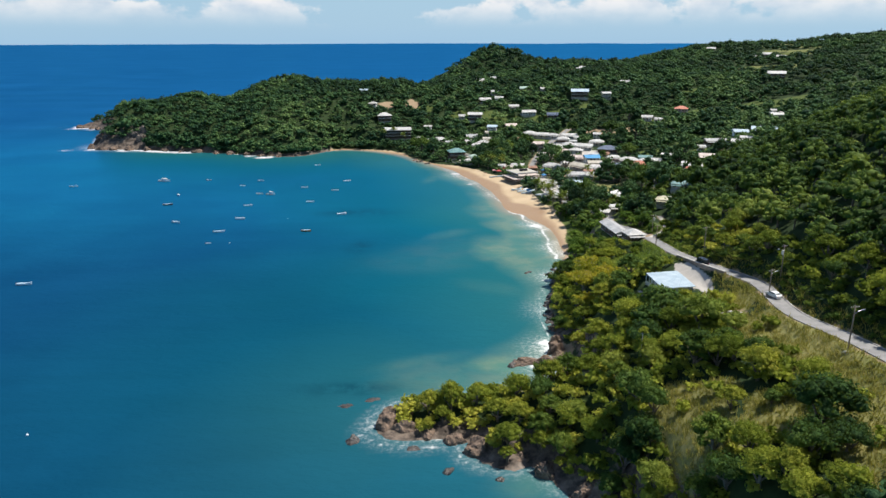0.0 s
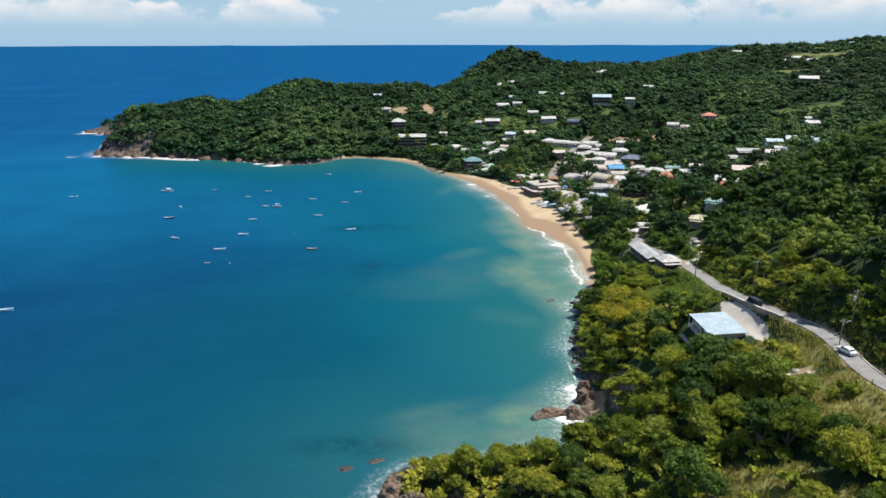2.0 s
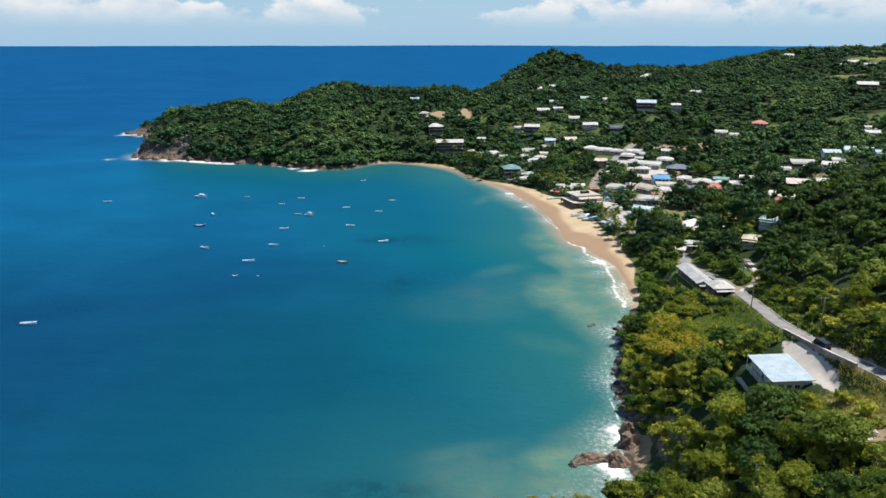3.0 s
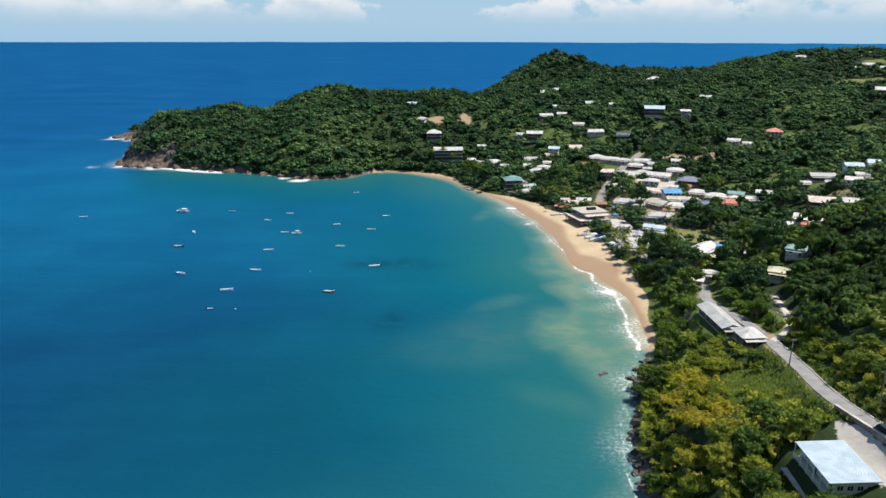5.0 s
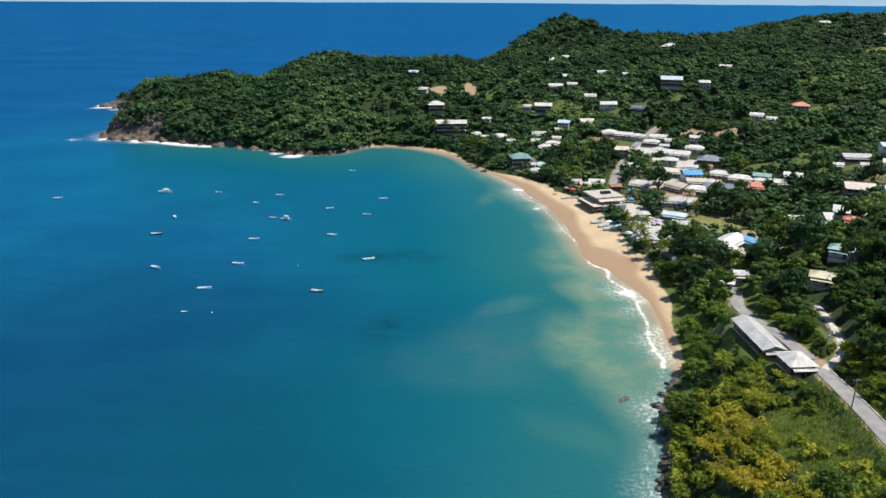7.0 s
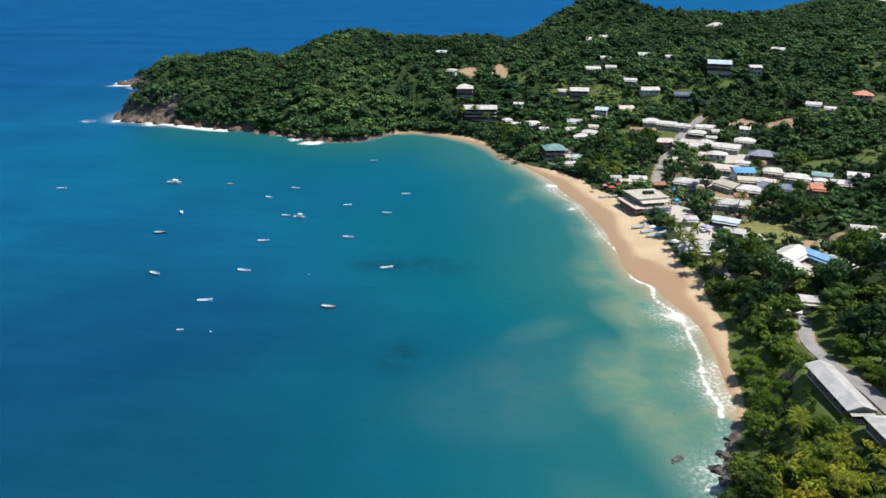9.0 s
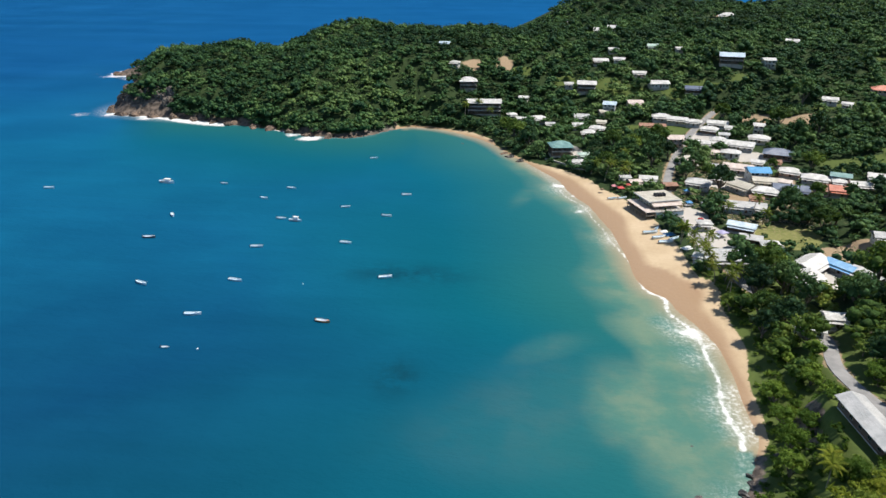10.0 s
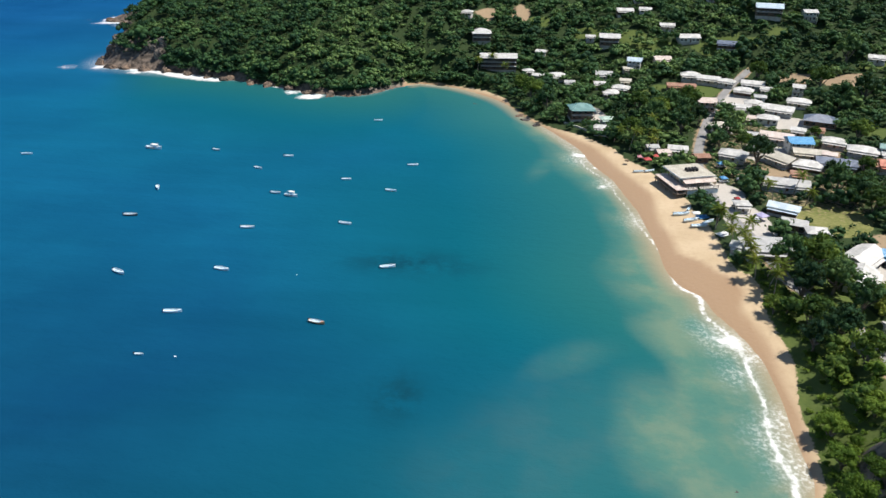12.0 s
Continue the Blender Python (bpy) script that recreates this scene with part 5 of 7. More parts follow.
def ribbon_road(name, line, half, label):
    p = line[:, :2]
    d = np.gradient(p, axis=0)
    d /= np.linalg.norm(d, axis=1)[:, None]
    nrm = np.c_[-d[:, 1], d[:, 0]]
    vs, n = [], len(p)
    for k, dz in ((-1, -0.4), (-1, 0.06), (-0.5, 0.10), (0, 0.12), (0.5, 0.10), (1, 0.06), (1, -0.4)):
        vs.append(np.c_[p + nrm * half * k, line[:, 2] + dz])
    f = [(a * n + i, a * n + i + 1, (a + 1) * n + i + 1, (a + 1) * n + i) for a in range(6) for i in range(n - 1)]
    me = plain_mesh(name, np.vstack(vs), np.array(f), [ASPHALT if half > 2 else CONCRETE], smooth=False)
    return tagged(new(name, me), label, "road", kind="structure")


ribbon_road("road", ROADS[0], ROAD_HALF[0], "grey asphalt coast road curving along the slope")
ribbon_road("road", ROADS[1], ROAD_HALF[1], "grey asphalt village street behind the beach")
ribbon_road("road", ROADS[2], ROAD_HALF[2], "narrow pale concrete lane between trees")


# ---- the village ----
house(-34, 752, 7.4, 5.0, -12, 1, "hip", "W", "w")
house(-22, 725, 12.6, 9.9, 7, 2, "hip", "W", "b")
house(19, 681, 7.3, 4.8, -15, 1, "gable", "W", "w")
house(30, 678, 12.3, 7.7, 10, 1, "hip", "W", "y")
house(21, 716, 6.2, 5.1, -15, 1, "gable", "W", "w")
house(54, 591, 6.6, 4.5, 8, 1, "hip", "N", "w")
house(50, 578, 7.0, 4.9, -12, 1, "hip", "W", "w")
house(61, 638, 8.4, 6.8, -4, 1, "hip", "W", "b")
house(68, 646, 9.2, 6.2, -18, 1, "hip", "W", "b")
house(60, 672, 9.3, 7.5, -4, 1, "gable", "G", "w")
house(80, 681, 8.0, 6.5, -13, 2, "gable", "L", "w")
house(67, 716, 12.8, 8.4, -4, 2, "gable", "W", "b")
house(55, 727, 5.5, 4.5, -3, 1, "gable", "W", "w")
house(76, 676, 6.5, 4.5, 7, 1, "gable", "C", "y")
house(82, 763, 11.0, 7.7, 2, 1, "gable", "W", "b")
house(96, 758, 7.6, 5.6, -13, 1, "gable", "W", "w")
house(107, 728, 8.8, 6.0, -6, 1, "gable", "W", "p")
house(118, 709, 13.2, 8.5, 5, 1, "gable", "W", "w")
house(141, 697, 12.0, 7.4, -12, 1, "gable", "S", "b")
house(98, 685, 9.6, 8.0, 6, 1, "gable", "P", "p")
house(112, 661, 11, 7.5, -8, 1, "hip", "W", "w")
house(121.5, 655, 12.5, 6.5, -20, 1, "gable", "W", "y")
house(131, 649, 8.5, 5.5, -26, 1, "hip", "W", "w")
house(103, 644, 15.8, 5.6, -4, 1, "gable", "U", "b")
house(110, 609, 8.9, 6.8, -2, 2, "gable", "P", "p")
house(145, 645, 12.0, 6.6, -17, 1, "gable", "W", "w")
house(137, 634, 9.6, 6.6, -23, 1, "hip", "W", "b")
house(128, 607, 10.3, 6.2, -10, 1, "gable", "W", "w")
house(137, 613, 8.5, 6.5, -9, 1, "hip", "W", "w")
house(146, 603, 17.5, 8.4, -24, 1, "gable", "W", "w")
house(161, 612, 11.3, 6.6, -22, 1, "hip", "W", "y")
house(165, 627, 5.5, 4.7, -19, 2, "gable", "W", "w")
house(138, 589, 10.0, 6.4, -18, 1, "hip", "W", "w")
house(163, 584, 15.0, 10.6, -22, 1, "hip", "S", "b")
house(135, 564, 14.6, 7.6, -20, 1, "gable", "P", "w")
house(141, 551, 10.4, 7.5, 1, 2, "gable", "B", "w")
house(111, 578, 10.2, 7.1, 4, 1, "hip", "C", "w")
house(83, 546, 8.2, 5.5, -7, 1, "gable", "W", "b")
house(108, 540, 11.5, 7.4, -23, 1, "hip", "G", "w")
house(129, 536, 13.5, 8.6, -56, 1, "gable", "C", "w")
house(144, 543, 14.2, 6.4, -10, 1, "gable", "C", "y")
house(138, 528, 11.5, 7.4, -22, 1, "hip", "W", "b")
house(151, 530, 16.0, 8.2, -14, 1, "gable", "S", "g")
house(160, 556, 10.1, 6.9, -26, 1, "hip", "W", "p")
house(168, 543, 12.4, 7.4, -24, 1, "hip", "W", "w")
house(167, 525, 11.2, 9.3, -14, 1, "gable", "U", "p")
house(121, 506, 18.3, 7.8, -12, 1, "gable", "G", "l")
house(112, 479, 10.8, 5.6, -27, 1, "gable", "L", "b")
house(111, 464, 8.1, 5.6, -20, 1, "gable", "G", "b")
house(117, 457, 7.1, 5.7, -6, 1, "hip", "W", "w")
house(96, 481, 5.1, 4.5, 2, 1, "hip", "W", "w")
house(85, 443, 4.9, 4.5, -24, 1, "hip", "W", "w")
house(180, 542, 8.8, 6.1, -22, 1, "gable", "T", "l")
house(172, 523, 9.7, 8.0, -14, 1, "gable", "R", "p")
house(183, 526, 9.9, 6.4, -9, 1, "gable", "W", "p")
house(194, 533, 8.8, 6.6, -23, 1, "gable", "W", "w")
house(162, 457, 8.9, 6.3, -10, 1, "gable", "G", "w")
house(158, 424, 10.2, 6.7, -18, 1, "gable", "C", "w")
house(170, 434, 10.6, 9.0, -6, 1, "gable", "W", "b")
house(163, 412, 10.9, 7.0, -27, 2, "gable", "W", "w")
house(157, 397, 6.1, 4.5, -28, 1, "hip", "R", "p")
house(141, 370, 9.4, 6.1, -34, 1, "hip", "T", "w")
house(128, 355, 9.3, 5.9, -28, 1, "hip", "Y", "y")
house(101, 377, 8.0, 6.0, -23, 1, "hip", "W", "w")
house(110, 381, 6.0, 4.6, -4, 1, "gable", "W", "w")
house(221, 664, 8.7, 6.3, -21, 1, "gable", "W", "w")
house(228, 654, 5.7, 4.5, -27, 1, "gable", "W", "w")
house(235, 545, 16.2, 7.5, -5, 1, "gable", "G", "b")
house(252, 543, 9.8, 6.7, -12, 2, "gable", "L", "l")
house(268, 539, 16.0, 8.6, -24, 1, "gable", "L", "w")
house(237, 508, 12.7, 7.4, -27, 1, "gable", "W", "w")
house(299, 579, 10.8, 7.8, -13, 1, "gable", "W", "w")
house(308, 600, 7.4, 4.7, -13, 1, "gable", "W", "w")
house(262, 501, 7.7, 5.6, -15, 1, "gable", "L", "w")
house(220, 536, 4.7, 4.5, -11, 1, "gable", "W", "w")
house(376, 736, 16.1, 10.9, -26, 2, "gable", "W", "b")
house(424, 891, 8.3, 6.2, -24, 1, "gable", "W", "w")
house(444, 895, 11.2, 8.1, -16, 1, "gable", "W", "p")
house(450, 871, 9.7, 6.3, -31, 1, "gable", "W", "w")
house(412, 987, 10.5, 8.7, -14, 1, "gable", "W", "p")
house(197, 720, 7.9, 5.9, 2, 2, "gable", "W", "w")
house(218, 906, 14.9, 10.6, -23, 1, "hip", "W", "w")
house(231, 771, 8.7, 6.4, -25, 1, "gable", "W", "w")
house(88, 868, 10.5, 7.6, 8, 1, "gable", "W", "w")
house(105, 863, 9.5, 7.8, -13, 1, "gable", "W", "w")
house(95, 786, 7.5, 5.2, 1, 1, "gable", "W", "w")
house(125, 777, 8.4, 6.7, -6, 1, "gable", "N", "w")
house(142, 762, 4.6, 4.5, 5, 1, "gable", "W", "w")
house(-45, 789, 7.9, 5.1, 2, 1, "gable", "L", "w")
house(73, 940, 6.0, 4.9, 3, 1, "gable", "W", "y")

house(203, 447, 11, 6.4, -16, 2, "gable", "W", "p", "two-storey house with a rust-orange lower floor and white roof")
# sheds and small dwellings between them
house(124, 566, 5.0, 4.5, -10, 1, "gable", "G", "y")
house(148, 572, 6.0, 4.8, -22, 1, "gable", "W", "p")
house(157, 571, 4.8, 4.4, -5, 1, "gable", "U", "w")
house(120, 548, 6.2, 4.8, -16, 1, "hip", "W", "y")
house(152, 540, 5.2, 4.6, -24, 1, "gable", "P", "b")
house(130, 517, 5.4, 4.6, -12, 1, "gable", "U", "w")
house(176, 534, 5.6, 4.6, -22, 1, "hip", "W", "y")
house(143, 622, 5.4, 4.6, -14, 1, "gable", "G", "w")
house(150, 634, 6.2, 5.0, -18, 1, "gable", "W", "y")
house(128, 590, 5.6, 4.6, -2, 1, "gable", "P", "w")
house(92, 536, 6.0, 4.8, 10, 1, "gable", "U", "b")
house(75, 541, 5.4, 4.6, 14, 1, "gable", "P", "b")
house(71, 548, 4.8, 4.4, 10, 1, "gable", "G", "y")
house(56, 657, 6.0, 5.0, 2, 1, "gable", "W", "p")
house(72, 658, 5.6, 4.8, -8, 1, "gable", "C", "y")
house(12, 690, 6.4, 5.0, 8, 1, "hip", "W", "w")
house(38, 664, 5.6, 4.6, 4, 1, "gable", "G", "w")
house(256, 552, 7.0, 5.4, -20, 1, "gable", "W", "w")
house(228, 520, 6.2, 5.0, -20, 1, "gable", "G", "w")
house(246, 520, 7.2, 5.4, -24, 1, "gable", "W", "y")
house(278, 556, 7.4, 5.6, -20, 1, "gable", "W", "p")

# long roadside building and its neighbour
house(90.6, 317, 5.6, 20, 4, 1, "gable", "G", "b", "long dark timber building under a weathered grey roof beside the road")
house(91.6, 295, 6.2, 7.2, 6, 1, "hip", "W", "b", "dark wooden roadside house under a white hipped roof")
# larger buildings
# brown walls of these two stand in for the dark shade in gallery openings
house(-8.7, 697, 24, 9, 5, 3, "gable", "W", "b", "long three-storey guest house with galleries above the small beach")
house(40.5, 603, 12.5, 10, 8, 2, "hip", "T", "b", "two-storey guest house with shade-dark walls and a teal hipped roof")
house(251.6, 662.4, 11, 9, -18, 2, "hip", "R", "p", "two-storey pink villa with a red hipped roof on the hill")
house(200, 474, 12.5, 9, -18, 2, "gable", "P", "b", "two-storey dark brown house with a pale roof and gallery")
house(172.2, 725.6, 16, 10, -12, 2, "gable", "L", "b", "large two-storey hillside house with a pale blue roof")
house(125, 437, 15.5, 8.2, 45, 1, "gable", "W", "w", "long white school building under a shallow white roof")
house(117.5, 420.5, 15, 8.2, 62, 1, "gable", "W", "w", "white school wing under a white roof")
house(136.7, 436, 11, 5.2, -56, 1, "gable", "B", "w", "white school wing under a bright blue roof")
house(142.8, 426, 15, 6.4, -69, 1, "gable", "W", "w", "white school wing under a white roof")
house(95.6, 442.4, 19, 11, 2, 1, "flat", "G", "g", "low grey flat-roofed building behind the palms")


def blue_house():
    """The house below the road: pale blue roof, seaward gallery on posts, lower ledge."""
    ob = tagged(new("house"), "two-storey house with a flat pale blue roof below the road", "house")
    ob.matrix_world = pose(76.9, 214, 24.6, 0, 0, 0)
    part("wall", block(-3.4, 4.5, -6.6, 6.6, 0.1, 3.0), WALLS["w"], ob)
    part("lower_wall", block(-3.0, 4.4, -6.3, 6.4, -4.5, 0.0), WALLS["b"], ob)
    rv, rf = block(-4.9, 5.0, -7.3, 7.3, 3.02, 3.2)
    rv[rv[:, 0] > 0, 2] += 0.5
    part("roof", (rv, rf), ROOFS["L"], ob, "pale blue sheet roof")
    part("gallery_floor", block(-5.0, -3.42, -7.0, 7.0, -0.2, 0.0), CONCRETE, ob)
    for z0 in (0.45, 0.95):
        part("railing", quads(block(-5.0, -4.94, -7, 7, z0, z0 + 0.07), block(-5.0, -3.4, -7.0, -6.94, z0, z0 + 0.07)), TRIM, ob, "white gallery railing")
    part("balusters", quads(*[block(-4.99, -4.95, -6.9 + i * 0.35, -6.85 + i * 0.35, 0, 1.0) for i in range(40)]), TRIM, ob)
    for i in range(6):
        yy = -6.8 + i * 2.7
        part("post", block(-4.98, -4.8, yy, yy + 0.18, -5, 3.0), TRIM, ob)
    part("ledge", block(-7.6, -5.9, -7.5, 6.0, -2.6, -2.2), CONCRETE, ob, "tan concrete ledge")
    for i in range(4):
        part("post", block(-7.4, -7.1, -7 + i * 3.9, -6.7 + i * 3.9, -9, -2.6), CONCRETE, ob)
    for i in range(4):
        window(ob, -2.4 + i * 1.9, -6.6, 1.7, 1.1, 1.0, 0)
        window(ob, -3.4, -5 + i * 3.2, 1.7, 1.2, 1.2, 3)
    part("door", block(-3.46, -3.38, 0.3, 1.3, 0.1, 2.2), DOOR, ob)
    part("step", block(4.52, 5.6, -1, 1, -0.8, 0.1), CONCRETE, ob)


blue_house()


def beach_restaurant():
    ob = tagged(new("restaurant"), "two-level brown beach restaurant with a cream slab roof", "restaurant")
    ob.matrix_world = pose(80.3, 508.5, 1.9, 0, 0, 18)
    part("base", block(-7.5, 7.5, -12.7, 7, -2.5, 0.3), CONCRETE, ob)
    part("wall", block(-6.5, 7, -12.3, 6.5, 0.3, 3.2), WALLS["p"], ob)
    part("upper_wall", block(-5.6, 6.5, -5.4, 6, 3.4, 6.4), WALLS["y"], ob, "tan timber upper wall")
    part("floor_slab", block(-7.3, 7.3, -13.0, 6.9, 3.2, 3.4), CONCRETE, ob)
    for k in (3.85, 4.35):
        part("terrace_rail", quads(block(-7.2, 7.2, -12.9, -12.8, k, k + 0.12), block(-7.2, -7.1, -12.8, -7.5, k, k + 0.12)), TIMBER, ob, "brown timber terrace rail")
    for i in range(7):
        part("rail_post", block(-7.2 + i * 2.37, -7.06 + i * 2.37, -12.92, -12.78, 3.4, 4.5), TIMBER, ob)
    part("roof", block(-8.6, 8.4, -7.8, 7.8, 6.5, 6.9), ROOFS["C"], ob, "cream roof slab")
    part("roof_fascia", quads(block(-8.72, 8.52, -7.92, -7.80, 6.42, 6.98), block(-8.72, -8.60, -7.79, 7.8, 6.42, 6.98)), TRIM, ob)
    av, af = block(-7.4, 7.4, -10.6, -7.0, 5.2, 5.3)
    av[np.isclose(av[:, 1], -7.0), 2] += 0.9
    part("awning", (av, af), ROOFS["P"], ob, "faded sloping awning")
    part("deck", block(-12.5, -7.6, -13.2, 7, 1.7, 2.0), TIMBER, ob, "timber sea deck")
    part("deck_roof", block(-12.6, -7.45, -13.0, 6.8, 3.45, 3.6), ROOFS["P"], ob, "faded pink terrace roof")
    for i in range(7):
        yy = -12.6 + i * 3.1
        part("post", block(-12.2, -12.0, yy, yy + 0.2, -2, 3.45), TIMBER, ob)
    for i in range(6):
        part("post", block(-7.4, -7.2, -6.9 + i * 2.7, -6.7 + i * 2.7, 3.4, 6.5), TIMBER, ob)
        part("post", block(-7.2 + i * 2.8, -7.0 + i * 2.8, -10.5, -10.3, 3.4, 5.2), TIMBER, ob)
    for i in range(8):
        part("pane", block(-7.2 + i * 1.8, -5.5 + i * 1.8, -12.82, -12.76, 0.6, 2.9), WALLS["l"], ob, "pale teal glazed panel")
    for i in range(9):
        part("mullion", block(-7.4 + i * 1.8, -7.24 + i * 1.8, -12.86, -12.72, 0.3, 3.2), TRIM, ob)
    part("annexe_roof", block(7.7, 12.5, -4, 5, 3.6, 3.8), ROOFS["C"], ob)
    part("annexe_wall", block(7.8, 12.2, -3.7, 4.7, -1.5, 3.6), WALLS["y"], ob)
    for i in range(5):
        window(ob, -5.6, -3.6 + i * 2.2, 4.9, 1.5, 1.4, 3)
        window(ob, -4 + i * 2.3, -5.4, 4.9, 1.5, 1.3, 0)


beach_restaurant()
BLACK_PLASTIC = two_tone("black_plastic", (0.012, 0.012, 0.013), (0.03, 0.03, 0.032), 2, 0.5)


def lathe(profile, sides=12):
    """A turned shape from (radius, height) pairs, in quads."""
    a = np.linspace(0, 2 * math.pi, sides, endpoint=False)
    v = np.vstack([np.c_[np.cos(a) * r, np.sin(a) * r, np.full(sides, z)] for r, z in profile])
    f = [(i * sides + j, i * sides + (j + 1) % sides, (i + 1) * sides + (j + 1) % sides, (i + 1) * sides + j) for i in range(len(profile) - 1) for j in range(sides)]
    return v, np.array(f)


def water_tanks():
    first = None
    for i in range(4):
        for j in range(2):
            at = Matrix.Translation((80.3, 508.5, 1.9 + 6.9)) @ pose(0, 0, 0, 0, 0, 18) @ Matrix.Translation((-1.5 + i * 1.5, -1.2 + j * 1.6, 0))
            if first is None:
                first = tagged(new("water_tank"), "black plastic water tank on the restaurant roof", "water tank", "roof water tanks")
                part("barrel", lathe([(0.01, 0), (0.6, 0), (0.62, 0.3), (0.58, 0.35), (0.62, 0.7), (0.58, 0.75), (0.62, 1.1), (0.45, 1.35), (0.2, 1.42)]), BLACK_PLASTIC, first, smooth=True)
                part("lid", lathe([(0.24, 1.40), (0.24, 1.50), (0.01, 1.54)]), BLACK_PLASTIC, first)
                first.matrix_world = at
            else:
                copy_thing(first, at)


water_tanks()


def retaining_wall():
    """Rendered wall holding the road above the yard."""
    line = ROADS[0]
    keep = (line[:, 1] > 202) & (line[:, 1] < 236)
    p = line[keep]
    n = len(p)
    v = np.vstack([np.c_[p[:, 0] - ROAD_HALF[0] - a, p[:, 1], z] for a, z in ((0.15, p[:, 2] + 0.7), (0.55, p[:, 2] + 0.7), (0.9, np.full(n, 23.0)), (0.15, np.full(n, 23.0)))])
    f = [(a * n + i, a * n + i + 1, (a + 1) % 4 * n + i + 1, (a + 1) % 4 * n + i) for a in range(4) for i in range(n - 1)] + [(0, n, 2 * n, 3 * n), (n - 1, 4 * n - 1, 3 * n - 1, 2 * n - 1)]
    ob = tagged(new("retaining_wall"), "stained rendered retaining wall below the coast road", "wall", kind="structure")
    part("wall_face", (v, f), STONE_WALL, ob)
    cap = np.vstack([np.c_[p[:, 0] - ROAD_HALF[0] - a, p[:, 1], p[:, 2] + z] for a, z in ((0.05, 0.705), (0.7, 0.705), (0.7, 0.85), (0.05, 0.85))])
    part("coping", (cap, f), CONCRETE, ob)


retaining_wall()


def kerb():
    """Low concrete drain kerb on the hill side of the road."""
    line = ROADS[0]
    p = line[(line[:, 1] > 110) & (line[:, 1] < 300)]
    n = len(p)
    h = ROAD_HALF[0]
    v = np.vstack([np.c_[p[:, 0] + h + a, p[:, 1], p[:, 2] + z] for a, z in ((0.02, -0.3), (0.02, 0.22), (0.3, 0.22), (0.3, -0.3))])
    f = [(a * n + i, (a + 1) * n + i, (a + 1) * n + i + 1, a * n + i + 1) for a in range(3) for i in range(n - 1)]
    tagged(new("kerb", plain_mesh("kerb", v, np.array(f), [CONCRETE])), "low concrete kerb along the coast road", "kerb", kind="structure")


kerb()
HULLS = {"w": two_tone("hull_white", (0.66, 0.76, 0.82), (0.76, 0.84, 0.88), 1, 0.35), "b": two_tone("hull_pale_blue", (0.36, 0.55, 0.66), (0.50, 0.66, 0.74), 1, 0.4),
         "o": two_tone("hull_orange", (0.50, 0.20, 0.08), (0.60, 0.30, 0.14), 1, 0.45), "d": two_tone("hull_dark", (0.05, 0.06, 0.08), (0.12, 0.12, 0.13), 1, 0.5)}
BOAT_IN = two_tone("boat_inside", (0.50, 0.62, 0.70), (0.62, 0.73, 0.79), 1.5, 0.6)
HULL_WORDS = {"w": "white", "b": "pale blue", "o": "orange and brown", "d": "dark"}


def hull_rings(length, beam, depth):
    """Cross-sections of an open boat from stern to raked bow: keel, chine, gunwale."""
    out = []
    for t, w, up in ((0, 0.74, 0.0), (0.12, 0.86, 0.0), (0.35, 1.0, 0.02), (0.6, 0.94, 0.10), (0.8, 0.66, 0.28), (0.93, 0.30, 0.5), (1.0, 0.03, 0.68)):
        x = (t - 0.5) * length
        b = beam / 2 * w
        top = depth * (0.72 + up)
        keel = depth * (-0.30 + 0.5 * max(0, t - 0.75))
        out.append([(x, -b, top), (x, -b * 0.8, keel * 0.2), (x, 0, keel), (x, b * 0.8, keel * 0.2), (x, b, top)])
    return np.array(out)


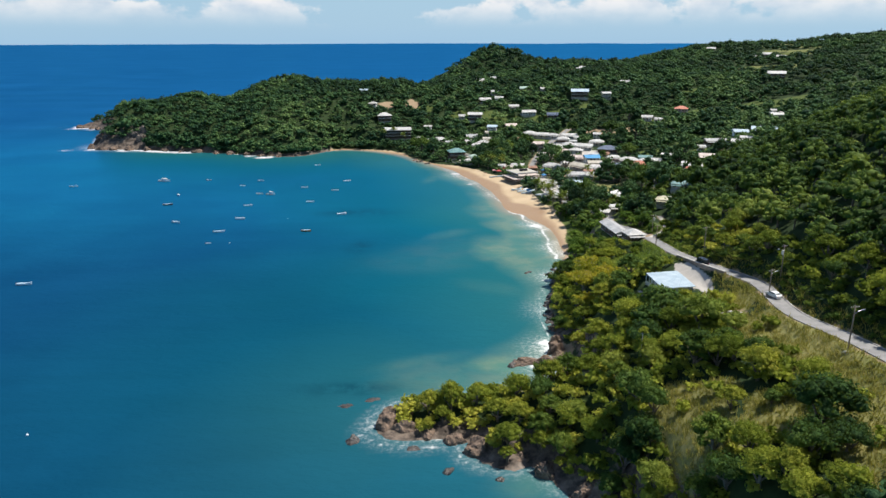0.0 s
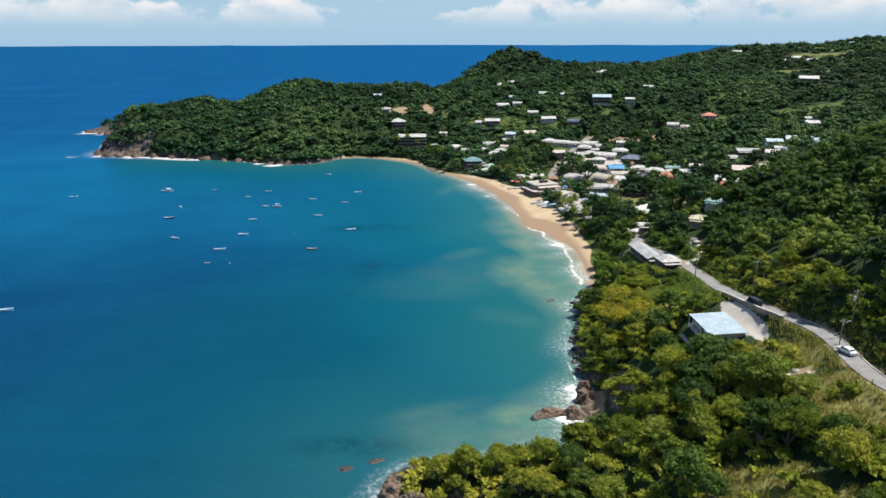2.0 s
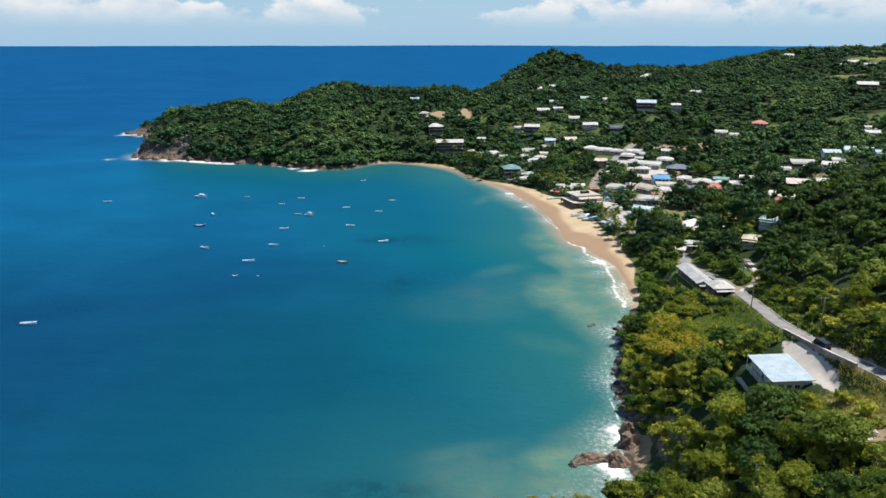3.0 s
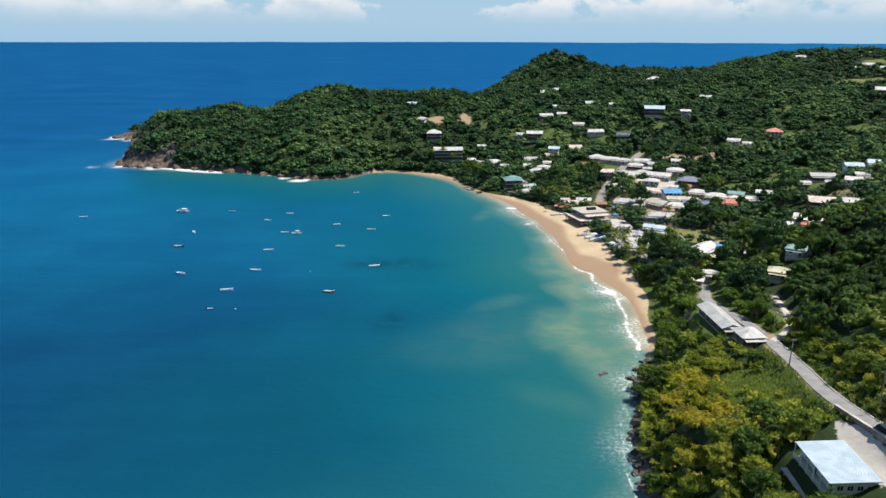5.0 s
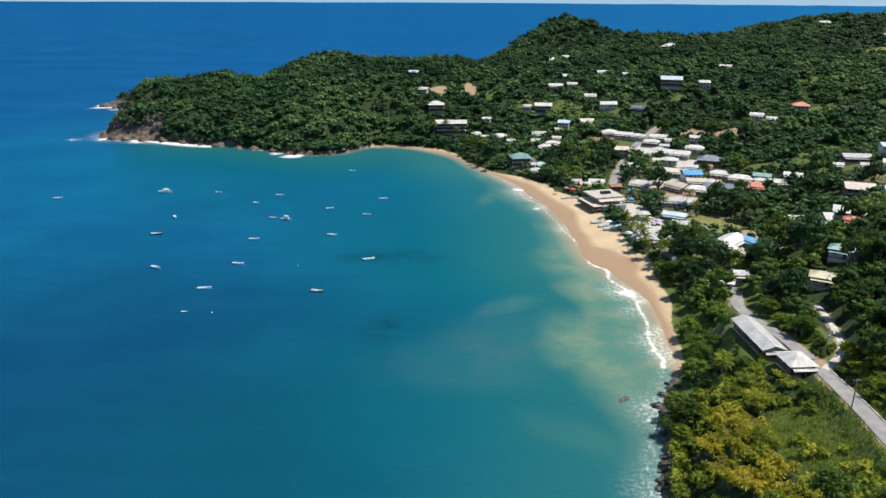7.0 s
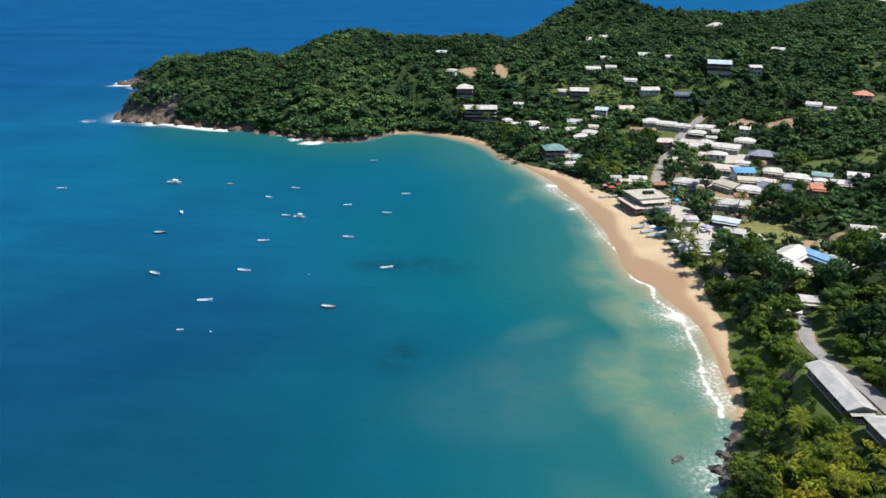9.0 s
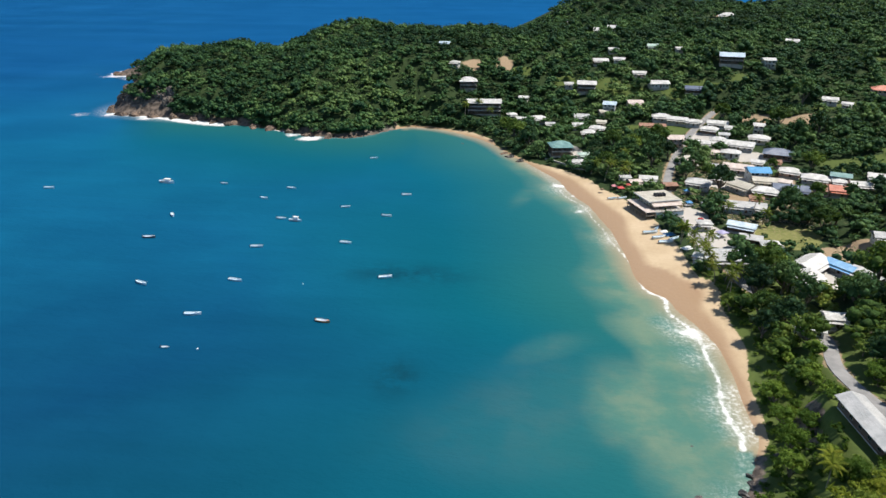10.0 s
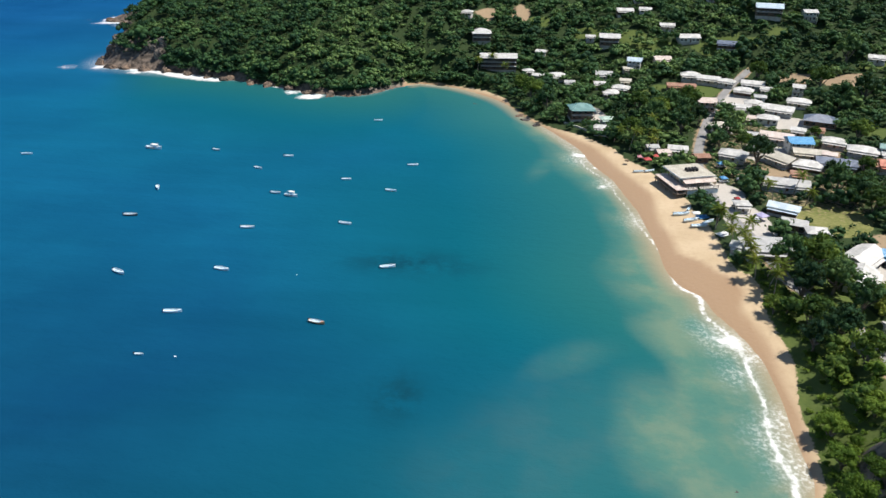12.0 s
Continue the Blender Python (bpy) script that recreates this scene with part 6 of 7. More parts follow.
def open_boat(x, y, z, heading, length=6.0, hull="w", cabin=False, label="", pitch=0.0):
    """A fishing pirogue: hull, inner lining, gunwale, thwarts, outboard; or with a cabin and mast."""
    ob = tagged(new("fishing_boat"), label or f"{HULL_WORDS[hull]} open fishing boat at anchor in the bay", "boat", "boats in the bay")
    ob.matrix_world = pose(x, y, z, pitch, 0, heading)
    length *= 0.9
    beam, depth = length * 0.28, length * 0.13
    r = hull_rings(length, beam, depth)
    n, m = r.shape[:2]
    f = [(i * m + j, (i + 1) * m + j, (i + 1) * m + j + 1, i * m + j + 1) for i in range(n - 1) for j in range(m - 1)] + [(0, 1, 2, 2), (0, 2, 4, 4), (2, 3, 4, 4)]
    tri = [t for q in f for t in ([(q[0], q[1], q[2])] + ([(q[0], q[2], q[3])] if q[2] != q[3] else []))]
    part("hull", (r.reshape(-1, 3), tri), HULLS[hull], ob)
    inner = r.copy()
    inner[:, :, 1] *= 0.9
    inner[:, 1:4, 2] = np.maximum(inner[:, 1:4, 2], depth * 0.22)
    inner[:, :, 2] -= 0.02
    part("lining", (inner.reshape(-1, 3), [t[::-1] for t in tri[:-3]]), BOAT_IN, ob)
    for s, name in ((0, "gunwale"), (4, "gunwale")):
        part(name, tube(r[:, s], [0.05] * n, 5), TRIM if hull != "w" else HULLS["b" if int(x) % 2 else "w"], ob, smooth=True)
    for t in (-0.22, 0.02, 0.24):
        part("thwart", block(length * t - 0.15, length * t + 0.15, -beam * 0.43, beam * 0.43, depth * 0.52, depth * 0.60), BOAT_IN, ob)
    part("bow_deck", (np.array([r[4, 0], r[4, 4], r[5, 4], r[5, 0], r[6, 2] + (0, 0, depth * 1.2)]) + (0, 0, 0.01), [(0, 1, 2), (0, 2, 3), (3, 2, 4)]), HULLS[hull], ob)
    if not cabin:
        motor = part("outboard", quads(block(-length / 2 - 0.32, -length / 2 - 0.02, -0.14, 0.14, depth * 0.6, depth * 0.6 + 0.42)), BLACK_PLASTIC, ob, "black outboard motor")
        part("leg", block(-length / 2 - 0.24, -length / 2 - 0.1, -0.06, 0.06, -0.4, depth * 0.6), STEEL, motor)
    else:
        c = length
        house_part = part("cabin", block(-c * 0.02, c * 0.24, -beam * 0.33, beam * 0.33, depth * 0.4, depth * 0.4 + 1.6), HULLS["w"], ob, "white wheelhouse")
        part("windscreen", block(c * 0.242, c * 0.246, -beam * 0.28, beam * 0.28, depth * 0.4 + 0.9, depth * 0.4 + 1.45), GLASS, house_part)
        part("canopy", block(-c * 0.14, c * 0.27, -beam * 0.40, beam * 0.40, depth * 0.4 + 1.62, depth * 0.4 + 1.70), TRIM, ob)
        for sx in (-0.13, -0.06):
            for sy in (-0.38, 0.38):
                part("post", tube([(c * sx, beam * sy, depth * 0.4), (c * sx, beam * sy, depth * 0.4 + 1.64)], (0.04, 0.04), 5), STEEL, ob)
        part("stripe", quads(block(-c * 0.4, c * 0.2, -beam * 0.51, -beam * 0.5, depth * 0.5, depth * 0.66)), HULLS["o"], ob, "orange stripe")
    return ob


open_boat(-233.3, 514.4, 0.12, 5, 6, "w")
open_boat(-176.3, 530.2, 0.15, -12, 10, "w", True, "white fishing launch with wheelhouse and orange stripe")
open_boat(-144.8, 531.8, 0.12, -15, 5, "b")
open_boat(-106.6, 527.5, 0.12, -8, 5.5, "w")
open_boat(-116, 509.8, 0.12, -28, 5.5, "w")
open_boat(-73.2, 591.6, 0.12, 4, 5, "w")
open_boat(-44.4, 522.7, 0.12, 4, 5.5, "w")
open_boat(-72, 500.8, 0.12, 5, 5, "w")
open_boat(-49.9, 490.1, 0.12, -12, 5.5, "w")
open_boat(-151.4, 480.7, 0.12, -62, 6, "b")
open_boat(-98.8, 481.4, 0.12, -12, 5.5, "b")
open_boat(-91.4, 479.2, 0.15, -14, 7, "w", True, "white cabin motorboat moored in the bay")
open_boat(-149.4, 452.1, 0.12, 0, 6.5, "d")
open_boat(-99.2, 446.4, 0.12, 2, 6, "b")
open_boat(-62.4, 454.5, 0.12, -14, 6, "w")
open_boat(-130.8, 406.8, 0.12, -28, 6.5, "w")
open_boat(-96.6, 412.8, 0.12, -14, 6.5, "w")
open_boat(-40, 421.1, 0.12, 14, 6, "w")
open_boat(-101.7, 384.6, 0.12, 4, 6.5, "w")
open_boat(-55.8, 383.7, 0.12, -14, 6, "o")
open_boat(-101.5, 362, 0.12, 0, 3, "b")
open_boat(-162, 303.5, 0.12, 2, 6.8, "w")
open_boat(71.5, 476, ground_at(71.5, 476) + 0.3, 8, 7.5, "w", False, "white open boat drawn up on the sand")
open_boat(74, 470, ground_at(74, 470) + 0.3, 18, 7.0, "w", False, "white open boat drawn up on the sand")
open_boat(76, 464.5, ground_at(76, 464.5) + 0.3, 12, 7.5, "w", False, "white open boat drawn up on the sand")
open_boat(80, 467.5, ground_at(80, 467.5) + 0.3, 35, 6.5, "b", False, "pale blue open boat drawn up on the sand")
open_boat(66.5, 523.7, ground_at(66.5, 523.7) + 0.28, 20, 5.5, "w", False, "white open boat drawn up on the sand")
open_boat(61.5, 523.4, ground_at(61.5, 523.4) + 0.28, 10, 5.5, "w", False, "white open boat drawn up on the sand")
open_boat(75.5, 481, ground_at(75.5, 481) + 0.28, 60, 4.5, "w", False, "white open boat drawn up on the sand")


def coconut_palm(x, y, height_m, lean, seed, key=0):
    """A coconut palm: ringed leaning trunk, arching fronds each of many leaflets, a few nuts."""
    r = np.random.RandomState(seed)
    ob = tagged(new("coconut_palm"), "coconut palm with arching fronds behind the beach" if not key else "yellowing coconut palm among green scrub", "palm tree", "palms behind the beach")
    ob.matrix_world = pose(x, y, ground_at(x, y) - 0.2, 0, 0, r.uniform(0, 360))
    pts = [(lean * (k / 6) ** 1.6, 0, height_m * k / 6) for k in range(7)]
    part("trunk", tube(pts, [0.26, 0.20, 0.17, 0.15, 0.14, 0.13, 0.12], 7), PALM_BARK, ob, smooth=True)
    for i in range(17):
        a = i * 137.5 + r.uniform(-14, 14)
        o = new("frond", (YELLOW_FROND if key else PALM_FROND)[(i + seed) % 3])
        o.parent = ob
        o.matrix_basis = pose(*pts[-1], 0, -52 + 88 * (i / 16) + r.uniform(-8, 8), a) @ Matrix.Scale(r.uniform(0.9, 1.12) * (0.85 + 0.03 * height_m), 4)
    for i in range(3):
        part("coconut", (tri_sphere(1)[0] * 0.16 + np.array(pts[-1]) + (0.25 * math.cos(i * 2), 0.25 * math.sin(i * 2), -0.2), tri_sphere(1)[1]), LEAF_SEA, ob)


def frond_mesh(seed, leaves):
    """One frond along +x, arching down, leaflets on both sides of the rib."""
    r = np.random.RandomState(seed)
    pieces = []
    n = 22
    rib = [(3.3 * t * (1 - 0.12 * t), 0, 0.75 * t - 1.75 * t ** 2.1) for t in np.linspace(0, 1, n)]
    pieces.append(tube(rib[::3] + [rib[-1]], np.linspace(0.045, 0.01, len(rib[::3]) + 1), 4))
    for i in range(2, n):
        t = i / (n - 1)
        ln = 0.85 * math.sin(math.pi * (0.12 + 0.85 * t)) + 0.12
        p = np.array(rib[i])
        for s in (-1, 1):
            tip = p + (0.35 * ln, s * ln * 0.85, -ln * 0.42 + r.uniform(-0.08, 0.08))
            v = np.array([p - (0.09, 0, 0), p + (0.09, 0, 0), tip])
            pieces.append((v, np.array([(0, 1, 2)])))
    v, f = joined(pieces)
    return plain_mesh("frond", v, f, [leaves], attrs=(("tone", np.full(len(v), 0.35 + 0.1 * (seed % 3))),))


PALM_FROND = [frond_mesh(s, FROND) for s in range(3)]
YELLOW_FROND = [frond_mesh(s, LEAF_SEA) for s in range(3)]
PALMS = [(84.5, 449), (87, 441), (86.5, 431), (85.5, 424), (88, 417), (81.5, 462), (68.5, 545), (61, 551), (55, 564), (123, 499.5), (124, 488), (-4.7, 682), (-13.5, 691), (83, 466), (75, 552), (89, 423),
         (87, 410), (75, 568), (86, 458), (88, 449), (88, 434), (64, 556), (-22, 684), (112, 492)]
for number, (px, py) in enumerate(PALMS):
    coconut_palm(px, py, 7.5 + (number * 37 % 5) * 0.7, 1.6 + (number % 3) * 0.6, number)
coconut_palm(76, 303, 6.0, 0.5, 91, 1)
coconut_palm(78, 309, 5.0, 0.4, 92, 1)


def utility_pole(x, y, tall, lamp, turn, drum=False):
    ob = tagged(new("utility_pole"), "grey utility pole with crossarm and street lamp beside the road" if lamp else "grey utility pole with crossarm beside the road", "utility pole", "poles along the road")
    ob.matrix_world = pose(x, y, ground_at(x, y) - 0.2, 0, 0, turn)
    part("pole", tube([(0, 0, 0), (0, 0, tall * 0.5), (0, 0, tall)], (0.17, 0.14, 0.11), 8), TIMBER, ob, smooth=True)
    part("crossarm", block(-1.1, 1.1, -0.06, 0.06, tall - 0.55, tall - 0.4), TIMBER, ob)
    for k in (-0.95, -0.35, 0.35, 0.95):
        part("insulator", lathe([(0.05, tall - 0.4), (0.07, tall - 0.3), (0.05, tall - 0.22), (0.01, tall - 0.2)], 6), TRIM, ob).location = (k, 0, 0)
    if lamp:
        part("lamp_arm", tube([(0, 0, tall * 0.78), (0.9, 0, tall * 0.86), (1.9, 0, tall * 0.88)], (0.05, 0.04, 0.04), 5), STEEL, ob)
        part("lamp_head", block(1.7, 2.4, -0.13, 0.13, tall * 0.87, tall * 0.87 + 0.14), STEEL, ob)
    if drum:
        part("transformer", lathe([(0.01, tall * 0.7), (0.28, tall * 0.7), (0.28, tall * 0.82), (0.01, tall * 0.84)], 10), TRIM, ob, "pale grey transformer can").location = (0.42, 0, 0)


utility_pole(93.6, 230, 9.6, False, 5)
utility_pole(86.2, 142, 9.6, True, 10)
utility_pole(98.6, 192, 9.0, True, 200, True)
utility_pole(93.2, 187, 6.5, True, 20)
utility_pole(101.6, 300, 8.5, False, -10, True)
utility_pole(91.0, 266, 8.5, False, 5)

CAR_PAINT = {"white": two_tone("car_white", (0.74, 0.75, 0.76), (0.80, 0.81, 0.81), 0.5, 0.18), "dark": two_tone("car_dark", (0.012, 0.014, 0.02), (0.03, 0.034, 0.045), 0.5, 0.2),
             "silver": two_tone("car_silver", (0.40, 0.41, 0.42), (0.50, 0.51, 0.52), 0.5, 0.25, None, 0, 0.5), "red": two_tone("car_red", (0.40, 0.03, 0.025), (0.48, 0.05, 0.04), 0.5, 0.2)}
RUBBER = two_tone("tyre_rubber", (0.02, 0.02, 0.02), (0.035, 0.035, 0.035), 3, 0.8)
HEADLAMP = two_tone("lamp_lens", (0.7, 0.7, 0.68), (0.8, 0.8, 0.78), 3, 0.1)
TAILLAMP = two_tone("tail_lens", (0.35, 0.02, 0.02), (0.45, 0.03, 0.03), 3, 0.15)


def car(x, y, heading, paint, van=False, z=None):
    """A parked car: sculpted body from side outline, glasshouse, wheels, lamps."""
    ob = tagged(new("van" if van else "car"), f"{paint} {'van' if van else 'saloon car'} parked at the edge of the road" if van or y < 300 else f"{paint} car parked in the village street", "van" if van else "car")
    ob.matrix_world = pose(x, y, (ground_at(x, y) + 0.24) if z is None else z, 0, 0, heading)
    ln, w = (4.7, 1.85) if van else (4.3, 1.72)
    low = [(-0.5, 0.30), (-0.5, 0.72), (-0.47, 0.92), (-0.2, 0.97), (0.18, 0.97), (0.42, 0.86), (0.5, 0.66), (0.5, 0.30)]
    top = [(-0.48, 0.95), (-0.47, 1.95), (-0.40, 2.02), (0.26, 2.0), (0.42, 1.05), (0.40, 0.95)] if van else [(-0.40, 0.95), (-0.28, 1.38), (-0.20, 1.45), (0.08, 1.45), (0.14, 1.40), (0.30, 0.95)]

    def loft(outline, widths):
        v = []
        for s in (-1, 1):
            for (t, z0), k in zip(outline, widths):
                v.append((t * ln, s * w / 2 * k, z0))
        n = len(outline)
        f = [(i, (i + 1) % n, n + (i + 1) % n) for i in range(n)] + [(i, n + (i + 1) % n, n + i) for i in range(n)]
        f += [(0, i + 1, i) for i in range(1, n - 1)] + [(n, n + i, n + i + 1) for i in range(1, n - 1)]
        return np.array(v), np.array(f)

    part("body", loft(low, [0.96, 1, 1, 1, 1, 0.98, 0.94, 0.92]), CAR_PAINT[paint], ob)
    cab = part("cabin", loft(top, [0.96] + [0.84] * (len(top) - 2) + [0.96]), CAR_PAINT[paint], ob)
    zz = 1.55 if van else 1.2
    for s in (-1, 1):
        part("side_window", block(-ln * 0.24, ln * 0.2, s * w * 0.452 - 0.02, s * w * 0.452 + 0.02, zz - 0.17, zz + 0.16), GLASS, cab)
    sv, sf = block(-0.02, 0.02, -w * 0.38, w * 0.38, -0.2, 0.2)
    for t, turn in ((0.345 if van else 0.235, -42), (-0.478 if van else -0.345, 30)):
        part("windscreen" if turn < 0 else "rear_window", (sv, sf), GLASS, cab).matrix_basis = pose(t * ln + 0.02, 0, zz, 0, turn, 0)
    for tx in (-0.31, 0.31):
        for s in (-1, 1):
            wheel = part("wheel", tube([(tx * ln, s * (w / 2 - 0.2), 0.31), (tx * ln, s * (w / 2 + 0.01), 0.31)], (0.31, 0.31), 14), RUBBER, ob)
            part("rim", tube([(tx * ln, s * (w / 2), 0.31), (tx * ln, s * (w / 2 + 0.02), 0.31)], (0.19, 0.19), 10), STEEL, wheel)
    for s in (-1, 1):
        part("headlight", block(ln * 0.485, ln * 0.505, s * w * 0.34 - 0.16, s * w * 0.34 + 0.16, 0.6, 0.75), HEADLAMP, ob)
        part("tail_light", block(-ln * 0.507, -ln * 0.49, s * w * 0.36 - 0.14, s * w * 0.36 + 0.14, 0.66, 0.84), TAILLAMP, ob)
    part("bumper", block(ln * 0.49, ln * 0.52, -w * 0.45, w * 0.45, 0.3, 0.48), BLACK_PLASTIC, ob)


car(91.2, 181, 105, "white", z=34.25)
car(88.3, 218.5, 100, "dark", True, z=31.2)
for cx, cy, a, c in ((103.5, 513, 80, "silver"), (106, 503, 100, "white"), (99.5, 471, 75, "white"), (158, 559, 40, "white"), (96.5, 510.5, 10, "white"), (99.7, 528, 10, "silver"), (94, 482, 95, "dark"), (97, 490, 95, "red")):
    car(cx, cy, a, c)


# ---- rocks ----
def boulder(x, y, sx, sy, sz, turn, seed, z=-0.4, mat=None):
    """A craggy shore rock: a lumpy ball cut by flat planes."""
    r = np.random.RandomState(seed)
    v, f = ROCK_BALL if max(sx, sy) > 2.2 else SMALL_BALL
    v = v.copy()
    for _ in range(9):
        d = r.normal(size=3)
        d /= np.linalg.norm(d)
        k = v @ d - r.uniform(0.55, 0.85)
        v -= np.where(k > 0, k * 0.9, 0)[:, None] * d
    v *= 1 + 0.13 * wave(v[:, 0] * 5 + seed, v[:, 1] * 5 + v[:, 2] * 4, 1.0, seed)[:, None] + 0.08 * wave(v[:, 0] * 14 + v[:, 2] * 9, v[:, 1] * 14 - v[:, 2] * 7, 1.0, seed + 5)[:, None]
    me = plain_mesh("shore_rock", v * (sx, sy, sz), f, [mat or (WET_ROCK if sz < 1.8 and z < 0 else ROCK)], smooth=False)
    ob = tagged(new("shore_rock", me), "brown weathered rock in the surf" if z < 0.5 else "grey crag jutting from the headland cliff" if x < 0 else "pale stone lying on the grassy slope", "rock", "rocks along the shore")
    ob.matrix_world = pose(x, y, z, 0, 0, turn)


CLIFF = two_tone("cliff_rock", (0.045, 0.039, 0.034), (0.21, 0.172, 0.140), 0.3, 0.9, 1.4, 0.7)
WET_ROCK = two_tone("wet_rock", (0.016, 0.016, 0.016), (0.075, 0.060, 0.050), 0.5, 0.45, 2.5, 0.3)
ROCK_BALL, SMALL_BALL = tri_sphere(4), tri_sphere(3)
boulder(-17, 175, 2.6, 2, 1.7, 20, 0)
boulder(-6.5, 184, 6, 5, 5.2, 40, 1)
boulder(-4, 178.5, 4, 3, 3.2, 10, 2)
boulder(2, 176.5, 4, 3, 2.6, 70, 3)
boulder(-1.3, 170.2, 2.4, 1.6, 1.0, 15, 4)
boulder(6.5, 160.1, 2, 1.5, 1.0, 60, 5)
boulder(18.1, 156, 2, 1.3, 0.9, 5, 6)
boulder(-20.5, 193, 4, 1.8, 0.45, 10, 7)
boulder(-12.8, 196.1, 3, 1.5, 0.55, 20, 8)
boulder(35.2, 217.6, 6.5, 2.4, 2.0, 14, 9)
boulder(30.5, 216.2, 3, 2, 1.6, 50, 10)
boulder(40, 218.5, 3, 2.2, 2.4, 0, 11)
boulder(28, 199.8, 2.6, 1.8, 2.0, 30, 12)
boulder(31, 201, 1.6, 1.3, 1.5, 0, 13)
boulder(14.8, 168.7, 4.5, 3.5, 3.4, 25, 14)
boulder(20, 166, 3, 2.4, 2.8, 60, 15)
boulder(9, 173, 3, 2.5, 2.4, 0, 16)
boulder(50.7, 307.1, 2.4, 1.2, 0.9, 35, 17)
boulder(48.8, 305.6, 1.5, 1, 0.7, 0, 18)
boulder(58.8, 304.6, 2.6, 1.3, 0.9, 0, 19)
boulder(54, 327, 2.2, 0.9, 0.4, 10, 20)
boulder(10.1, 604, 3, 2, 1.6, 0, 21)
boulder(6, 611, 3.5, 2.4, 2, 30, 22)
boulder(16, 594, 2.6, 2, 1.4, 10, 23)
boulder(-21, 634.3, 2, 1, 0.5, 0, 24)
boulder(40.9, 215.6, 3.4, 2.4, 3.0, 0, 25)
boulder(45, 224, 3.5, 3, 4.0, 20, 26)
boulder(47, 231, 3, 2.6, 3.4, 50, 27)
boulder(36, 203.7, 2.2, 1.6, 1.4, 0, 28)
boulder(49, 243, 3, 2, 2.4, 0, 29)
boulder(51, 255, 2.8, 2, 2.0, 40, 30)
boulder(54, 268, 2.8, 2, 2.6, 10, 31)
boulder(58, 284, 3, 2.2, 2.4, 70, 32)
boulder(61, 297, 3, 2.2, 2.2, 0, 33)
boulder(30, 158, 4, 3, 3.6, 30, 34)
boulder(37, 148, 4, 3, 4, 0, 35)
boulder(24, 164, 3, 2.4, 2.6, 15, 36)
boulder(-100, 643, 6.9, 4.4, 2.3, 21, 60)
boulder(-112, 640, 5.1, 3.3, 4.1, 78, 61)
boulder(-128, 644, 4.8, 3.3, 2.3, 174, 62)
boulder(-142, 651, 4.5, 3.6, 3.1, 130, 63)
boulder(-158, 659, 6.8, 3.8, 3.3, 68, 64)
boulder(-172, 664, 6.7, 4.3, 3.1, 81, 65)
boulder(-190, 671, 6.7, 3.6, 4.3, 42, 66)
boulder(-206, 676, 5.7, 3.4, 2.3, 83, 67)
boulder(-224, 681, 4.5, 3.8, 3.1, 131, 68)
boulder(-242, 686, 6.0, 3.3, 4.3, 106, 69)
boulder(-258, 688, 6.2, 4.4, 4.0, 151, 70)
boulder(-274, 691, 5.1, 4.5, 4.5, 41, 71)
boulder(-286, 692, 6.9, 3.6, 4.0, 167, 72)
boulder(-298, 702, 5.6, 3.7, 4.4, 128, 73)
boulder(-303, 720, 5.5, 4.2, 3.8, 116, 74)
boulder(-352, 852, 6.7, 3.7, 3.6, 142, 75)
boulder(-364, 862, 6.2, 3.7, 2.7, 83, 76)
boulder(-380, 872, 6.4, 4.3, 4.3, 157, 77)


# ---- small things on the beach and in the village ----
CANVAS = {"red": two_tone("canvas_red", (0.42, 0.05, 0.05), (0.55, 0.09, 0.08), 1.2, 0.8), "blue": two_tone("canvas_blue", (0.05, 0.22, 0.48), (0.09, 0.32, 0.58), 1.2, 0.7),
          "purple": two_tone("canvas_lilac", (0.33, 0.30, 0.48), (0.44, 0.41, 0.58), 1.2, 0.8), "white": two_tone("canvas_white", (0.68, 0.68, 0.66), (0.80, 0.80, 0.78), 1.2, 0.8),
          "brown": two_tone("thatch_brown", (0.09, 0.06, 0.035), (0.17, 0.12, 0.07), 1.2, 0.9), "pink": two_tone("canvas_pink", (0.55, 0.22, 0.24), (0.66, 0.32, 0.33), 1.2, 0.8)}
PALE_STONE = two_tone("pale_stone", (0.38, 0.35, 0.30), (0.58, 0.55, 0.49), 0.6, 0.9, 2.5, 0.2)


def gazebo(x, y, w, turn, colour):
    """A pitched canvas shade on four steel legs."""
    ob = tagged(new("canopy_tent"), f"{colour if colour != 'purple' else 'lilac'} canvas shade tent on steel legs", "tent", "shade tents")
    ob.matrix_world = pose(x, y, ground_at(x, y), 0, 0, turn)
    h = w / 2
    v = [(-h, -h, 2.2), (h, -h, 2.2), (h, h, 2.2), (-h, h, 2.2), (0, 0, 3.1), (-h, -h, 1.95), (h, -h, 1.95), (h, h, 1.95), (-h, h, 1.95)]
    part("canopy", (v, [(0, 1, 4), (1, 2, 4), (2, 3, 4), (3, 0, 4), (5, 6, 1), (5, 1, 0), (6, 7, 2), (6, 2, 1), (7, 8, 3), (7, 3, 2), (8, 5, 0), (8, 0, 3)]), CANVAS[colour], ob)
    for sx in (-1, 1):
        for sy in (-1, 1):
            part("leg", tube([(sx * (h - 0.06), sy * (h - 0.06), 0), (sx * (h - 0.06), sy * (h - 0.06), 2.2)], (0.04, 0.04), 5), STEEL, ob)


gazebo(67, 533.5, 3.4, 12, "red")
gazebo(71.5, 537.5, 3.0, 20, "red")
gazebo(64, 537, 2.6, 5, "pink")
gazebo(101.5, 472, 4.2, 30, "purple")
gazebo(96.5, 511, 3.0, 15, "blue")
gazebo(99.5, 529, 3.0, 10, "blue")
gazebo(47, 582, 3.0, 20, "white")


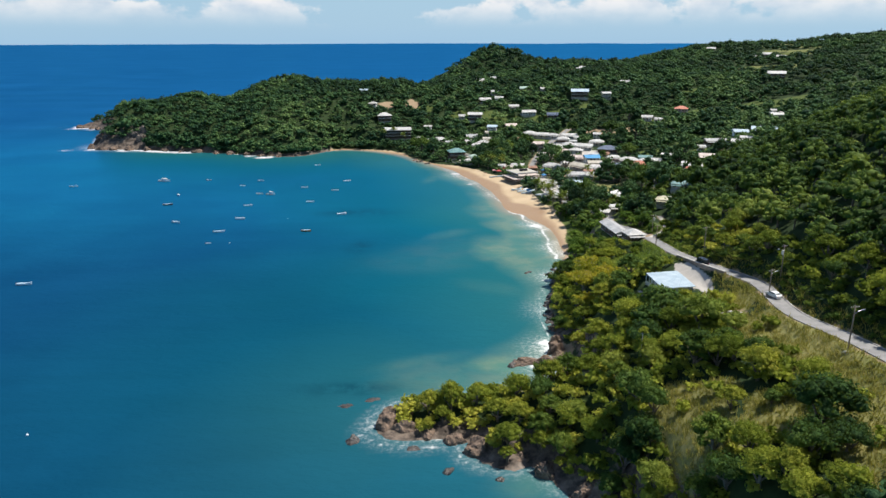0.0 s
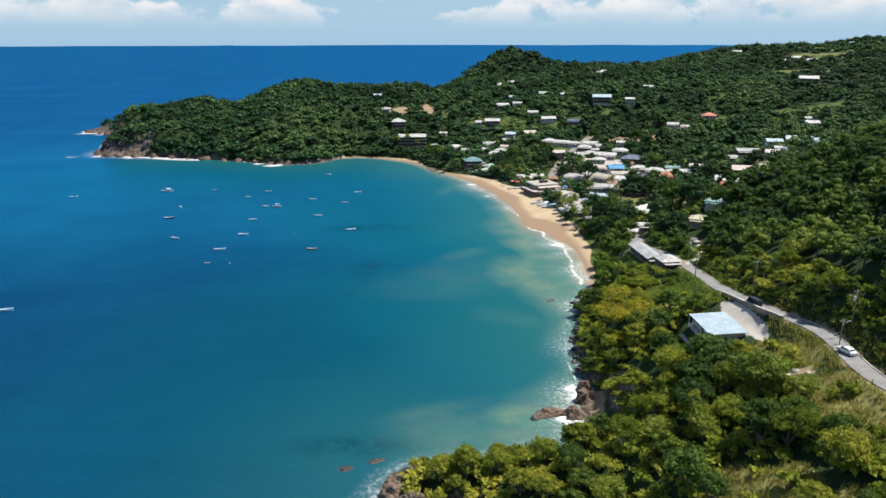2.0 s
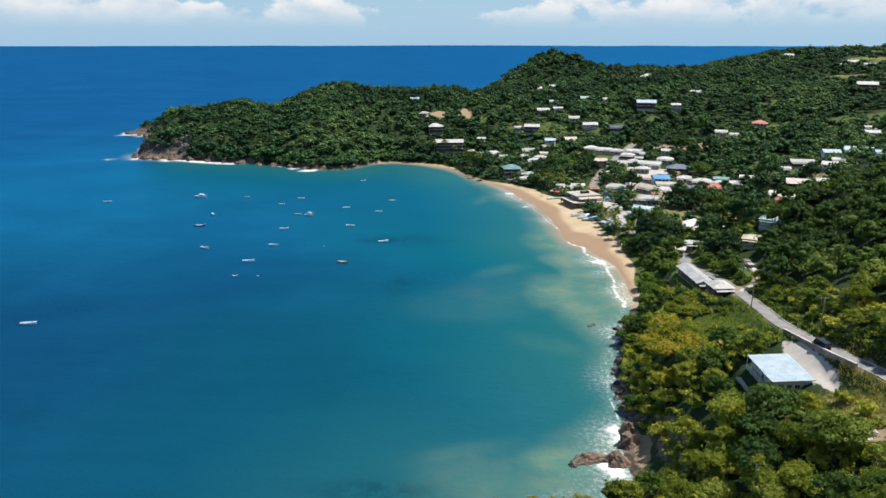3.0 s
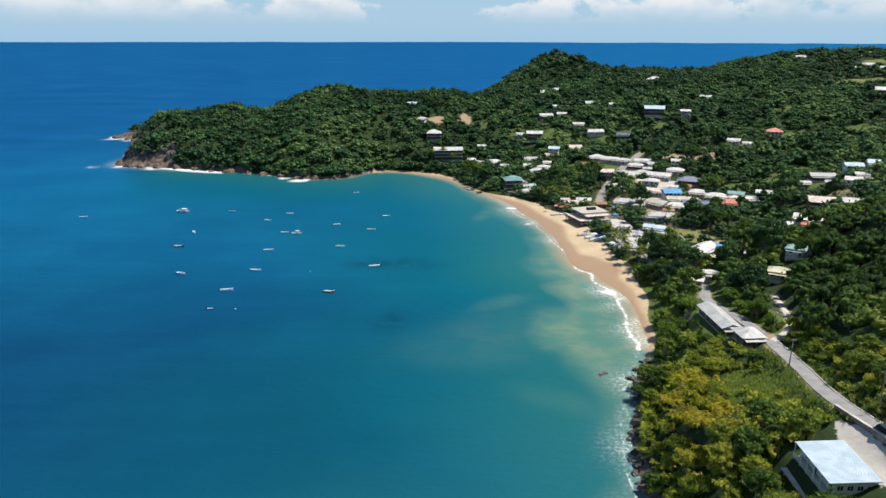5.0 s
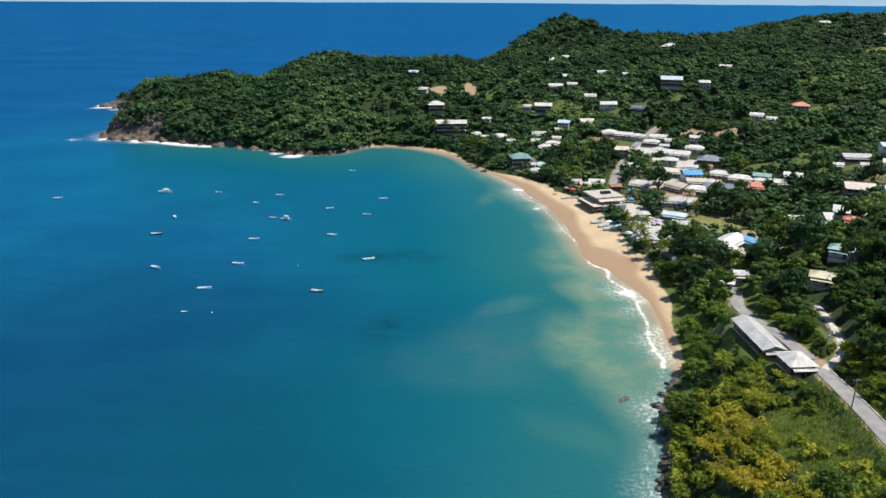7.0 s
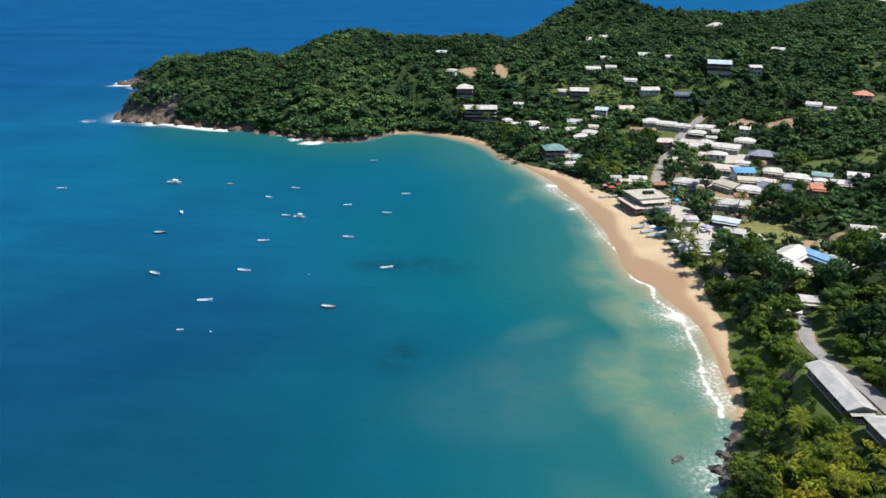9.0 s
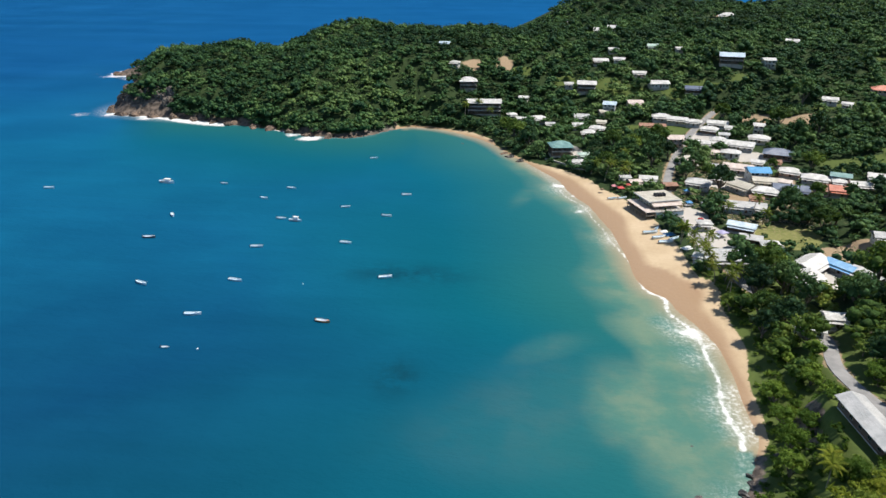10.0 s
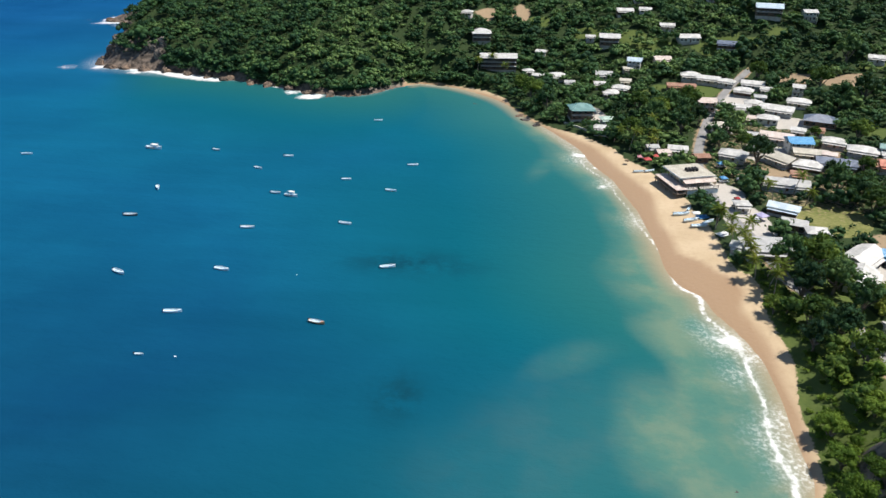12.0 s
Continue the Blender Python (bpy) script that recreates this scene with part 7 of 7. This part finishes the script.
def parasol(x, y, colour):
    ob = tagged(new("beach_umbrella"), f"{colour} beach umbrella planted in the sand", "umbrella", "beach umbrellas")
    ob.matrix_world = pose(x, y, ground_at(x, y) - 0.2, 4, -5, 30)
    part("pole", tube([(0, 0, 0), (0, 0, 2.4)], (0.03, 0.03), 6), STEEL, ob)
    part("canopy", lathe([(1.25, 1.95), (1.1, 2.1), (0.7, 2.32), (0.03, 2.45)], 8), CANVAS[colour], ob)


for ux, uy, uc in ((57.5, 534, "brown"),):
    parasol(ux, uy, uc)


def tarpaulin(x, y, w, d, turn, colour):
    """A sagging tarpaulin pulled over gear on the sand."""
    n = 7
    gx, gy, f = sheet(np.linspace(-w / 2, w / 2, n), np.linspace(-d / 2, d / 2, n))
    z = 0.75 * (1 - (2 * gx / w) ** 2) * (1 - (2 * gy / d) ** 2) + 0.08 * wave(gx * 3, gy * 3, 1, int(x)) + 0.06
    ob = tagged(new("tarpaulin", plain_mesh("tarpaulin", np.c_[gx, gy, z], f, [CANVAS[colour]], smooth=True)), f"{colour} tarpaulin over fishing gear on the sand", "tarpaulin", "tarpaulins on the beach")
    ob.matrix_world = pose(x, y, ground_at(x, y) + 0.02, 0, 0, turn)


tarpaulin(79.5, 473.5, 5.0, 3.6, 20, "blue")
tarpaulin(83.5, 458, 5.2, 3.4, 35, "white")
tarpaulin(78, 477.5, 3.6, 2.6, 10, "white")


def sea_wall():
    """Pale terrace wall before the guest house."""
    ob = tagged(new("sea_wall"), "pale concrete terrace wall at the back of the sand", "wall", kind="structure")
    line = smooth_line([(31, 596), (38, 588), (46, 577), (53, 570)], 3)
    n = len(line)
    z = height(line[:, 0], line[:, 1])
    v = np.vstack([np.c_[line[:, 0] + a, line[:, 1] + a * 0.8, zz] for a, zz in ((0, z - 1.5), (0, z + 0.9), (0.5, z + 0.9), (0.5, z - 1.5))])
    f = [(a * n + i, a * n + i + 1, (a + 1) * n + i + 1, (a + 1) * n + i) for a in range(3) for i in range(n - 1)]
    part("wall_face", (v, f), CONCRETE, ob)


sea_wall()


def buoy(x, y, r):
    ob = tagged(new("mooring_buoy"), "small white mooring buoy floating in the bay", "buoy", "mooring buoys")
    ob.matrix_world = pose(x, y, 0, 0, 0, 0)
    part("float", lathe([(0.01, -0.3 * r), (0.7 * r, -0.1 * r), (r, 0.35 * r), (0.75 * r, 0.85 * r), (0.1 * r, 1.1 * r)], 10), HULLS["w"], ob, smooth=True)
    part("ring", lathe([(0.1 * r, 1.1 * r), (0.14 * r, 1.3 * r), (0.02, 1.36 * r)], 6), STEEL, ob)


buoy(-101.1, 182.3, 0.4)
buoy(-70, 412, 0.24)
buoy(-91, 362, 0.35)


def field_fence():
    """Post and wire fence round the playing field, each post a part."""
    ob = tagged(new("fence"), "low timber post and wire fence round the playing field", "fence")
    corners = [(113, 458), (114.5, 486), (134, 492), (146, 486)]
    pts = smooth_line([(a, b) for a, b in corners], 3.2)
    z = height(pts[:, 0], pts[:, 1])
    for (px, py), pz in zip(pts, z):
        part("post", block(px - 0.07, px + 0.07, py - 0.07, py + 0.07, pz - 0.3, pz + 1.25), TIMBER, ob)
    for k in (0.5, 1.1):
        part("wire", tube(np.c_[pts, z + k], [0.02] * len(pts), 4), STEEL, ob)


field_fence()


def slender_tree(x, y, tall):
    """A bare slender pale trunk with a small umbrella of leaves at its top."""
    ob = tagged(new("slender_tree"), "slender pale-trunked tree with a small leafy top", "tree")
    ob.matrix_world = pose(x, y, ground_at(x, y) - 0.2, 2, 1, 0)
    part("trunk", tube([(0, 0, 0), (0.1, 0.05, tall * 0.5), (0.05, 0.1, tall)], (0.16, 0.12, 0.07), 7), PALE_STONE, ob, smooth=True)
    for i in range(4):
        a = i * 1.6
        part("branch", tube([(0.05, 0.1, tall * 0.9), (math.cos(a) * 0.9, math.sin(a) * 0.9, tall + 0.3)], (0.05, 0.02), 5), PALE_STONE, ob)
    v, f = crown_shape(900, 6, 240, 0.16, 1, 0.5)
    me = plain_mesh("crown", v * 1.5 + (0, 0, tall + 0.1), f, [LEAF_SEA], attrs=(("tone", np.full(len(v), 0.5)),))
    new("crown", me).parent = ob


slender_tree(54.3, 172, 9.5)

for i, (bx, by, bs) in enumerate(((78, 179, 1.5), (80.5, 181, 1.1), (82, 178.5, 0.9), (79, 182.5, 0.8), (85.2, 141, 0.7))):
    boulder(bx, by, bs, bs * 0.8, bs * 0.7, i * 40, 200 + i, ground_at(bx, by) + 0.15, PALE_STONE)
# broken rock along the south shore
for i in range(34):
    q = SHORE[(SHORE[:, 1] > 225) & (SHORE[:, 1] < 326) & (SHORE[:, 2] < 1.5)]
    cx, cy = q[int(i / 34 * (len(q) - 1)), :2] + hr.uniform(-1.6, 1.6, 2)
    bs = hr.uniform(0.7, 1.9)
    boulder(round(cx, 2), round(cy, 2), bs * 1.3, bs, bs * 0.8, hr.uniform(0, 180), 300 + i, -0.1)

# crags on the cliff of the headland
for i in range(16):
    cx, cy = -246 - 52 * i / 15 + hr.uniform(-4, 4), 700 + 16 * i / 15 + hr.uniform(-4, 8)
    bs = hr.uniform(2.8, 5.2)
    boulder(round(cx, 1), round(cy, 1), bs * 1.2, bs, bs * 1.3, hr.uniform(0, 180), 400 + i, round(max(ground_at(cx, cy), 0) - 1.0, 1), CLIFF)


# ---- planting ----
plant_woods()
plant_shrubs()
plant_grass()
plant_near_trees()
plant_bamboo()
plant_shade_trees()
